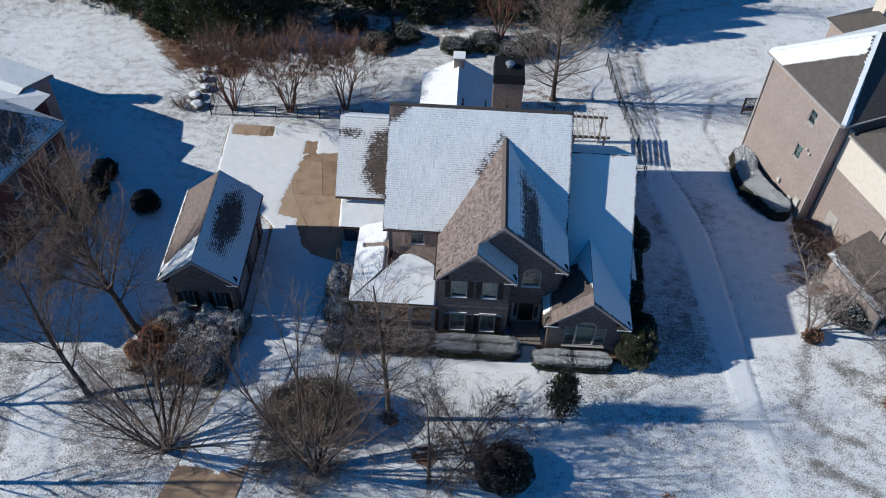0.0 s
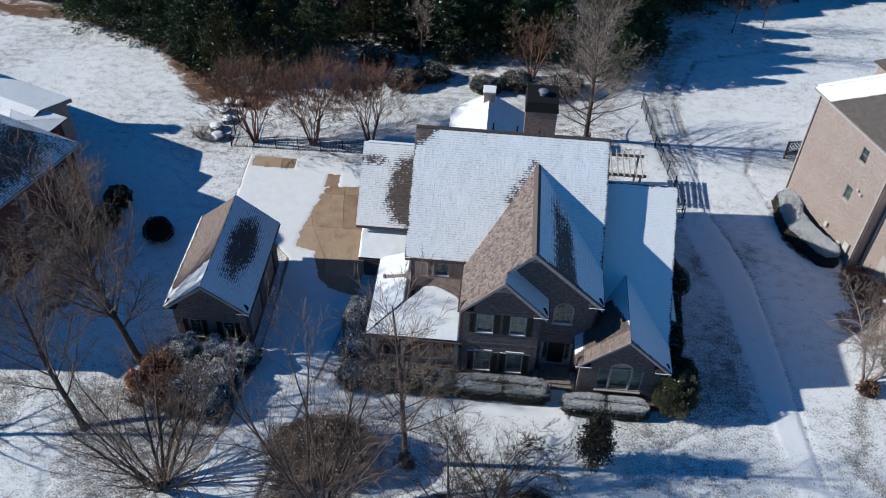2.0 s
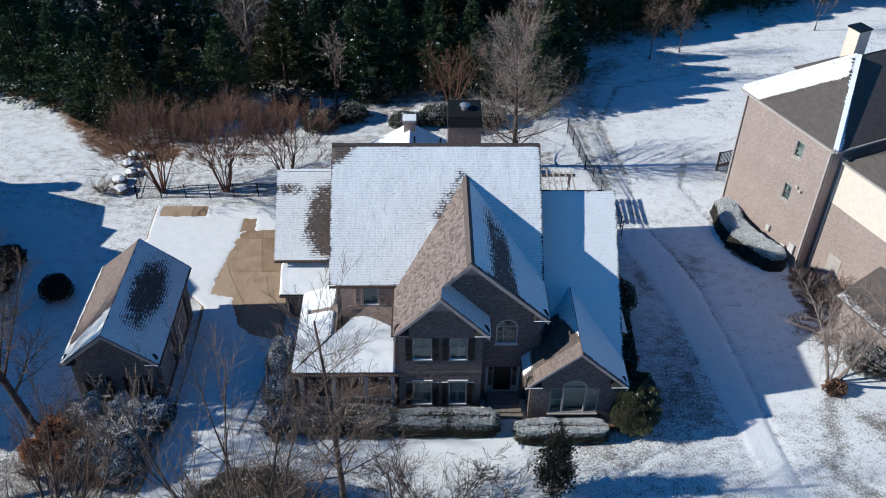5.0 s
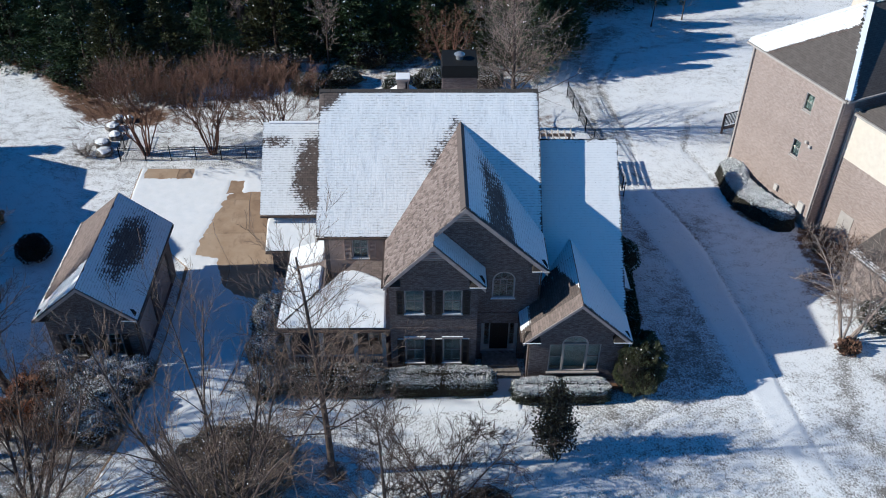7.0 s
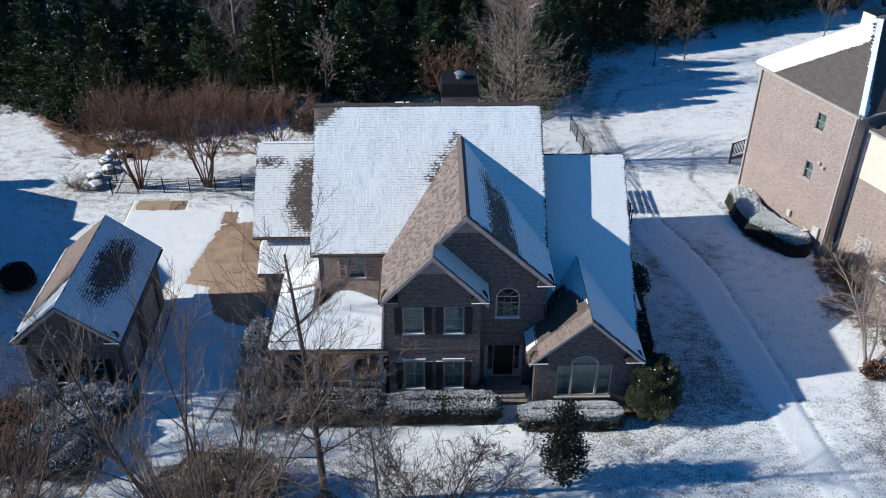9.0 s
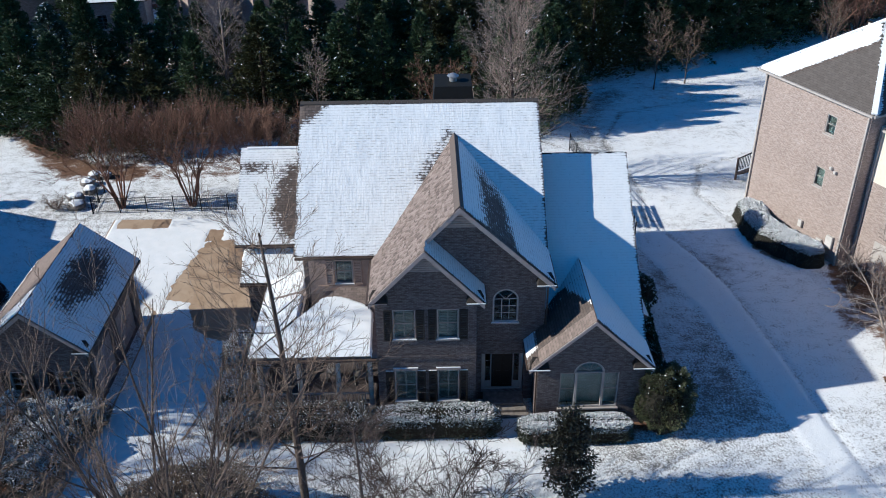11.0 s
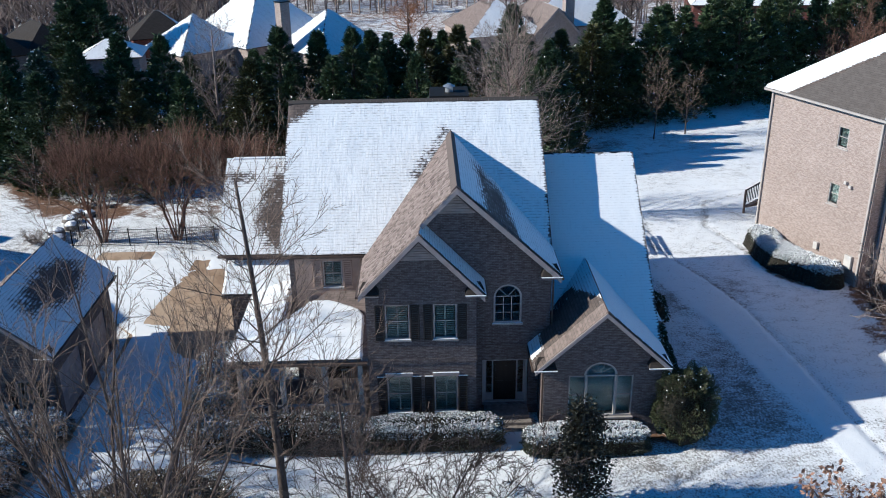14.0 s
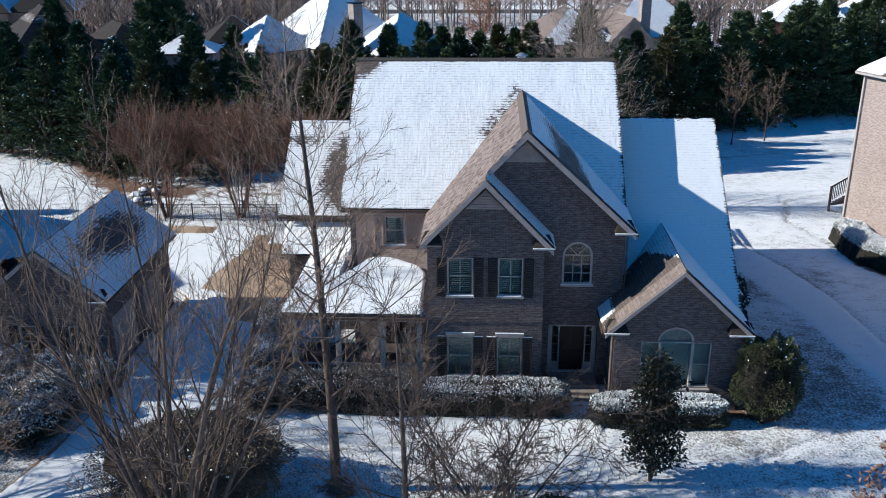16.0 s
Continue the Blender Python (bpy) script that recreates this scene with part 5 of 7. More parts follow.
# ---- detached garage ----
def build_garage():
    G = thing("detached_garage", "small brown brick garage, its gable roof half bare of snow", "garage")
    x0, x1, y0, y1 = -20.4, -15.75, 0.75, 8.45
    rx, rz, ez = -18.09, 5.9, 3.72
    holes = ((-19.55, -18.75, 0.8, 2.4), (-17.4, -16.6, 0.8, 2.4))
    wall(G, x0, x1, 0, 3.7, y0, holes)
    part("gable_wall", prism([(x0, 3.703), (x1, 3.703), (rx, 5.72)], "y", y0, y0 + 0.24), BRICK, G)
    part("end_wall", prism([(x0, 0), (x1, 0), (x1, 3.7), (rx, 5.72), (x0, 3.7)], "y", y1 - 0.24, y1), BRICK, G)
    wall(G, y0 + 0.243, y1 - 0.243, 0, 3.7, x0, axis="x")
    wall(G, y0 + 0.243, y1 - 0.243, 0, 3.7, x1, ((1.4, 4.1, 0.06, 2.5), (4.9, 7.6, 0.06, 2.5)), axis="x", thick=-0.24)
    for a in (1.4, 4.9):
        door = part("garage_door", boxed(x1 - 0.2, x1 - 0.14, a, a + 2.7, 0.06, 2.5), TRIM, G, "taupe panelled garage door")
        for i in range(4):
            for j in range(4):
                part("panel", boxed(x1 - 0.14, x1 - 0.115, a + 0.08 + j * 0.65, a + 0.65 + j * 0.65, 0.12 + i * 0.6, 0.6 + i * 0.6, 0.008), TRIM, door)
    for a, b, c, d in holes:
        window(G, Matrix.Translation(((a + b) / 2, y0 + 0.06, c)), b - a, d - c, 2, 4, trim=0.07, blind=False)
        shutter(G, a - 0.37, y0, c, 0.34, d - c)
        shutter(G, b + 0.03, y0, c, 0.34, d - c)
    roof_plane(G, (-20.75, 8.75, ez), (-20.75, 0.4, ez), (rx, 8.75, rz), lambda u, v: -0.7 + 1.7 * np.clip(smooth_step(6.6, 7.6, u + 0.35 * v) + smooth_step(0.35, 0.1, v) * 0.75, 0, 1), seed=31, label="brown shingles bare in the sun")
    roof_plane(G, (-15.43, 0.4, ez), (-15.43, 8.75, ez), (rx, 0.4, rz), lambda u, v: 1 - 1.15 * smooth_step(1.5, 0.25, np.hypot((u - 4.7) / 3.2, (v - 1.9 + 0.04 * (u - 4.7)) / 1.05)), seed=32, snow_label="snow in the shade round a melted patch")
    bm = prism([(rx - 0.17, rz - 0.1), (rx, rz + 0.03), (rx + 0.17, rz - 0.1), (rx, rz + 0.07)], "y", 0.4, 8.75)
    part("ridge_cap", bm, SHINGLE, G)
    rake(G, (rx, 0.4, rz), (-20.75, 0.4, ez), 0.2)
    rake(G, (rx, 0.4, rz), (-15.43, 0.4, ez), 0.2)
    soffit_return(G, -20.72, -20.0, 0.39, ez - 0.04, False)
    soffit_return(G, -16.15, -15.45, 0.39, ez - 0.04)
    gutter(G, (-15.37, 0.4, ez - 0.1), (-15.37, 8.75, ez - 0.1))
    gutter(G, (-20.81, 0.4, ez - 0.1), (-20.81, 8.75, ez - 0.1))
    downspout(G, -15.68, 0.85, 0.05, 3.6)


build_garage()


# ---- neighbours ----
def hip_roof(H, x0, x1, y0, y1, ez, slope, covers, material, o=0.35, seed=50):
    """Four slopes over a rectangle; the ridge runs along the longer side. covers: for -y, +x, +y, -x."""
    x0, x1, y0, y1 = x0 - o, x1 + o, y0 - o, y1 + o
    run = min(x1 - x0, y1 - y0) / 2
    top = ez + run * slope
    k = math.hypot(run, run * slope)
    for i, (p, q, r) in enumerate((((x0, y0), (x1, y0), (0, 1)), ((x1, y0), (x1, y1), (-1, 0)), ((x1, y1), (x0, y1), (0, -1)), ((x0, y1), (x0, y0), (1, 0)))):
        ln = math.hypot(q[0] - p[0], q[1] - p[1])
        out = [(0, 0), (ln, 0), (ln - run, k), (run, k)] if ln > 2 * run + 0.01 else [(0, 0), (ln, 0), (ln / 2, k)]
        roof_plane(H, (*p, ez), (*q, ez), (p[0] + r[0] * run, p[1] + r[1] * run, top), covers[i], material, "shingled hip roof slope", outline=out, seed=seed + i, step=0.2)
    return top


def vertical_board(H, x, y, z0, z1, w=0.12, mat=None):
    part("corner_board", boxed(x - w / 2, x + w / 2, y - w / 2, y + w / 2, z0, z1, 0.01), mat or WHITE_TRIM, H)


def build_right_neighbour():
    N = thing("tan_brick_house", "tall tan-pink brick house with a dark hip roof edged in snow", "house", pose(21.45, 20.3, 0, 0, 0, -66.4))
    L, D = 8.15, 15.0
    holes = ((5.15, 5.9, 7.55, 8.75), (5.15, 5.88, 4.2, 5.45))
    wall(N, 0, L, -0.8, 9.8, 0, holes, material=TAN_BRICK)
    wall(N, 0.243, D, -0.8, 9.8, L, axis="x", thick=-0.24, material=TAN_BRICK)
    wall(N, 0.243, D, -0.8, 9.8, 0, axis="x", material=TAN_BRICK)
    wall(N, 0, L, -0.8, 9.8, D, material=TAN_BRICK)
    for a, b, c, d in holes:
        window(N, Matrix.Translation(((a + b) / 2, 0.05, c)), b - a, d - c, 1, 2, trim=0.06, blind=True, sill_snow=False)
    hip_roof(N, 0, L, 0, D, 9.85, 0.78, (lambda u, v: -1 + 2 * smooth_step(1.75, 1.25, (u - v * 0.789) * 0.785), lambda u, v: -1 + 2 * smooth_step(1.0, 0.2, u - v * 0.79), full, full), GREY_SHINGLE, seed=51)
    # snow that lies along the hip towards the back
    bm = bmesh.new()
    beam(bm, (-0.4, -0.2, 9.91), (4.1, 4.3, 13.45), 0.4, 0.1)
    part("hip_snow", bm, SNOW, N, "strip of snow along the hip")
    bm = bmesh.new()
    beam(bm, (L + 0.3, -0.3, 9.91), (4.2, 4.4, 13.5), 0.3, 0.1)
    part("hip_snow", bm, SNOW, N, "strip of snow along the hip")
    for p, q in (((-0.35, -0.4, 9.77), (L + 0.35, -0.4, 9.77)), ((L + 0.4, -0.35, 9.77), (L + 0.4, 4, 9.77)), ((-0.4, -0.35, 9.77), (-0.4, D, 9.77))):
        bm = bmesh.new()
        beam(bm, p, q, 0.13, 0.12)
        part("gutter", bm, WHITE_TRIM, N, "white gutter")
    vertical_board(N, 0.03, -0.06, 0, 9.7)
    vertical_board(N, L - 0.12, -0.06, 0, 9.7)
    # recess and cream gabled wing
    wall(N, L, 19, -0.8, 5.6, 0.95, ((15.0, 17.4, 0.1, 2.3),), material=TAN_BRICK)
    wall(N, L, 19, 5.6, 8.9, 0.95, material=CREAM, label="cream painted siding")
    part("garage_door", boxed(15.0, 17.4, 1.05, 1.11, -0.2, 2.3), WHITE_TRIM, N, "white garage door")
    part("side_door", boxed(9.6, 10.7, 0.91, 0.945, 0.1, 2.3, 0.01), WHITE_TRIM, N, "white side door")
    wall(N, 1.193, D, -0.8, 8.9, 19, axis="x", thick=-0.24, material=TAN_BRICK)
    hip_roof(N, L + 0.8, 19, 0.95, D, 8.95, 0.7, (lambda u, v: -np.ones_like(u), lambda u, v: -np.ones_like(u), full, lambda u, v: -np.ones_like(u)), GREY_SHINGLE, seed=57)
    bm = bmesh.new()
    beam(bm, (L + 0.45, 0.55, 8.85), (19.3, 0.55, 8.85), 0.13, 0.12)
    part("gutter", bm, WHITE_TRIM, N, "white gutter")
    vertical_board(N, L + 0.2, 0.87, 0, 8.8)
    vertical_board(N, 14.4, 0.87, 0, 8.8)
    # low roof near the garage
    roof_plane(N, (13.4, -2.3, 2.7), (19.5, -2.3, 2.7), (13.4, 0.9, 4.0), lambda u, v: -1 + 1.4 * smooth_step(1.2, 0.2, v), GREY_SHINGLE, seed=63)
    wall(N, 13.8, 19, -0.8, 2.75, -1.9, material=TAN_BRICK)
    wall(N, -1.657, 0.95, -0.8, 2.75, 13.8, axis="x", material=TAN_BRICK)
    # meters and pipes on the wall
    for x, z, w, h in ((6.4, 0.6, 0.4, 0.55), (7.1, 0.9, 0.5, 0.8), (6.2, 5.65, 0.18, 0.18), (6.55, 5.5, 0.18, 0.18), (4.8, 1.2, 0.3, 0.45)):
        part("utility_box", boxed(x, x + w, -0.18, -0.004, z, z + h, 0.02), plain("pale_grey_paint", (0.5, 0.48, 0.45), 0.5), N, "pale grey wall meter box")
    # deck with steps behind the back corner
    bm = boxed(-2.9, -0.02, 2.8, 5.8, 1.35, 1.5)
    for x, top in ((-4.2, 1.55), (-2.85, 2.6), (-0.1, 2.6)):
        for y in (2.9, 5.7):
            box(bm, x - 0.06, x + 0.06, y - 0.06, y + 0.06, -0.9, top)
    for i in range(5):
        box(bm, -3.2 - i * 0.26, -2.9 - i * 0.26, 2.85, 5.75, 1.12 - i * 0.2, 1.18 - i * 0.2)
    deck = part("deck", bm, GUTTER, N, "dark stained wooden deck")
    for y in (2.9, 5.7):
        bm = bmesh.new()
        beam(bm, (-2.85, y, 2.55), (-0.1, y, 2.55), 0.08)
        beam(bm, (-4.2, y, 1.5), (-2.85, y, 2.55), 0.08)
        for i in range(28):
            x = -4.15 + i * 0.145
            top = 2.53 + 0.78 * min(0, x + 2.85)
            box(bm, x - 0.02, x + 0.02, y - 0.02, y + 0.02, top - 0.95, top)
        part("deck_rail", bm, BLACK_METAL, deck)
    # low rear wing with its chimney
    wall(N, -6.5, -0.003, -0.8, 6.0, 11.5, material=TAN_BRICK)
    wall(N, 11.743, 16, -0.8, 6.0, -6.5, axis="x", material=TAN_BRICK)
    hip_roof(N, -6.5, 1.5, 11.5, 16, 6.05, 0.65, [lambda u, v: -1 + 0 * u] * 4, GREY_SHINGLE, seed=65)
    chimney(N, -5.2, -4.0, 14.0, 15.2, 5.5, 9.7, BLACK_METAL, CREAM)


build_right_neighbour()


def build_left_neighbour():
    N = thing("red_brick_house", "red brick house in shade with snow-dusted roofs", "house", pose(-30.40, 11.96, 0, 0, 0, -110.5))
    holes = tuple((a, a + 1.0, z, z + 1.7) for a in (1.0, 4.6, 8.2) for z in (1.0, 4.0))
    wall(N, 0, 16, -0.3, 6.5, 0, holes, thick=-0.24, material=RED_BRICK)
    wall(N, -9, -0.243, -0.3, 6.5, 0, axis="x", material=RED_BRICK)
    wall(N, -9, -0.243, -0.3, 6.5, 16, axis="x", thick=-0.24, material=RED_BRICK)
    wall(N, 0, 16, -0.3, 6.5, -9, material=RED_BRICK)
    for a, b, c, d in holes:
        window(N, Matrix.Translation(((a + b) / 2, -0.06, c)) @ pose(0, 0, 0, 0, 0, 180), b - a, d - c, 2, 4, blind=False, sill_snow=True)
    patchy = lambda u, v: 0.62 - 0.6 * smooth_step(1.6, 0.4, np.hypot((u - 12.4) / 2.6, (v - 2.1) / 1.7))
    hip_roof(N, 0, 16, -9, 0, 6.5, 0.86, (full, full, patchy, lambda u, v: 0.55 + 0 * u), GREY_SHINGLE, seed=71)
    for p, q in (((-0.35, 0.4, 6.42), (16.35, 0.4, 6.42)), ((-0.4, -9, 6.42), (-0.4, 0.35, 6.42))):
        bm = bmesh.new()
        beam(bm, p, q, 0.13, 0.12)
        part("gutter", bm, WHITE_TRIM, N, "white gutter")
    vertical_board(N, 0.05, 0.06, 0, 6.4)
    # back wing with a chimney
    wall(N, -3.05, 0, -0.3, 4.95, -4.35, thick=-0.24, material=RED_BRICK)
    wall(N, -9, -4.593, -0.3, 4.95, -3.05, axis="x", material=RED_BRICK)
    hip_roof(N, -3.05, 1.4, -9, -4.35, 5.2, 0.2, (full, full, full, full), GREY_SHINGLE, seed=77)
    # gabled wing at the back
    part("gable_wall", prism([(-5.5, -0.3), (-3.1, -0.3), (-3.1, 5.25), (-5.5, 4.7)], "y", -6.44, -6.2), TAN_SIDING, N)
    roof_plane(N, (-5.8, -5.9, 4.85), (-5.8, -20, 4.85), (-2.83, -5.9, 5.62), full, GREY_SHINGLE, seed=83, step=0.22)
    roof_plane(N, (0.2, -20, 4.9), (0.2, -5.9, 4.9), (-2.83, -20, 5.62), full, GREY_SHINGLE, seed=84, step=0.22)
    rake(N, (-2.83, -5.9, 5.62), (-5.8, -5.9, 4.85), 0.24, out=(0, 1, 0))
    wall(N, -20, -6.443, -0.3, 4.75, -5.5, axis="x", material=RED_BRICK)
    ch = chimney(N, -4.5, -3.5, -17.3, -16.3, 0, 8.2, TRIM, RED_BRICK)
    part("chimney_cap", boxed(-4.55, -3.45, -17.35, -16.25, 8.75, 8.95, 0.03), TRIM, ch, "stone slab over the flue")
    for a in (-4.45, -3.6):
        for b in (-17.25, -16.4):
            part("cap_support", boxed(a, a + 0.1, b, b + 0.1, 8.1, 8.753), TRIM, ch)


build_left_neighbour()


def back_house(name, label, x, y, turn, brick, wings, gable=None, stack=None, bare=(), roof=None):
    """A house of hip-roofed wings (x0, x1, y0, y1, eave, slope), with an optional front gable and chimney."""
    N = thing(name, label, "house", pose(x, y, -0.6, 0, 0, turn))
    for k, (x0, x1, y0, y1, ez, slope) in enumerate(wings):
        mid, w = (x0 + x1) / 2, x1 - x0
        holes = tuple((a - 0.5, a + 0.5, z, z + 1.5) for a in (mid - w * 0.28, mid + w * 0.28) for z in (0.9, 3.5) if z + 1.9 < ez)
        wall(N, x0, x1, 0, ez, y0, holes, material=brick)
        wall(N, x0, x1, 0, ez, y1, material=brick, thick=-0.24)
        for a, t in ((x0, 0.24), (x1, -0.24)):
            wall(N, y0 + 0.243, y1 - 0.243, 0, ez, a, axis="x", thick=t, material=brick)
        for a, b, c, e in holes:
            window(N, Matrix.Translation(((a + b) / 2, y0 + 0.05, c)), b - a, e - c, 2, 4, blind=False, sill_snow=False)
        open_roof = lambda u, v: -1 + 1.5 * smooth_step(0.9, 0.1, np.abs(v - 5.2)) * 0.8
        hip_roof(N, x0, x1, y0, y1, ez, slope, [open_roof if i in bare else full for i in range(4)], roof or GREY_SHINGLE, seed=int(90 + abs(x) + k))
    if gable:
        gx, gw, gh, gy, ez = gable
        part("gable_wall", prism([(gx - gw, 0), (gx + gw, 0), (gx + gw, ez), (gx, ez + gh), (gx - gw, ez)], "y", gy, gy + 0.24), brick, N)
        window(N, Matrix.Translation((gx, gy + 0.02, ez - 2.6)), 1.4, 2.4, 2, 4, arch=True, blind=False, sill_snow=False)
        for s in (-1, 1):
            roof_plane(N, (gx + s * (gw + 0.3), gy - 0.3, ez - 0.25), (gx + s * (gw + 0.3), gy + 4.6, ez - 0.25), (gx, gy - 0.3, ez + gh + 0.1), full if s > 0 else None, SHINGLE, step=0.25, seed=s + 99)
            rake(N, (gx, gy - 0.3, ez + gh + 0.1), (gx + s * (gw + 0.3), gy - 0.3, ez - 0.25), 0.3)
    if stack:
        sx, sy, sz = stack
        chimney(N, sx - 0.55, sx + 0.55, sy - 0.5, sy + 0.5, 3, sz, BLACK_METAL, TAN_BRICK)
    return N


back_house("back_house", "pale house with tall snow-white hip roofs behind the conifers", -23.7, 64, 42, TAN_BRICK, ((-3.6, 3.6, -3.6, 3.6, 5.6, 0.85), (2.5, 13.5, -6.0, 5.5, 5.8, 0.98), (6.4, 14.2, -13.5, -6.1, 5.4, 0.95)), None, (5.4, -8.65, 10.4))
back_house("back_house", "tan brick house with snowy roofs and a brown front gable", 14.0, 75, 14, TAN_BRICK, ((-9.5, -1, -4, 7, 5.2, 0.75), (-1, 11, -2, 8, 5.4, 0.85)), (0.6, 2.5, 2.5, -4.4, 5.4), (2.6, -2.8, 10.8), (3,), SHINGLE)
back_house("back_house", "dark-roofed house half hidden by conifers", -47.5, 65, 38, TAN_BRICK, ((-6, 4, -6, 6, 5.4, 0.85), (4, 10, -4, 6, 4.9, 0.8)), None, None, (0, 1, 3), DARK_SHINGLE)
back_house("back_house", "small red-brown house with snow on its gable roof", -31.5, 78, 20, RED_BRICK, ((-3.2, 3.2, -3, 3, 4.7, 0.8),), None, None, (0, 3), DARK_SHINGLE)
back_house("garden_shed", "small low outbuilding with a snowy hip roof", -30.2, 57, 8, TAN_BRICK, ((-2.7, 2.7, -2.2, 2.2, 6.3, 0.55),))
back_house("back_house", "distant pale house with a snowy hip roof", -1.0, 190, 0, CREAM, ((-13, 13, -7, 7, 6, 0.7),))
back_house("back_house", "distant brick house with a snowy roof", 46, 92, -10, RED_BRICK, ((-9, 0, -6, 6, 5.6, 0.85), (0, 9, -5, 7, 5.6, 0.85)))
back_house("back_house", "distant dark-roofed house with snow patches", -72, 105, 10, DARK_BRICK, ((-9, 0, -6, 6, 5.6, 0.9), (0, 9, -5, 7, 5.6, 0.9)), None, None, (0, 3), DARK_SHINGLE)
road = thing("far_road", "distant road cleared of snow between white verges", "road", kind="structure")
part("road_surface", boxed(-300, 300, 150, 157, -0.6, -0.42), plain("asphalt", (0.06, 0.06, 0.062), 0.9, vary=0.3), road)


# ---- trees ----
def conifer(name, label, x, y, height, width, seed, leaf=None, sprays=8000, snow=0.10, z=0.0):
    """A dense evergreen: trunk, and many drooping sprays on whorls, ragged in outline."""
    rs = np.random.RandomState(seed)
    ob = thing(name, label, "tree", Matrix.Translation((x, y, z)), "evergreen screen behind the garden")
    tb = Tubes()
    tb.add([Vector((0, 0, -0.2)), Vector((0, 0, height * 0.5)), Vector((0, 0, height * 0.96))], [0.2, 0.12, 0.03], 7)
    tb.make("trunk", BARK, ob)
    limbs = 190
    lh = np.sort(rs.beta(1.0, 1.15, limbs)) * 0.95 + 0.03
    la = np.cumsum(np.full(limbs, 2.4)) + rs.normal(0, 0.45, limbs)
    ll = width * 0.54 * np.minimum(1.0, (1.0 - lh) / 0.86) ** 1.05 * rs.uniform(0.72, 1.2, limbs) + 0.06
    per = sprays // limbs
    P, D = [], []
    for h, a, l in zip(lh, la, ll):
        s = rs.uniform(0.12, 1.0, per) ** 0.65
        out, perp = np.array((math.cos(a), math.sin(a), 0.0)), np.array((-math.sin(a), math.cos(a), 0.0))
        rise = 0.15 + 0.5 * h
        side = rs.normal(0, 1, per) * (0.07 + 0.28 * l * (1.12 - s))
        c = out[None, :] * (s * l)[:, None] + perp[None, :] * side[:, None]
        c[:, 2] = h * height + s * l * rise - (s * l) ** 2 * 0.07 - np.abs(side) * 0.25 + rs.normal(0, 0.09, per)
        P.append(c)
        D.append(out[None, :] + perp[None, :] * np.clip(side * 1.6, -0.8, 0.8)[:, None] + np.array((0, 0, 0.42 + 0.5 * h)))
    P, D = np.concatenate(P), np.concatenate(D)
    P[:, 2] = np.maximum(P[:, 2], 0.15)
    v, f = leaf_cloud(P, D, 0.27, seed, droop=-0.05, slim=0.36, jitter=0.42, blade=True)
    v2, f2 = leaf_cloud(P + rs.normal(0, 0.08, P.shape), D, 0.24, seed + 1, droop=0.05, slim=0.38, jitter=0.6, blade=True)
    k = len(v)
    raw("foliage", np.concatenate([v, v2]), f + [tuple(i + k for i in q) for q in f2], leaf or NEEDLE, ob)
    pick = rs.rand(len(P)) < snow * (0.4 + 1.2 * (np.hypot(P[:, 0], P[:, 1]) > width * 0.18))
    q = P[pick] + D[pick] * 0.12 + np.array((0, 0, 0.10))
    v, f = leaf_cloud(q, np.tile((0.0, -0.1, 0.1), (len(q), 1)), 0.24, seed + 2, slim=0.35, jitter=0.7)
    raw("snow_on_foliage", v, f, SNOW, ob, "snow caught on the sprays")
    return ob


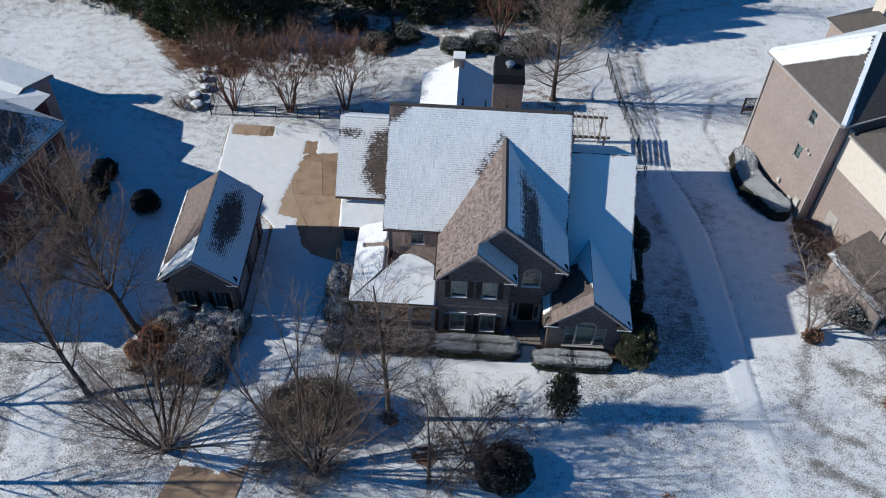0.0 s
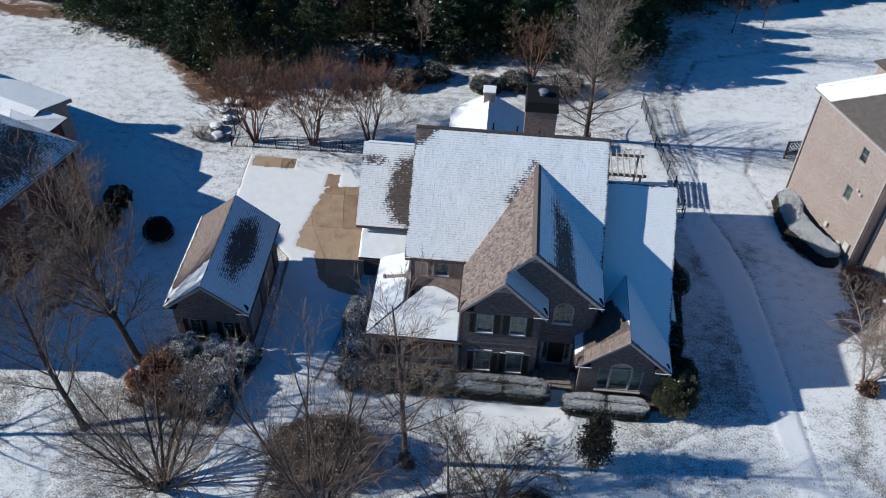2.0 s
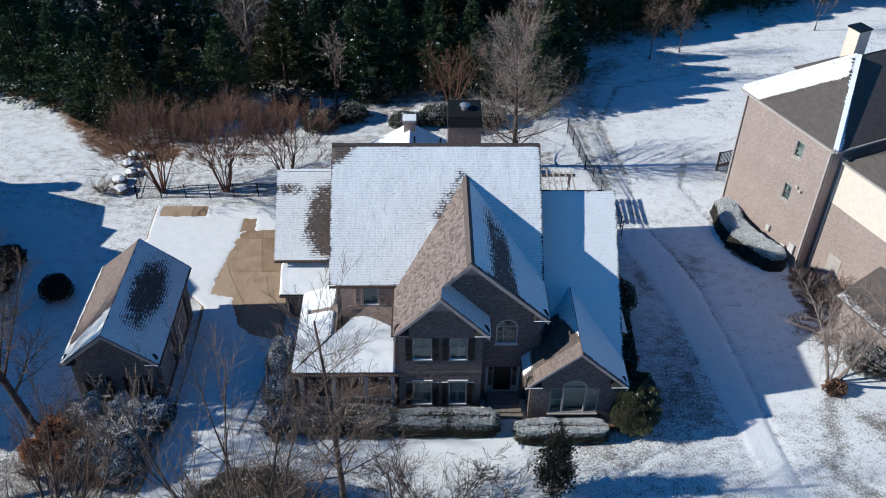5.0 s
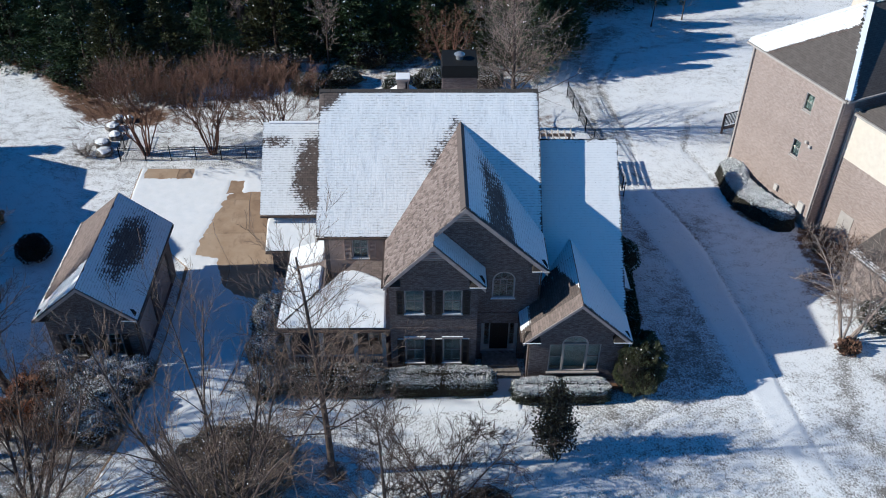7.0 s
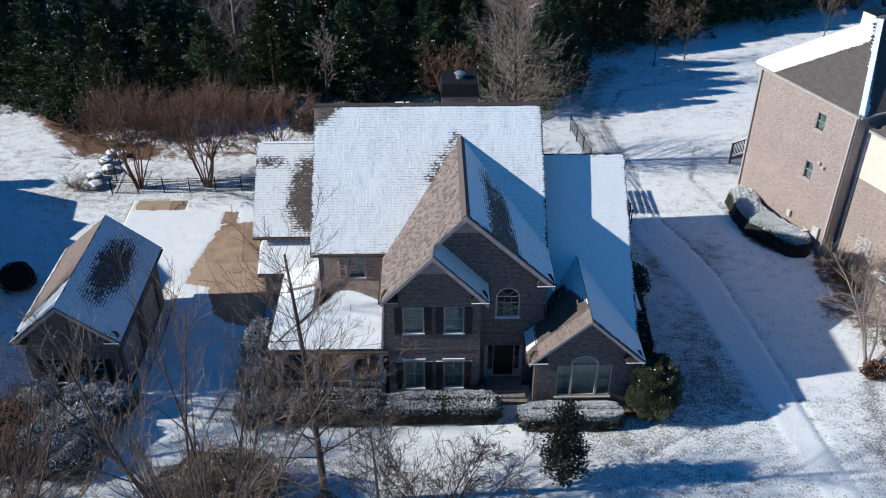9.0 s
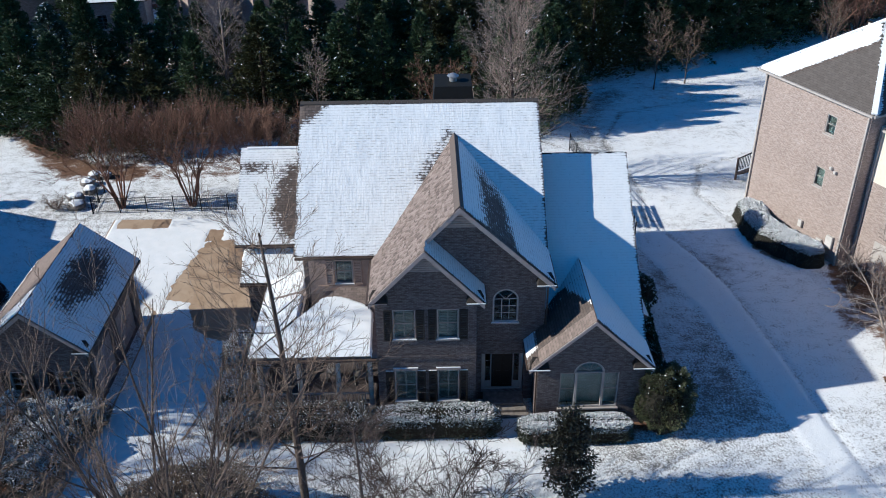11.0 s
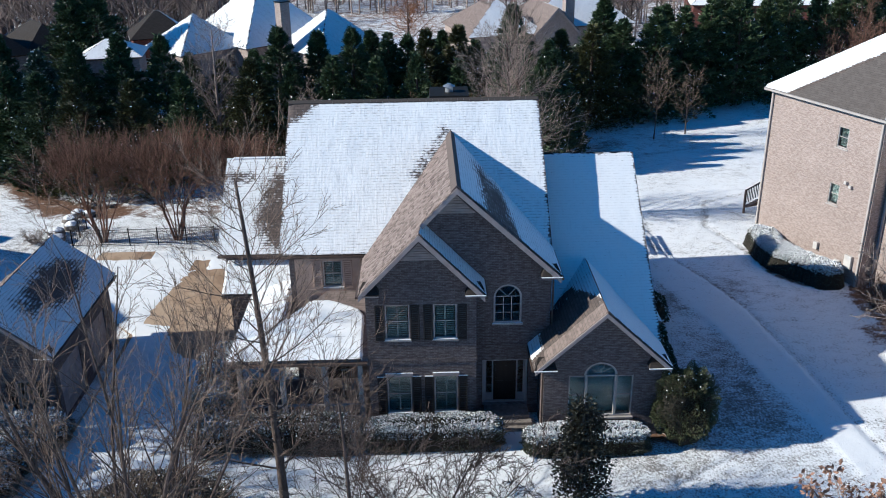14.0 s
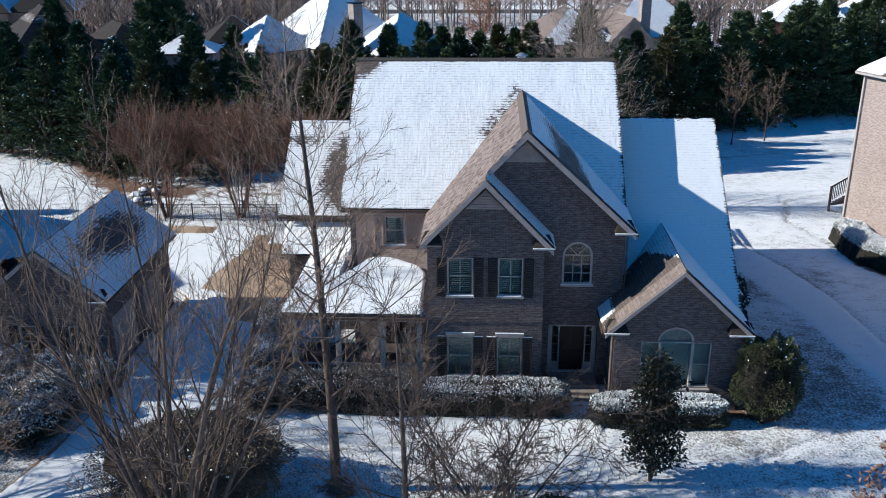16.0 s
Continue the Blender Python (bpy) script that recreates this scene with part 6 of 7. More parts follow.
def place_conifers():
    kinds = []
    for i in range(5):
        kinds.append(conifer("evergreen_tree", "tall dense dark green evergreen with snow on its sprays", 0, 200 + 8 * i, 10, (5.6, 5.0, 6.2, 5.2, 5.8)[i], 400 + i, (NEEDLE, NEEDLE, BLUE_NEEDLE, NEEDLE, OLIVE)[i], snow=(0.010, 0.014, 0.10, 0.008, 0.010)[i]))
    spots = []
    rnd = random.Random(5)
    left = [(-52, 45), (-48, 44.5), (-44.5, 44.5), (-41, 43), (-37.5, 43.6), (-34.2, 41.8), (-31, 41.0), (-27.6, 40.2), (-24.4, 41.2), (-21.2, 42), (-11.8, 43.6), (-8.6, 44.4), (-5.6, 43.5), (-2.6, 44.5), (0.6, 44.0), (3.4, 45.5)]
    right = [(13.0 + 3.3 * i, 50.0 + 1.6 * i + (i % 3) * 0.5) for i in range(13)]
    for x, y in left:
        spots.append((x, y, rnd.uniform(9.2, 10.2) + (0.3 if -9.5 < x < -5 else 0)))
    for x, y in right:
        spots.append((x, y, rnd.uniform(8.8, 10.4) + (1.8 if x > 27 else 0.4)))
    for x, y, h in ((-13.4, 38.8, 8.6), (-10.2, 38.6, 8.2), (-6.8, 38.2, 8.8), (-3.4, 38.8, 8.4), (-0.2, 38.6, 8.6), (3.2, 38.4, 8.2), (6.4, 37.2, 8.0), (8.8, 36.2, 7.8), (9.8, 38.3, 8.4), (10.8, 40.4, 8.8), (11.4, 42.6, 8.6), (11.2, 45.2, 8.8), (-28.4, 34.2, 8.6), (-25.0, 31.6, 8.6), (-21.0, 32.4, 8.4), (-18.0, 35.4, 8.2), (-32.0, 36.6, 9.0), (-36.0, 38.4, 9.0), (-40.5, 39.6, 9.0)):
        spots.append((x, y, h))
    spots += [(-4.2, 46.4, 9.2), (-1.0, 46.8, 8.8), (2.1, 47.0, 9.0), (5.0, 47.4, 8.2), (7.6, 46.6, 7.0), (-17.4, 46.5, 7.0), (-20.2, 46.8, 7.6), (-14.4, 46.2, 7.8)]
    for x, y in ((-46, 49), (-39, 48), (18, 56), (25, 59.5), (32, 63), (39, 66.5), (8.5, 49.5)):
        spots.append((x, y, rnd.uniform(9.5, 11.6)))
    spots += [(-35.4, 61, 12.0), (-33.2, 62, 12.4)]
    used = set()
    for i, (x, y, h) in enumerate(spots):
        k = 2 if (x, y) == (-31, 41.0) else (4 if (x, y) in ((3.4, 45.5),) else rnd.choice((0, 1, 3, 0, 1, 3, 4)))
        s = h / 10
        m = pose(x, y, float(ground_z(np.array(x), np.array(y))), 0, 0, rnd.uniform(0, 360))
        if k in used:
            ob = copy_thing(kinds[k], m)
        else:
            ob = kinds[k]
            ob.matrix_basis = m
            used.add(k)
        w = s * rnd.uniform(1.15, 1.42)
        ob.scale = (w, w, s)
    for k, ob in enumerate(kinds):
        if k not in used:
            ob.matrix_basis = pose(-55 - 4 * k, 46, 0)


place_conifers()


def place_bare_trees():
    # front lawn
    bare_tree("lawn_tree", "slender leafless tree with a straight dark trunk", -4.95, -6.65, 14.0, 0.19, 11, lean=(0.03, 0), kids=(50, 9, 6), spread=(0.95, 0.6, 0.5), shrink=(0.34, 0.48, 0.5), depth=3, start=0.2, bend=0.07, twig_r=0.008, up=0.06, fork=0.24, twig=DARK_TWIG)
    bare_tree("lawn_tree", "tall leafless tree with many upright stems", -8.9, -10.5, 12.3, 0.12, 12, stems=12, flare=0.46, kids=(10, 7, 5), depth=3, spread=(0.42, 0.5, 0.5), shrink=(0.46, 0.48, 0.48), start=0.2, twig_r=0.008, bend=0.06, up=0.05, fork=0.5, twig=DARK_TWIG)
    bare_tree("lawn_tree", "wide leafless multi-stemmed tree on the snowy lawn", -18.3, -9.7, 9.2, 0.115, 19, stems=12, flare=0.8, lean=(0.0, 0.1), kids=(11, 8, 5), depth=3, spread=(0.45, 0.5, 0.5), shrink=(0.5, 0.48, 0.5), start=0.14, twig_r=0.0085, bend=0.065, up=0.04, fork=0.5, twig=DARK_TWIG)
    bare_tree("lawn_tree", "leaning leafless tree beside the garage", -22.6, -1.0, 12.0, 0.24, 14, lean=(-0.3, 0.2), kids=(28, 12, 8, 4), depth=4, spread=(0.75, 0.65, 0.6), shrink=(0.64, 0.5, 0.48), up=0.06, start=0.2, twig_r=0.0095, bend=0.085, fork=0.5, twig=DARK_TWIG)
    bare_tree("lawn_tree", "leaning leafless tree with a bare forked trunk", -24.1, -6.3, 10.5, 0.2, 15, lean=(-0.5, 0.3), kids=(18, 11, 7, 4), depth=4, spread=(0.7, 0.6, 0.6), shrink=(0.6, 0.48, 0.48), up=0.06, start=0.18, twig_r=0.0095, bend=0.085, fork=0.34, twig=DARK_TWIG)
    bare_tree("small_tree", "slim leafless tree with long arching branches", -2.1, -10.8, 8.6, 0.12, 16, kids=(26, 9, 6), spread=(0.85, 0.6, 0.55), shrink=(0.52, 0.5, 0.5), start=0.12, twig_r=0.010, bend=0.09, up=0.03, twig=BARK, fork=0.28)
    bare_tree("small_tree", "low leafless spreading tree", 0.2, -8.8, 5.6, 0.06, 17, stems=10, flare=0.95, kids=(14, 9, 6), spread=0.7, shrink=0.48, start=0.12, twig_r=0.0115, bend=0.1, up=0.02, twig=BARK)
    # trees beyond the neighbouring drive, whose shadows cross the lawn
    for i, (x, y, h) in enumerate(((-37.5, -8.2, 13.0), (-34.0, -13.0, 12.0))):
        bare_tree("lawn_tree", "tall leafless tree beside the neighbouring drive", x, y, h, 0.2, 130 + i, kids=(24, 9, 6), depth=3, spread=0.8, shrink=0.42, start=0.25, twig_r=0.012)
    # round twiggy bushes before the evergreens
    for i, (x, y, h) in enumerate(((-31.8, 35.1, 1.2), (-30.3, 34.6, 1.4), (-29.3, 33.5, 1.5))):
        bare_tree("leafless_shrub", "round grey leafless bush below the evergreens", x, y, h, 0.03, 160 + i, stems=20, flare=0.8, kids=(7, 5, 3), spread=0.8, shrink=0.5, start=0.1, twig_r=0.009, bend=0.12, twig=SHRUB_TWIG, group="round bushes below the evergreens")
    bare_tree("leafless_shrub", "low pale leafless shrub beside the boulders", -25.3, 22.0, 1.3, 0.02, 150, stems=13, flare=1.1, kids=(8, 5), depth=2, spread=0.8, shrink=0.5, start=0.1, twig_r=0.011, bend=0.12, twig=SHRUB_TWIG)
    # twiggy shrubs by the street
    for i, (x, y, h) in enumerate(((-10.9, -9.8, 1.9), (-8.0, -10.4, 1.8), (-11.9, -8.6, 2.0), (-12.0, -10.8, 1.8), (-9.6, -11.8, 1.9))):
        bare_tree("leafless_shrub", "dense brown leafless shrub on the lawn", x, y, h, 0.028, 30 + i, stems=17, flare=0.95, kids=(8, 5, 3), spread=0.75, shrink=0.5, start=0.08, twig_r=0.009, bend=0.12, up=-0.01, bark=STEM_BARK, twig=SHRUB_TWIG, group="shrubs by the street")
    # crape myrtles behind the iron fence
    for i, (x, y, h) in enumerate(((-20.8, 22.1, 7.6), (-16.0, 22.2, 7.8), (-11.4, 23.0, 7.0))):
        forked_tree("crape_myrtle", "leafless crape myrtle with a dome of red-brown twigs", x, y, h, 50 + i, group="crape myrtles behind the fence")
    # behind the house
    bare_tree("back_tree", "tall rounded leafless tree with pale fine twigs", 6.2, 25.6, 12.2, 0.22, 60, kids=(54, 13, 8), spread=(0.95, 0.65, 0.6), shrink=(0.40, 0.5, 0.5), start=0.12, bark=BARK, twig=TWIG, up=0.06, twig_r=0.008, fork=0.3)
    bare_tree("back_tree", "tall leafless tree among the evergreens", 8.2, 40.5, 12.5, 0.2, 61, kids=(36, 10, 7), spread=0.6, shrink=0.4, start=0.15, twig=PALE_TWIG, up=0.06, twig_r=0.010)
    bare_tree("back_tree", "pale leafless tree among the evergreens", -16.8, 40.5, 10.5, 0.18, 62, kids=(34, 10, 7), spread=0.8, shrink=0.48, start=0.12, bark=PALE_BARK, twig=PALE_TWIG, up=0.06, twig_r=0.010)
    bare_tree("back_tree", "red-brown leafless tree in the back bed", 1.6, 34.2, 6.0, 0.09, 63, stems=6, flare=0.4, kids=(10, 7, 5), spread=0.6, shrink=0.45, twig=RED_TWIG, bark=RED_BARK, twig_r=0.010)
    bare_tree("back_tree", "grey leafless tree in the shaded bed", -8.6, 35.4, 6.2, 0.1, 64, kids=(18, 7, 5), spread=0.7, shrink=0.45, twig_r=0.014)
    bare_tree("back_tree", "rusty-twigged tree beyond the evergreens", -1.5, 84, 9.5, 0.2, 66, kids=(30, 10, 7), spread=0.85, shrink=0.5, start=0.2, twig=RUSTY_TWIG, twig_r=0.02, z=-1.0)
    for i, (x, y, h) in enumerate(((43.6, 60.4, 6.5), (46.8, 62.1, 8.0), (50.4, 62.8, 7.5))):
        bare_tree("back_tree", "brown leafless many-stemmed tree behind the tan house", x, y, h, 0.1, 170 + i, stems=7, flare=0.45, kids=(11, 7, 5), spread=0.5, shrink=0.5, start=0.15, z=float(ground_z(np.array(x), np.array(y))), bark=RED_BARK, twig=RED_TWIG, twig_r=0.014, group="brown trees behind the tan house")
    for i, (x, y, h) in enumerate(((21.2, 46.0, 6.4), (24.5, 47.6, 5.2), (40, 53, 6))):
        bare_tree("sapling", "young leafless tree in front of the evergreens", x, y, h, 0.06, 70 + i, kids=(16, 6, 4), spread=0.7, shrink=0.55, start=0.2, z=float(ground_z(np.array(x), np.array(y))), twig=DARK_TWIG, twig_r=0.011)
    # right-hand lot
    bare_tree("birch_tree", "pale-barked leafless tree beside the neighbouring house", 23.4, 2.2, 7.6, 0.1, 80, stems=5, flare=0.6, kids=(15, 8, 5), spread=0.75, shrink=0.46, bark=PALE_BARK, twig=PALE_TWIG, twig_r=0.01)
    bare_tree("birch_tree", "pale-barked leafless tree on the snowy verge", 27.8, -2.2, 7.0, 0.1, 81, stems=5, flare=0.6, kids=(15, 8, 5), spread=0.75, shrink=0.46, bark=PALE_BARK, twig=PALE_TWIG, twig_r=0.01)
    for i, (x, y, h) in enumerate(((25.6, 8.6, 2.6), (26.9, 7.2, 2.4), (27.8, 10.2, 2.4), (29, 6.2, 2.2), (24.6, 10.4, 2.0))):
        bare_tree("leafless_shrub", "brown leafless shrub by the neighbouring wall", x, y, h, 0.035, 85 + i, stems=12, flare=0.6, kids=(8, 6), depth=2, spread=0.7, shrink=0.5, start=0.12, twig_r=0.012, twig=RED_TWIG, group="shrubs by the neighbouring wall")
    for i, (x, y, h) in enumerate(((-19.4, -2.8, 2.0), (-20.6, -1.4, 2.4), (-19.8, -4.6, 2.1), (-18.2, -4.9, 2.0), (-21.4, -4.4, 1.9))):
        bare_tree("leafless_shrub", "rusty brown leafless shrub beside the garage", x, y, h, 0.035, 95 + i, stems=14, flare=0.42, kids=(9, 6), depth=2, spread=0.7, shrink=0.42, start=0.1, twig_r=0.012, twig=RUSTY_TWIG, group="shrubs beside the garage")


place_bare_trees()


def far_woods():
    """Bare woodland on the far side of the road, one mass."""
    rnd = random.Random(77)
    tb = Tubes()
    for _ in range(3300):
        y = 92 + 250 * rnd.random() ** 2.0
        x = rnd.uniform(-0.62, 0.62) * (y + 40)
        if 146 < y < 166 or (abs(x) < 20 and y < 120) or (abs(x + 1) < 24 and 175 < y < 205) or (-82 < x < -58 and 92 < y < 116) or (30 < x < 58 and y < 104):
            continue
        h = rnd.uniform(6, 13)
        p = Vector((x, y, -0.7))
        tb.add([p, p + Vector((rnd.gauss(0, 0.3), rnd.gauss(0, 0.3), h))], [0.16, 0.03], 3)
        for k in range(13):
            s = rnd.uniform(0.25, 0.95)
            q = p + Vector((0, 0, h * s))
            a, l = rnd.random() * 6.28, h * 0.32 * (1.15 - s) + 0.6
            tb.add([q, q + Vector((math.cos(a) * l, math.sin(a) * l, l * rnd.uniform(0.5, 1.3)))], [0.075, 0.035], 3)
    ob = tb.make("far_woods", PALE_TWIG, None)
    tagged(ob, "distant grey-brown leafless woodland beyond the road", "woods", kind="stuff")


far_woods()


def leafy_oak(x, y, height, seed):
    """A young oak that keeps clusters of dead brown leaves at its twig ends."""
    rnd = random.Random(seed)
    ob = thing("oak_tree", "young oak keeping clusters of dead brown leaves", "tree", Matrix.Translation((x, y, 0)))
    tb, fine = Tubes(), Tubes()
    tb.add([Vector((0, 0, -0.1)), Vector((0.05, 0, height * 0.4)), Vector((0, 0.1, height * 0.8))], [0.17, 0.12, 0.05], 8)
    P, D = [], []
    for i in range(46):
        a, s = i * 2.4, rnd.uniform(0.3, 0.8)
        r = (3.4 * (1.05 - s) + 1.0) * rnd.uniform(0.7, 1.1)
        p = Vector((0, 0.05, height * s))
        q = p + Vector((math.cos(a) * r, math.sin(a) * r, r * rnd.uniform(0.5, 1.0)))
        q.z = min(q.z, height)
        tb.add([p, p.lerp(q, 0.5) + Vector((0, 0, -0.12)), q], [0.045, 0.03, 0.012], 4)
        for k in range(5):
            e = p.lerp(q, rnd.uniform(0.55, 1.0)) + Vector((rnd.gauss(0, 0.3), rnd.gauss(0, 0.3), rnd.uniform(0.1, 0.5)))
            fine.add([p.lerp(q, 0.6), e], [0.015, 0.008], 3)
            for _ in range(26):
                g = Vector((rnd.gauss(0, 0.09), rnd.gauss(0, 0.09), rnd.gauss(0, 0.11)))
                P.append(e + g)
                D.append(g.normalized() + Vector((0, 0, -0.3)))
    tb.make("trunk", BARK, ob)
    fine.make("crown", TWIG, ob)
    v, f = leaf_cloud(np.array(P), np.array(D), 0.13, seed, droop=0.2, slim=0.6)
    raw("leaves", v, f, BROWN_LEAF, ob, "dead brown leaves")


leafy_oak(10.3, -17.4, 9.5, 8)


# ---- hedges and evergreen shrubs ----
def leafy_column(name, label, x, y, height, r, seed, leaf):
    """A narrow evergreen tree: a trunk with side limbs, each ending in a loose clump of leaves."""
    rnd = random.Random(seed)
    ob = thing(name, label, "tree", Matrix.Translation((x, y, 0)))
    tb = Tubes()
    tb.add([Vector((0, 0, -0.1)), Vector((0.04, 0, height * 0.5)), Vector((0, 0, height * 0.97))], [0.08, 0.055, 0.015], 7)
    P, D = [], []
    for i in range(46):
        s = 0.1 + 0.88 * (i + rnd.random()) / 46
        a, l = i * 2.4 + rnd.uniform(-0.5, 0.5), r * (1.15 - s * 0.85) * rnd.uniform(0.55, 1.25)
        p = Vector((0, 0, height * s * 0.93))
        q = p + Vector((math.cos(a) * l, math.sin(a) * l, l * 0.35))
        tb.add([p, q], [0.022, 0.008], 4)
        for _ in range(150):
            g = Vector((rnd.gauss(0, 0.17), rnd.gauss(0, 0.17), rnd.gauss(0, 0.13)))
            P.append(p.lerp(q, rnd.uniform(0.35, 1.05)) + g)
            D.append(g.normalized() + Vector((math.cos(a), math.sin(a), 0.2)) * 0.5)
    tb.make("trunk", BARK, ob)
    v, f = leaf_cloud(np.array(P), np.array(D), 0.15, seed, droop=0.1, slim=0.5)
    raw("leaves", v, f, leaf, ob)


def curved_hedge(label, line, half, height, seed):
    """A clipped hedge that follows a bent line, with rounded ends and shoulders, snow lying on its top."""
    ob = thing("hedge", label, "hedge", Matrix.Translation((line[0][0], line[0][1], 0)))
    pts = np.array(line) - np.array(line[0])
    lo, hi = pts.min(0) - half - 0.3, pts.max(0) + half + 0.3
    X, Y = np.meshgrid(np.arange(lo[0], hi[0], 0.12), np.arange(lo[1], hi[1], 0.12))

    def top(x, y):
        d = near_line(x, y, [tuple(q) for q in pts]) + 0.16 * field(x, y, 0.9, seed)
        return height * np.clip(1 - np.clip(d / half, 0, 1) ** 4, 0, 1) ** 0.5 + 0.12 * field(x, y, 1.3, seed + 2), d

    Z, d = top(X, Y)
    w = X.shape[1]
    faces = [(j * w + i, j * w + i + 1, (j + 1) * w + i + 1, (j + 1) * w + i) for j in range(X.shape[0] - 1) for i in range(w - 1) if d[j:j + 2, i:i + 2].min() < half]
    # solid filling under the leaves, its dark colour paints the inner shade
    raw("core", np.stack([X.ravel(), Y.ravel(), np.maximum(Z - 0.12, 0).ravel()], 1), faces, CORE, ob, "solid core coloured dark for the shade inside")
    rs = np.random.RandomState(seed)
    n = 60000
    x, y = rs.uniform(lo[0], hi[0], n), rs.uniform(lo[1], hi[1], n)
    z, e = top(x, y)
    keep = e < half * 1.02
    x, y, z, e = x[keep], y[keep], z[keep], e[keep]
    rim = e > half * 0.86
    z = np.where(rim, z * rs.uniform(0.05, 1, len(z)), z - np.abs(rs.normal(0, 0.06, len(z))))
    P = np.stack([x, y, np.maximum(z, 0.03)], 1)
    N = np.tile((0.0, 0.0, 1.0), (len(P), 1))
    v, f = leaf_cloud(P, N, 0.07, seed, slim=0.55)
    raw("leaves", v, f, BOX_LEAF, ob)
    pick = (~rim) & (rs.rand(len(P)) < 0.95)
    v, f = leaf_cloud(P[pick] + np.array((0, 0, 0.035)), N[pick] * 0.3, 0.07, seed + 1, slim=0.9, jitter=0.6)
    raw("snow_on_leaves", v, f, SNOW, ob, "snow caught on the leaves")


def place_shrubs():
    leafy("hedge", "clipped evergreen hedge dusted with snow under the front windows", "hedge", 0.45, -1.15, 2.95, 0.72, 1.15, 20000, 0.065, 1, snow=0.62, box_like=0.42, lump=0.1, lumps=4)
    leafy("hedge", "clipped evergreen hedge with bright snow on top", "hedge", 6.75, -1.75, 2.6, 0.6, 1.0, 18000, 0.065, 2, snow=1.0, box_like=0.42, lump=0.1, lumps=4)
    leafy("hedge", "loose grey hedge in front of the porch", "hedge", -5.3, -1.1, 2.9, 0.8, 1.35, 19000, 0.065, 3, FROST_LEAF, snow=0.14, box_like=0.3, lump=0.22, lumps=4)
    leafy("evergreen_bush", "large glossy evergreen bush at the house corner", "bush", 10.95, -1.2, 1.25, 1.05, 3.3, 17000, 0.08, 4, CORNER_LEAF, 0.015, lump=0.3, lumps=3.4, slim=0.5)
    leafy("evergreen_bush", "clipped round evergreen bush beside the house", "bush", 11.5, 1.2, 1.05, 1.1, 1.6, 3500, 0.11, 5, LEAF, 0.05)
    for i, (x, y, r, h) in enumerate(((11.2, 3.2, 0.6, 1.5), (11.25, 4.4, 0.65, 1.5), (11.3, 5.8, 0.7, 1.6), (11.3, 7.2, 0.8, 1.6), (11.7, 9.2, 1.2, 1.7), (11.3, 10.8, 0.9, 1.4))):
        leafy("evergreen_bush", "dark evergreen bush along the shaded side wall", "bush", x, y, r, r * 1.1, h, 2200, 0.11, 60 + i, LEAF, 0.12)
    leafy("evergreen_bush", "large snow-dusted evergreen bush beside the driveway", "bush", -18.3, -3.4, 1.7, 1.5, 1.7, 9000, 0.085, 27, DUSK_LEAF, snow=0.5, lump=0.45)
    leafy_column("holly", "small dark holly tree standing on the lawn", 5.85, -5.6, 5.0, 1.0, 6, plain("holly_leaf", (0.036, 0.034, 0.02), 0.42, vary=0.5, scale=7))
    leafy("round_bush", "big dark clipped ball of evergreen leaves", "bush", 2.35, -10.0, 1.75, 1.65, 1.75, 16000, 0.07, 7, plain("dark_red_green_leaf", (0.034, 0.03, 0.016), 0.7, vary=0.4, scale=9), 0.04)
    leafy("round_bush", "dark clipped round bush on the shaded lawn", "bush", -24.9, 10.2, 1.05, 1.0, 1.5, 3500, 0.09, 8, plain("dark_wine_leaf", (0.028, 0.018, 0.016), 0.7, vary=0.4, scale=9), 0.0)
    leafy("round_bush", "dense brown rounded bush among the leafless shrubs", "bush", -9.6, -6.9, 3.1, 2.1, 2.7, 24000, 0.075, 11, plain("brown_bush_leaf", (0.175, 0.143, 0.096), 0.7, vary=0.5, scale=9), 0.05, lump=0.3, core=plain("brown_inner_wood", (0.09, 0.07, 0.05), 0.95, vary=0.4, scale=12))
    curved_hedge("clipped snowy hedge curving along the neighbouring wall", [(21.5, 19.0), (21.35, 17.3), (21.6, 16.0), (22.3, 14.7), (23.2, 13.6)], 1.0, 1.3, 9)
    for i, (x, y, rx, ry, h, s) in enumerate(((-19.6, -0.5, 1.2, 1.0, 1.7, 0.9), (-17.6, -0.5, 1.3, 1.0, 1.6, 0.9), (-15.9, -0.6, 1.0, 0.9, 1.5, 0.8), (-16.9, -2.4, 1.3, 1.3, 1.6, 0.7), (-17.1, -4.0, 1.2, 1.3, 1.5, 0.7), (-18.2, -2.0, 1.2, 1.2, 1.5, 0.6))):
        leafy("evergreen_bush", "snow-dusted evergreen bush in front of the garage", "bush", x, y, rx, ry, h, 9000, 0.085, 20 + i, DUSK_LEAF, snow=s * 0.95, lump=0.45)
    for i, (x, y, rx, ry, h, s) in enumerate(((-9.2, 2.9, 0.95, 1.5, 2.4, 0.7), (-9.0, 0.8, 0.95, 1.1, 1.9, 0.5), (-8.8, -1.2, 1.0, 1.0, 1.4, 0.3))):
        leafy("evergreen_bush", "loose snow-dusted bush between driveway and porch", "bush", x, y, rx, ry, h, 6500, 0.09, 30 + i, DUSK_LEAF, snow=s * 1.3, lump=0.35)
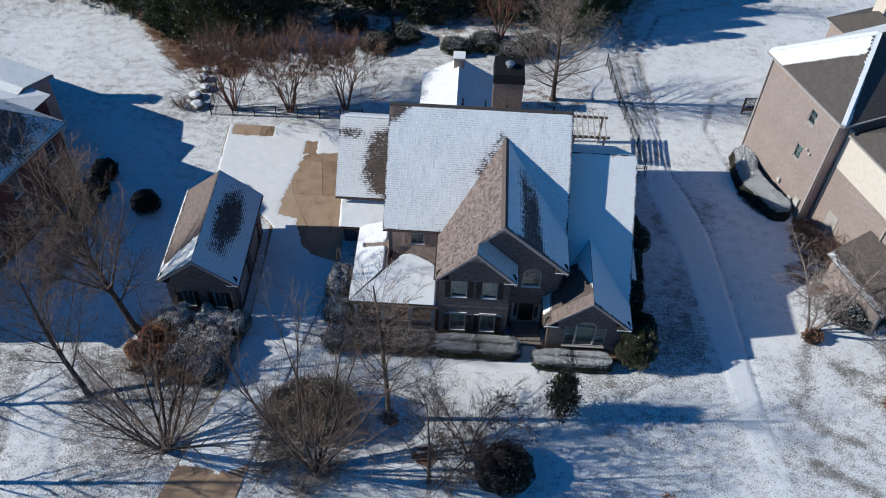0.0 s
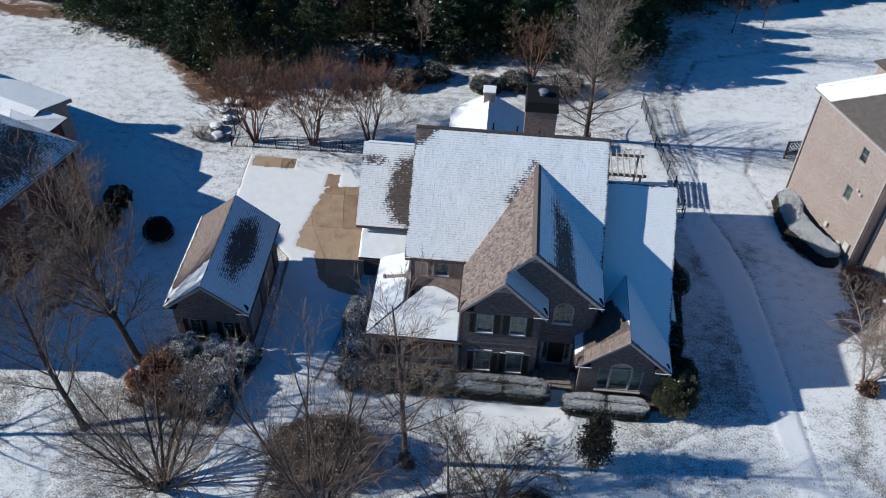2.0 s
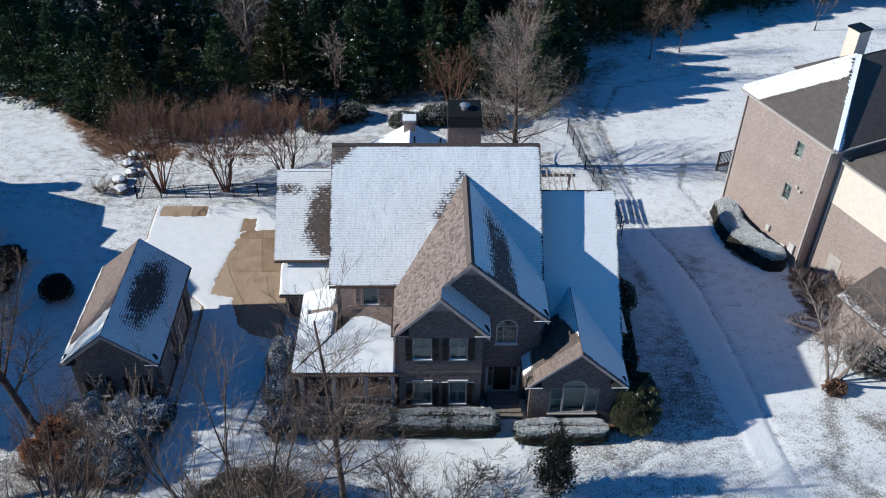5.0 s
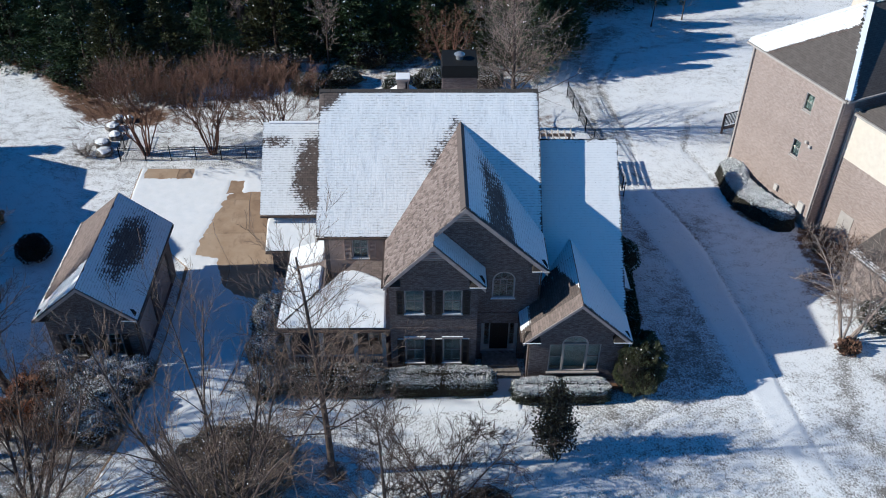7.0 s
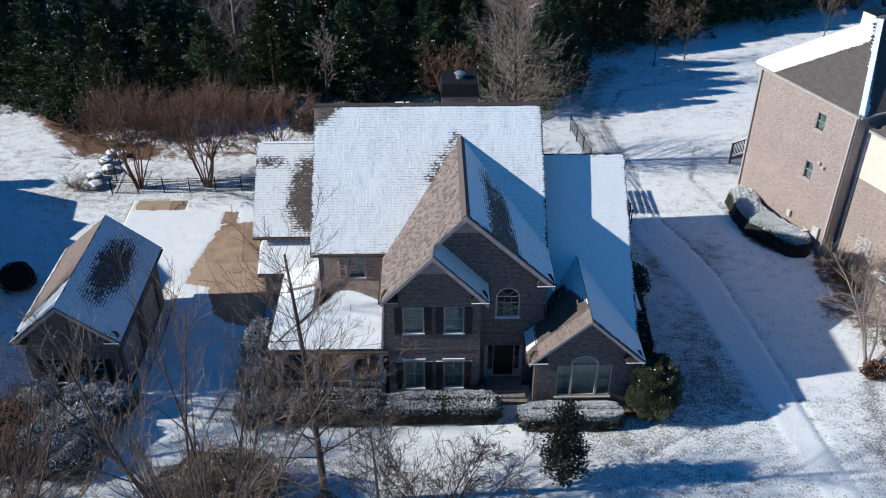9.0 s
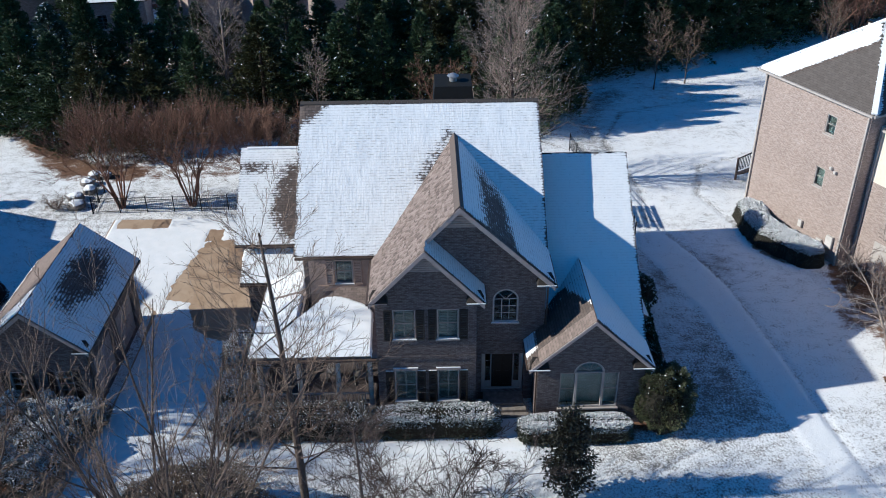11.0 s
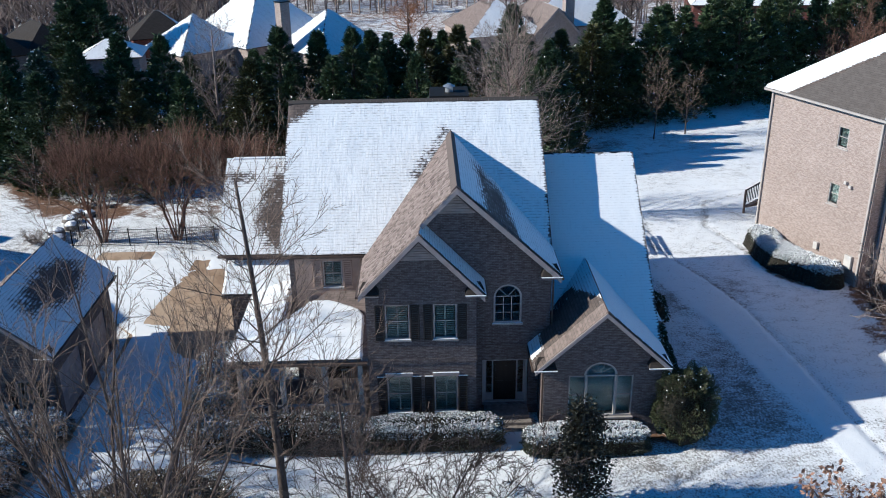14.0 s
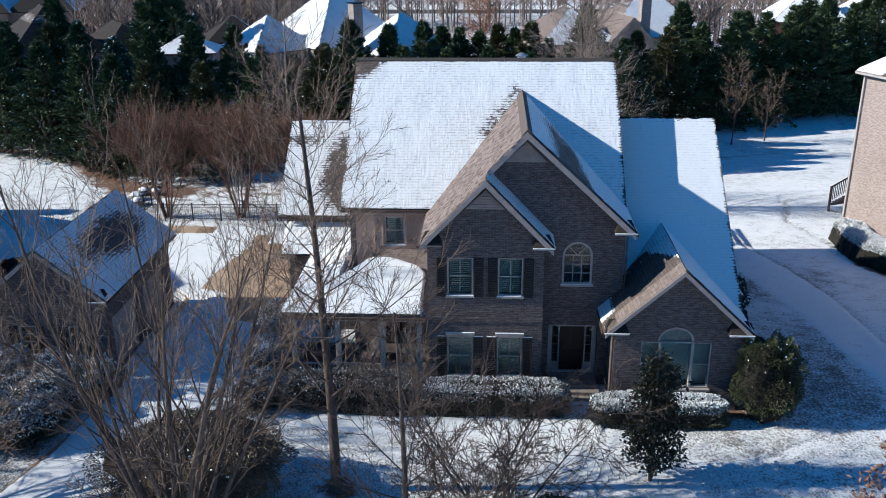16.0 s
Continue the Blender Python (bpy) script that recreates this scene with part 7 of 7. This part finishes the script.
    for i, (x, y, rx, ry, h, s) in enumerate(((-9.6, 31.6, 1.6, 1.2, 1.4, 0.4), (-7.4, 33.0, 1.6, 1.2, 1.3, 0.4), (-2.4, 31.8, 1.4, 1.1, 1.2, 0.8), (0.2, 32.6, 1.5, 1.2, 1.3, 0.8), (2.6, 31.4, 1.3, 1.1, 1.2, 0.7), (4.6, 32.4, 1.4, 1.2, 1.5, 0.5), (-5.4, 36.5, 2.0, 1.4, 1.8, 0.2), (-12.5, 34.5, 1.6, 1.4, 1.6, 0.2))):
        leafy("evergreen_bush", "snow-dusted low bush in the back garden bed", "bush", x, y, rx, ry, h, 2600, 0.15, 40 + i, snow=s, lump=0.3)
    for i, (x, y, r, h) in enumerate(((-30.2, 33.6, 1.2, 1.5), (-28.4, 32.4, 1.0, 1.2), (-29.0, 13.4, 0.9, 1.4), (-29.0, 11.2, 0.95, 1.5), (-29.4, 9.2, 0.9, 1.5))):
        leafy("evergreen_bush", "dark evergreen bush in the shade", "bush", x, y, r, r, h, 2600, 0.15, 50 + i, LEAF, 0.25, lump=0.3)
    leafy("round_bush", "snow-speckled clipped bush by the neighbouring drive", "bush", 26.6, 3.6, 2.0, 1.5, 1.5, 4500, 0.11, 70, snow=0.5)
    leafy("round_bush", "snowy bush by the neighbouring drive", "bush", 29.8, 3.6, 1.4, 1.2, 1.2, 3000, 0.11, 71, snow=0.9)
    for i, (x, y, h) in enumerate(((23.4, 1.6, 0.8), (27.6, -3.4, 1.0))):
        leafy("dry_bush", "rusty clump of dead leaves at a tree's foot", "bush", x, y, 0.6, 0.5, h * 0.8, 700, 0.16, 80 + i, BROWN_LEAF, 0.0, lump=0.5)

    for i, (x, y, r, h) in enumerate(((-21.0, -2.2, 0.85, 1.9), (-20.2, -3.4, 0.7, 1.5), (-22.0, -3.0, 0.6, 1.2))):
        leafy("dry_bush", "rust-orange bush of dead leaves beside the garage", "bush", x, y, r, r * 0.9, h, 1500, 0.13, 90 + i, RUST_LEAF, 0.0, lump=0.45)


place_shrubs()


# ---- fences, boulders, small things ----
def iron_fence(label, pts, height=1.12, every=1.9, bars=0.12):
    F = thing("iron_fence", label, "fence")
    for (x0, y0), (x1, y1) in zip(pts, pts[1:]):
        ln = math.hypot(x1 - x0, y1 - y0)
        n = max(1, round(ln / every))
        for i in range(n + 1):
            x, y = x0 + (x1 - x0) * i / n, y0 + (y1 - y0) * i / n
            part("post", boxed(x - 0.035, x + 0.035, y - 0.035, y + 0.035, -0.3, height + 0.12, 0.008), BLACK_METAL, F)
        for z in (0.15, height - 0.18, height):
            bm = bmesh.new()
            beam(bm, (x0, y0, z), (x1, y1, z), 0.026)
            part("rail", bm, BLACK_METAL, F)
        k = int(ln / bars)
        bm = bmesh.new()
        for i in range(1, k):
            x, y = x0 + (x1 - x0) * i / k, y0 + (y1 - y0) * i / k
            box(bm, x - 0.0065, x + 0.0065, y - 0.0065, y + 0.0065, 0.08, height + 0.04)
        part("infill", bm, BLACK_METAL, F, "thin black upright bars")


iron_fence("black iron fence along the end of the driveway", [(-22.7, 24.4), (-22.5, 21.2), (-9.8, 21.6)])
iron_fence("black iron fence beside the back garden", [(13.35, 17.4), (13.0, 20.2), (11.9, 25.4), (11.2, 31.0)])
iron_fence("black iron gate beside the house", [(10.3, 16.6), (13.3, 16.6)])


def boulder(x, y, r, seed):
    B = thing("boulder", "grey boulder capped with snow beside the driveway", "rock", pose(x, y, 0, 0, 0, seed * 47), "row of boulders")
    bm = bmesh.new()
    bmesh.ops.create_icosphere(bm, subdivisions=3, radius=r)
    for v in bm.verts:
        d = v.co.normalized()
        v.co *= 1 + 0.28 * noise.noise(d * 1.7 + Vector((seed, 2, 0))) + 0.08 * noise.noise(d * 5 + Vector((0, seed, 0)))
        v.co.z = v.co.z * 0.62 + r * 0.4
    part("rock", bm, STONE, B)
    bm = bmesh.new()
    bmesh.ops.create_icosphere(bm, subdivisions=3, radius=r * 0.9)
    for v in bm.verts:
        d = v.co.normalized()
        v.co *= 1 + 0.28 * noise.noise(d * 1.7 + Vector((seed, 2, 0)))
        v.co.z = max(v.co.z * 0.62 + r * 0.52, r * 0.72)
    part("snow_cap", bm, SNOW, B)


for i, (x, y, r) in enumerate(((-24.2, 27.0, 0.48), (-23.4, 27.0, 0.42), (-24.3, 25.75, 0.52), (-23.75, 24.45, 0.52), (-24.35, 23.3, 0.56), (-23.9, 22.1, 0.58))):
    boulder(x, y, r, i + 1)


def build_pergola():
    P = thing("pergola", "pale wooden pergola behind the house", "pergola")
    for x in (7.4, 9.8):
        for y in (18.0, 20.4):
            part("post", boxed(x - 0.08, x + 0.08, y - 0.08, y + 0.08, -0.1, 2.6, 0.01), WOOD, P)
    for y in (18.0, 20.4):
        part("beam", boxed(7.0, 10.2, y - 0.06, y + 0.06, 2.6, 2.8), WOOD, P)
    for i in range(7):
        x = 7.2 + i * 0.45
        part("rafter", boxed(x - 0.035, x + 0.035, 17.6, 20.8, 2.803, 2.95), WHITE_TRIM, P)


build_pergola()


def rocking_chair(x, y, turn):
    C = thing("rocking_chair", "white wooden rocking chair on the porch", "chair", pose(x, y, 0.42, 0, 0, turn), "porch chairs")
    part("seat", boxed(-0.28, 0.28, -0.26, 0.26, 0.4, 0.45, 0.01), WHITE_TRIM, C)
    bm = bmesh.new()
    for i in range(6):
        beam(bm, (-0.25 + 0.1 * i, 0.26, 0.45), (-0.25 + 0.1 * i, 0.42, 1.1), 0.035)
    beam(bm, (-0.3, 0.42, 1.1), (0.3, 0.42, 1.1), 0.06)
    part("backrest", bm, WHITE_TRIM, C)
    for s in (-0.27, 0.27):
        for yy in (-0.24, 0.24):
            part("leg", boxed(s - 0.02, s + 0.02, yy - 0.02, yy + 0.02, 0.05, 0.62), WHITE_TRIM, C)
        part("arm", boxed(s - 0.04, s + 0.04, -0.28, 0.3, 0.62, 0.65), WHITE_TRIM, C)
        part("rocker", boxed(s - 0.02, s + 0.02, -0.4, 0.45, 0.0, 0.05), WHITE_TRIM, C)


rocking_chair(-3.3, 2.2, 10)
rocking_chair(-4.6, 2.4, -8)
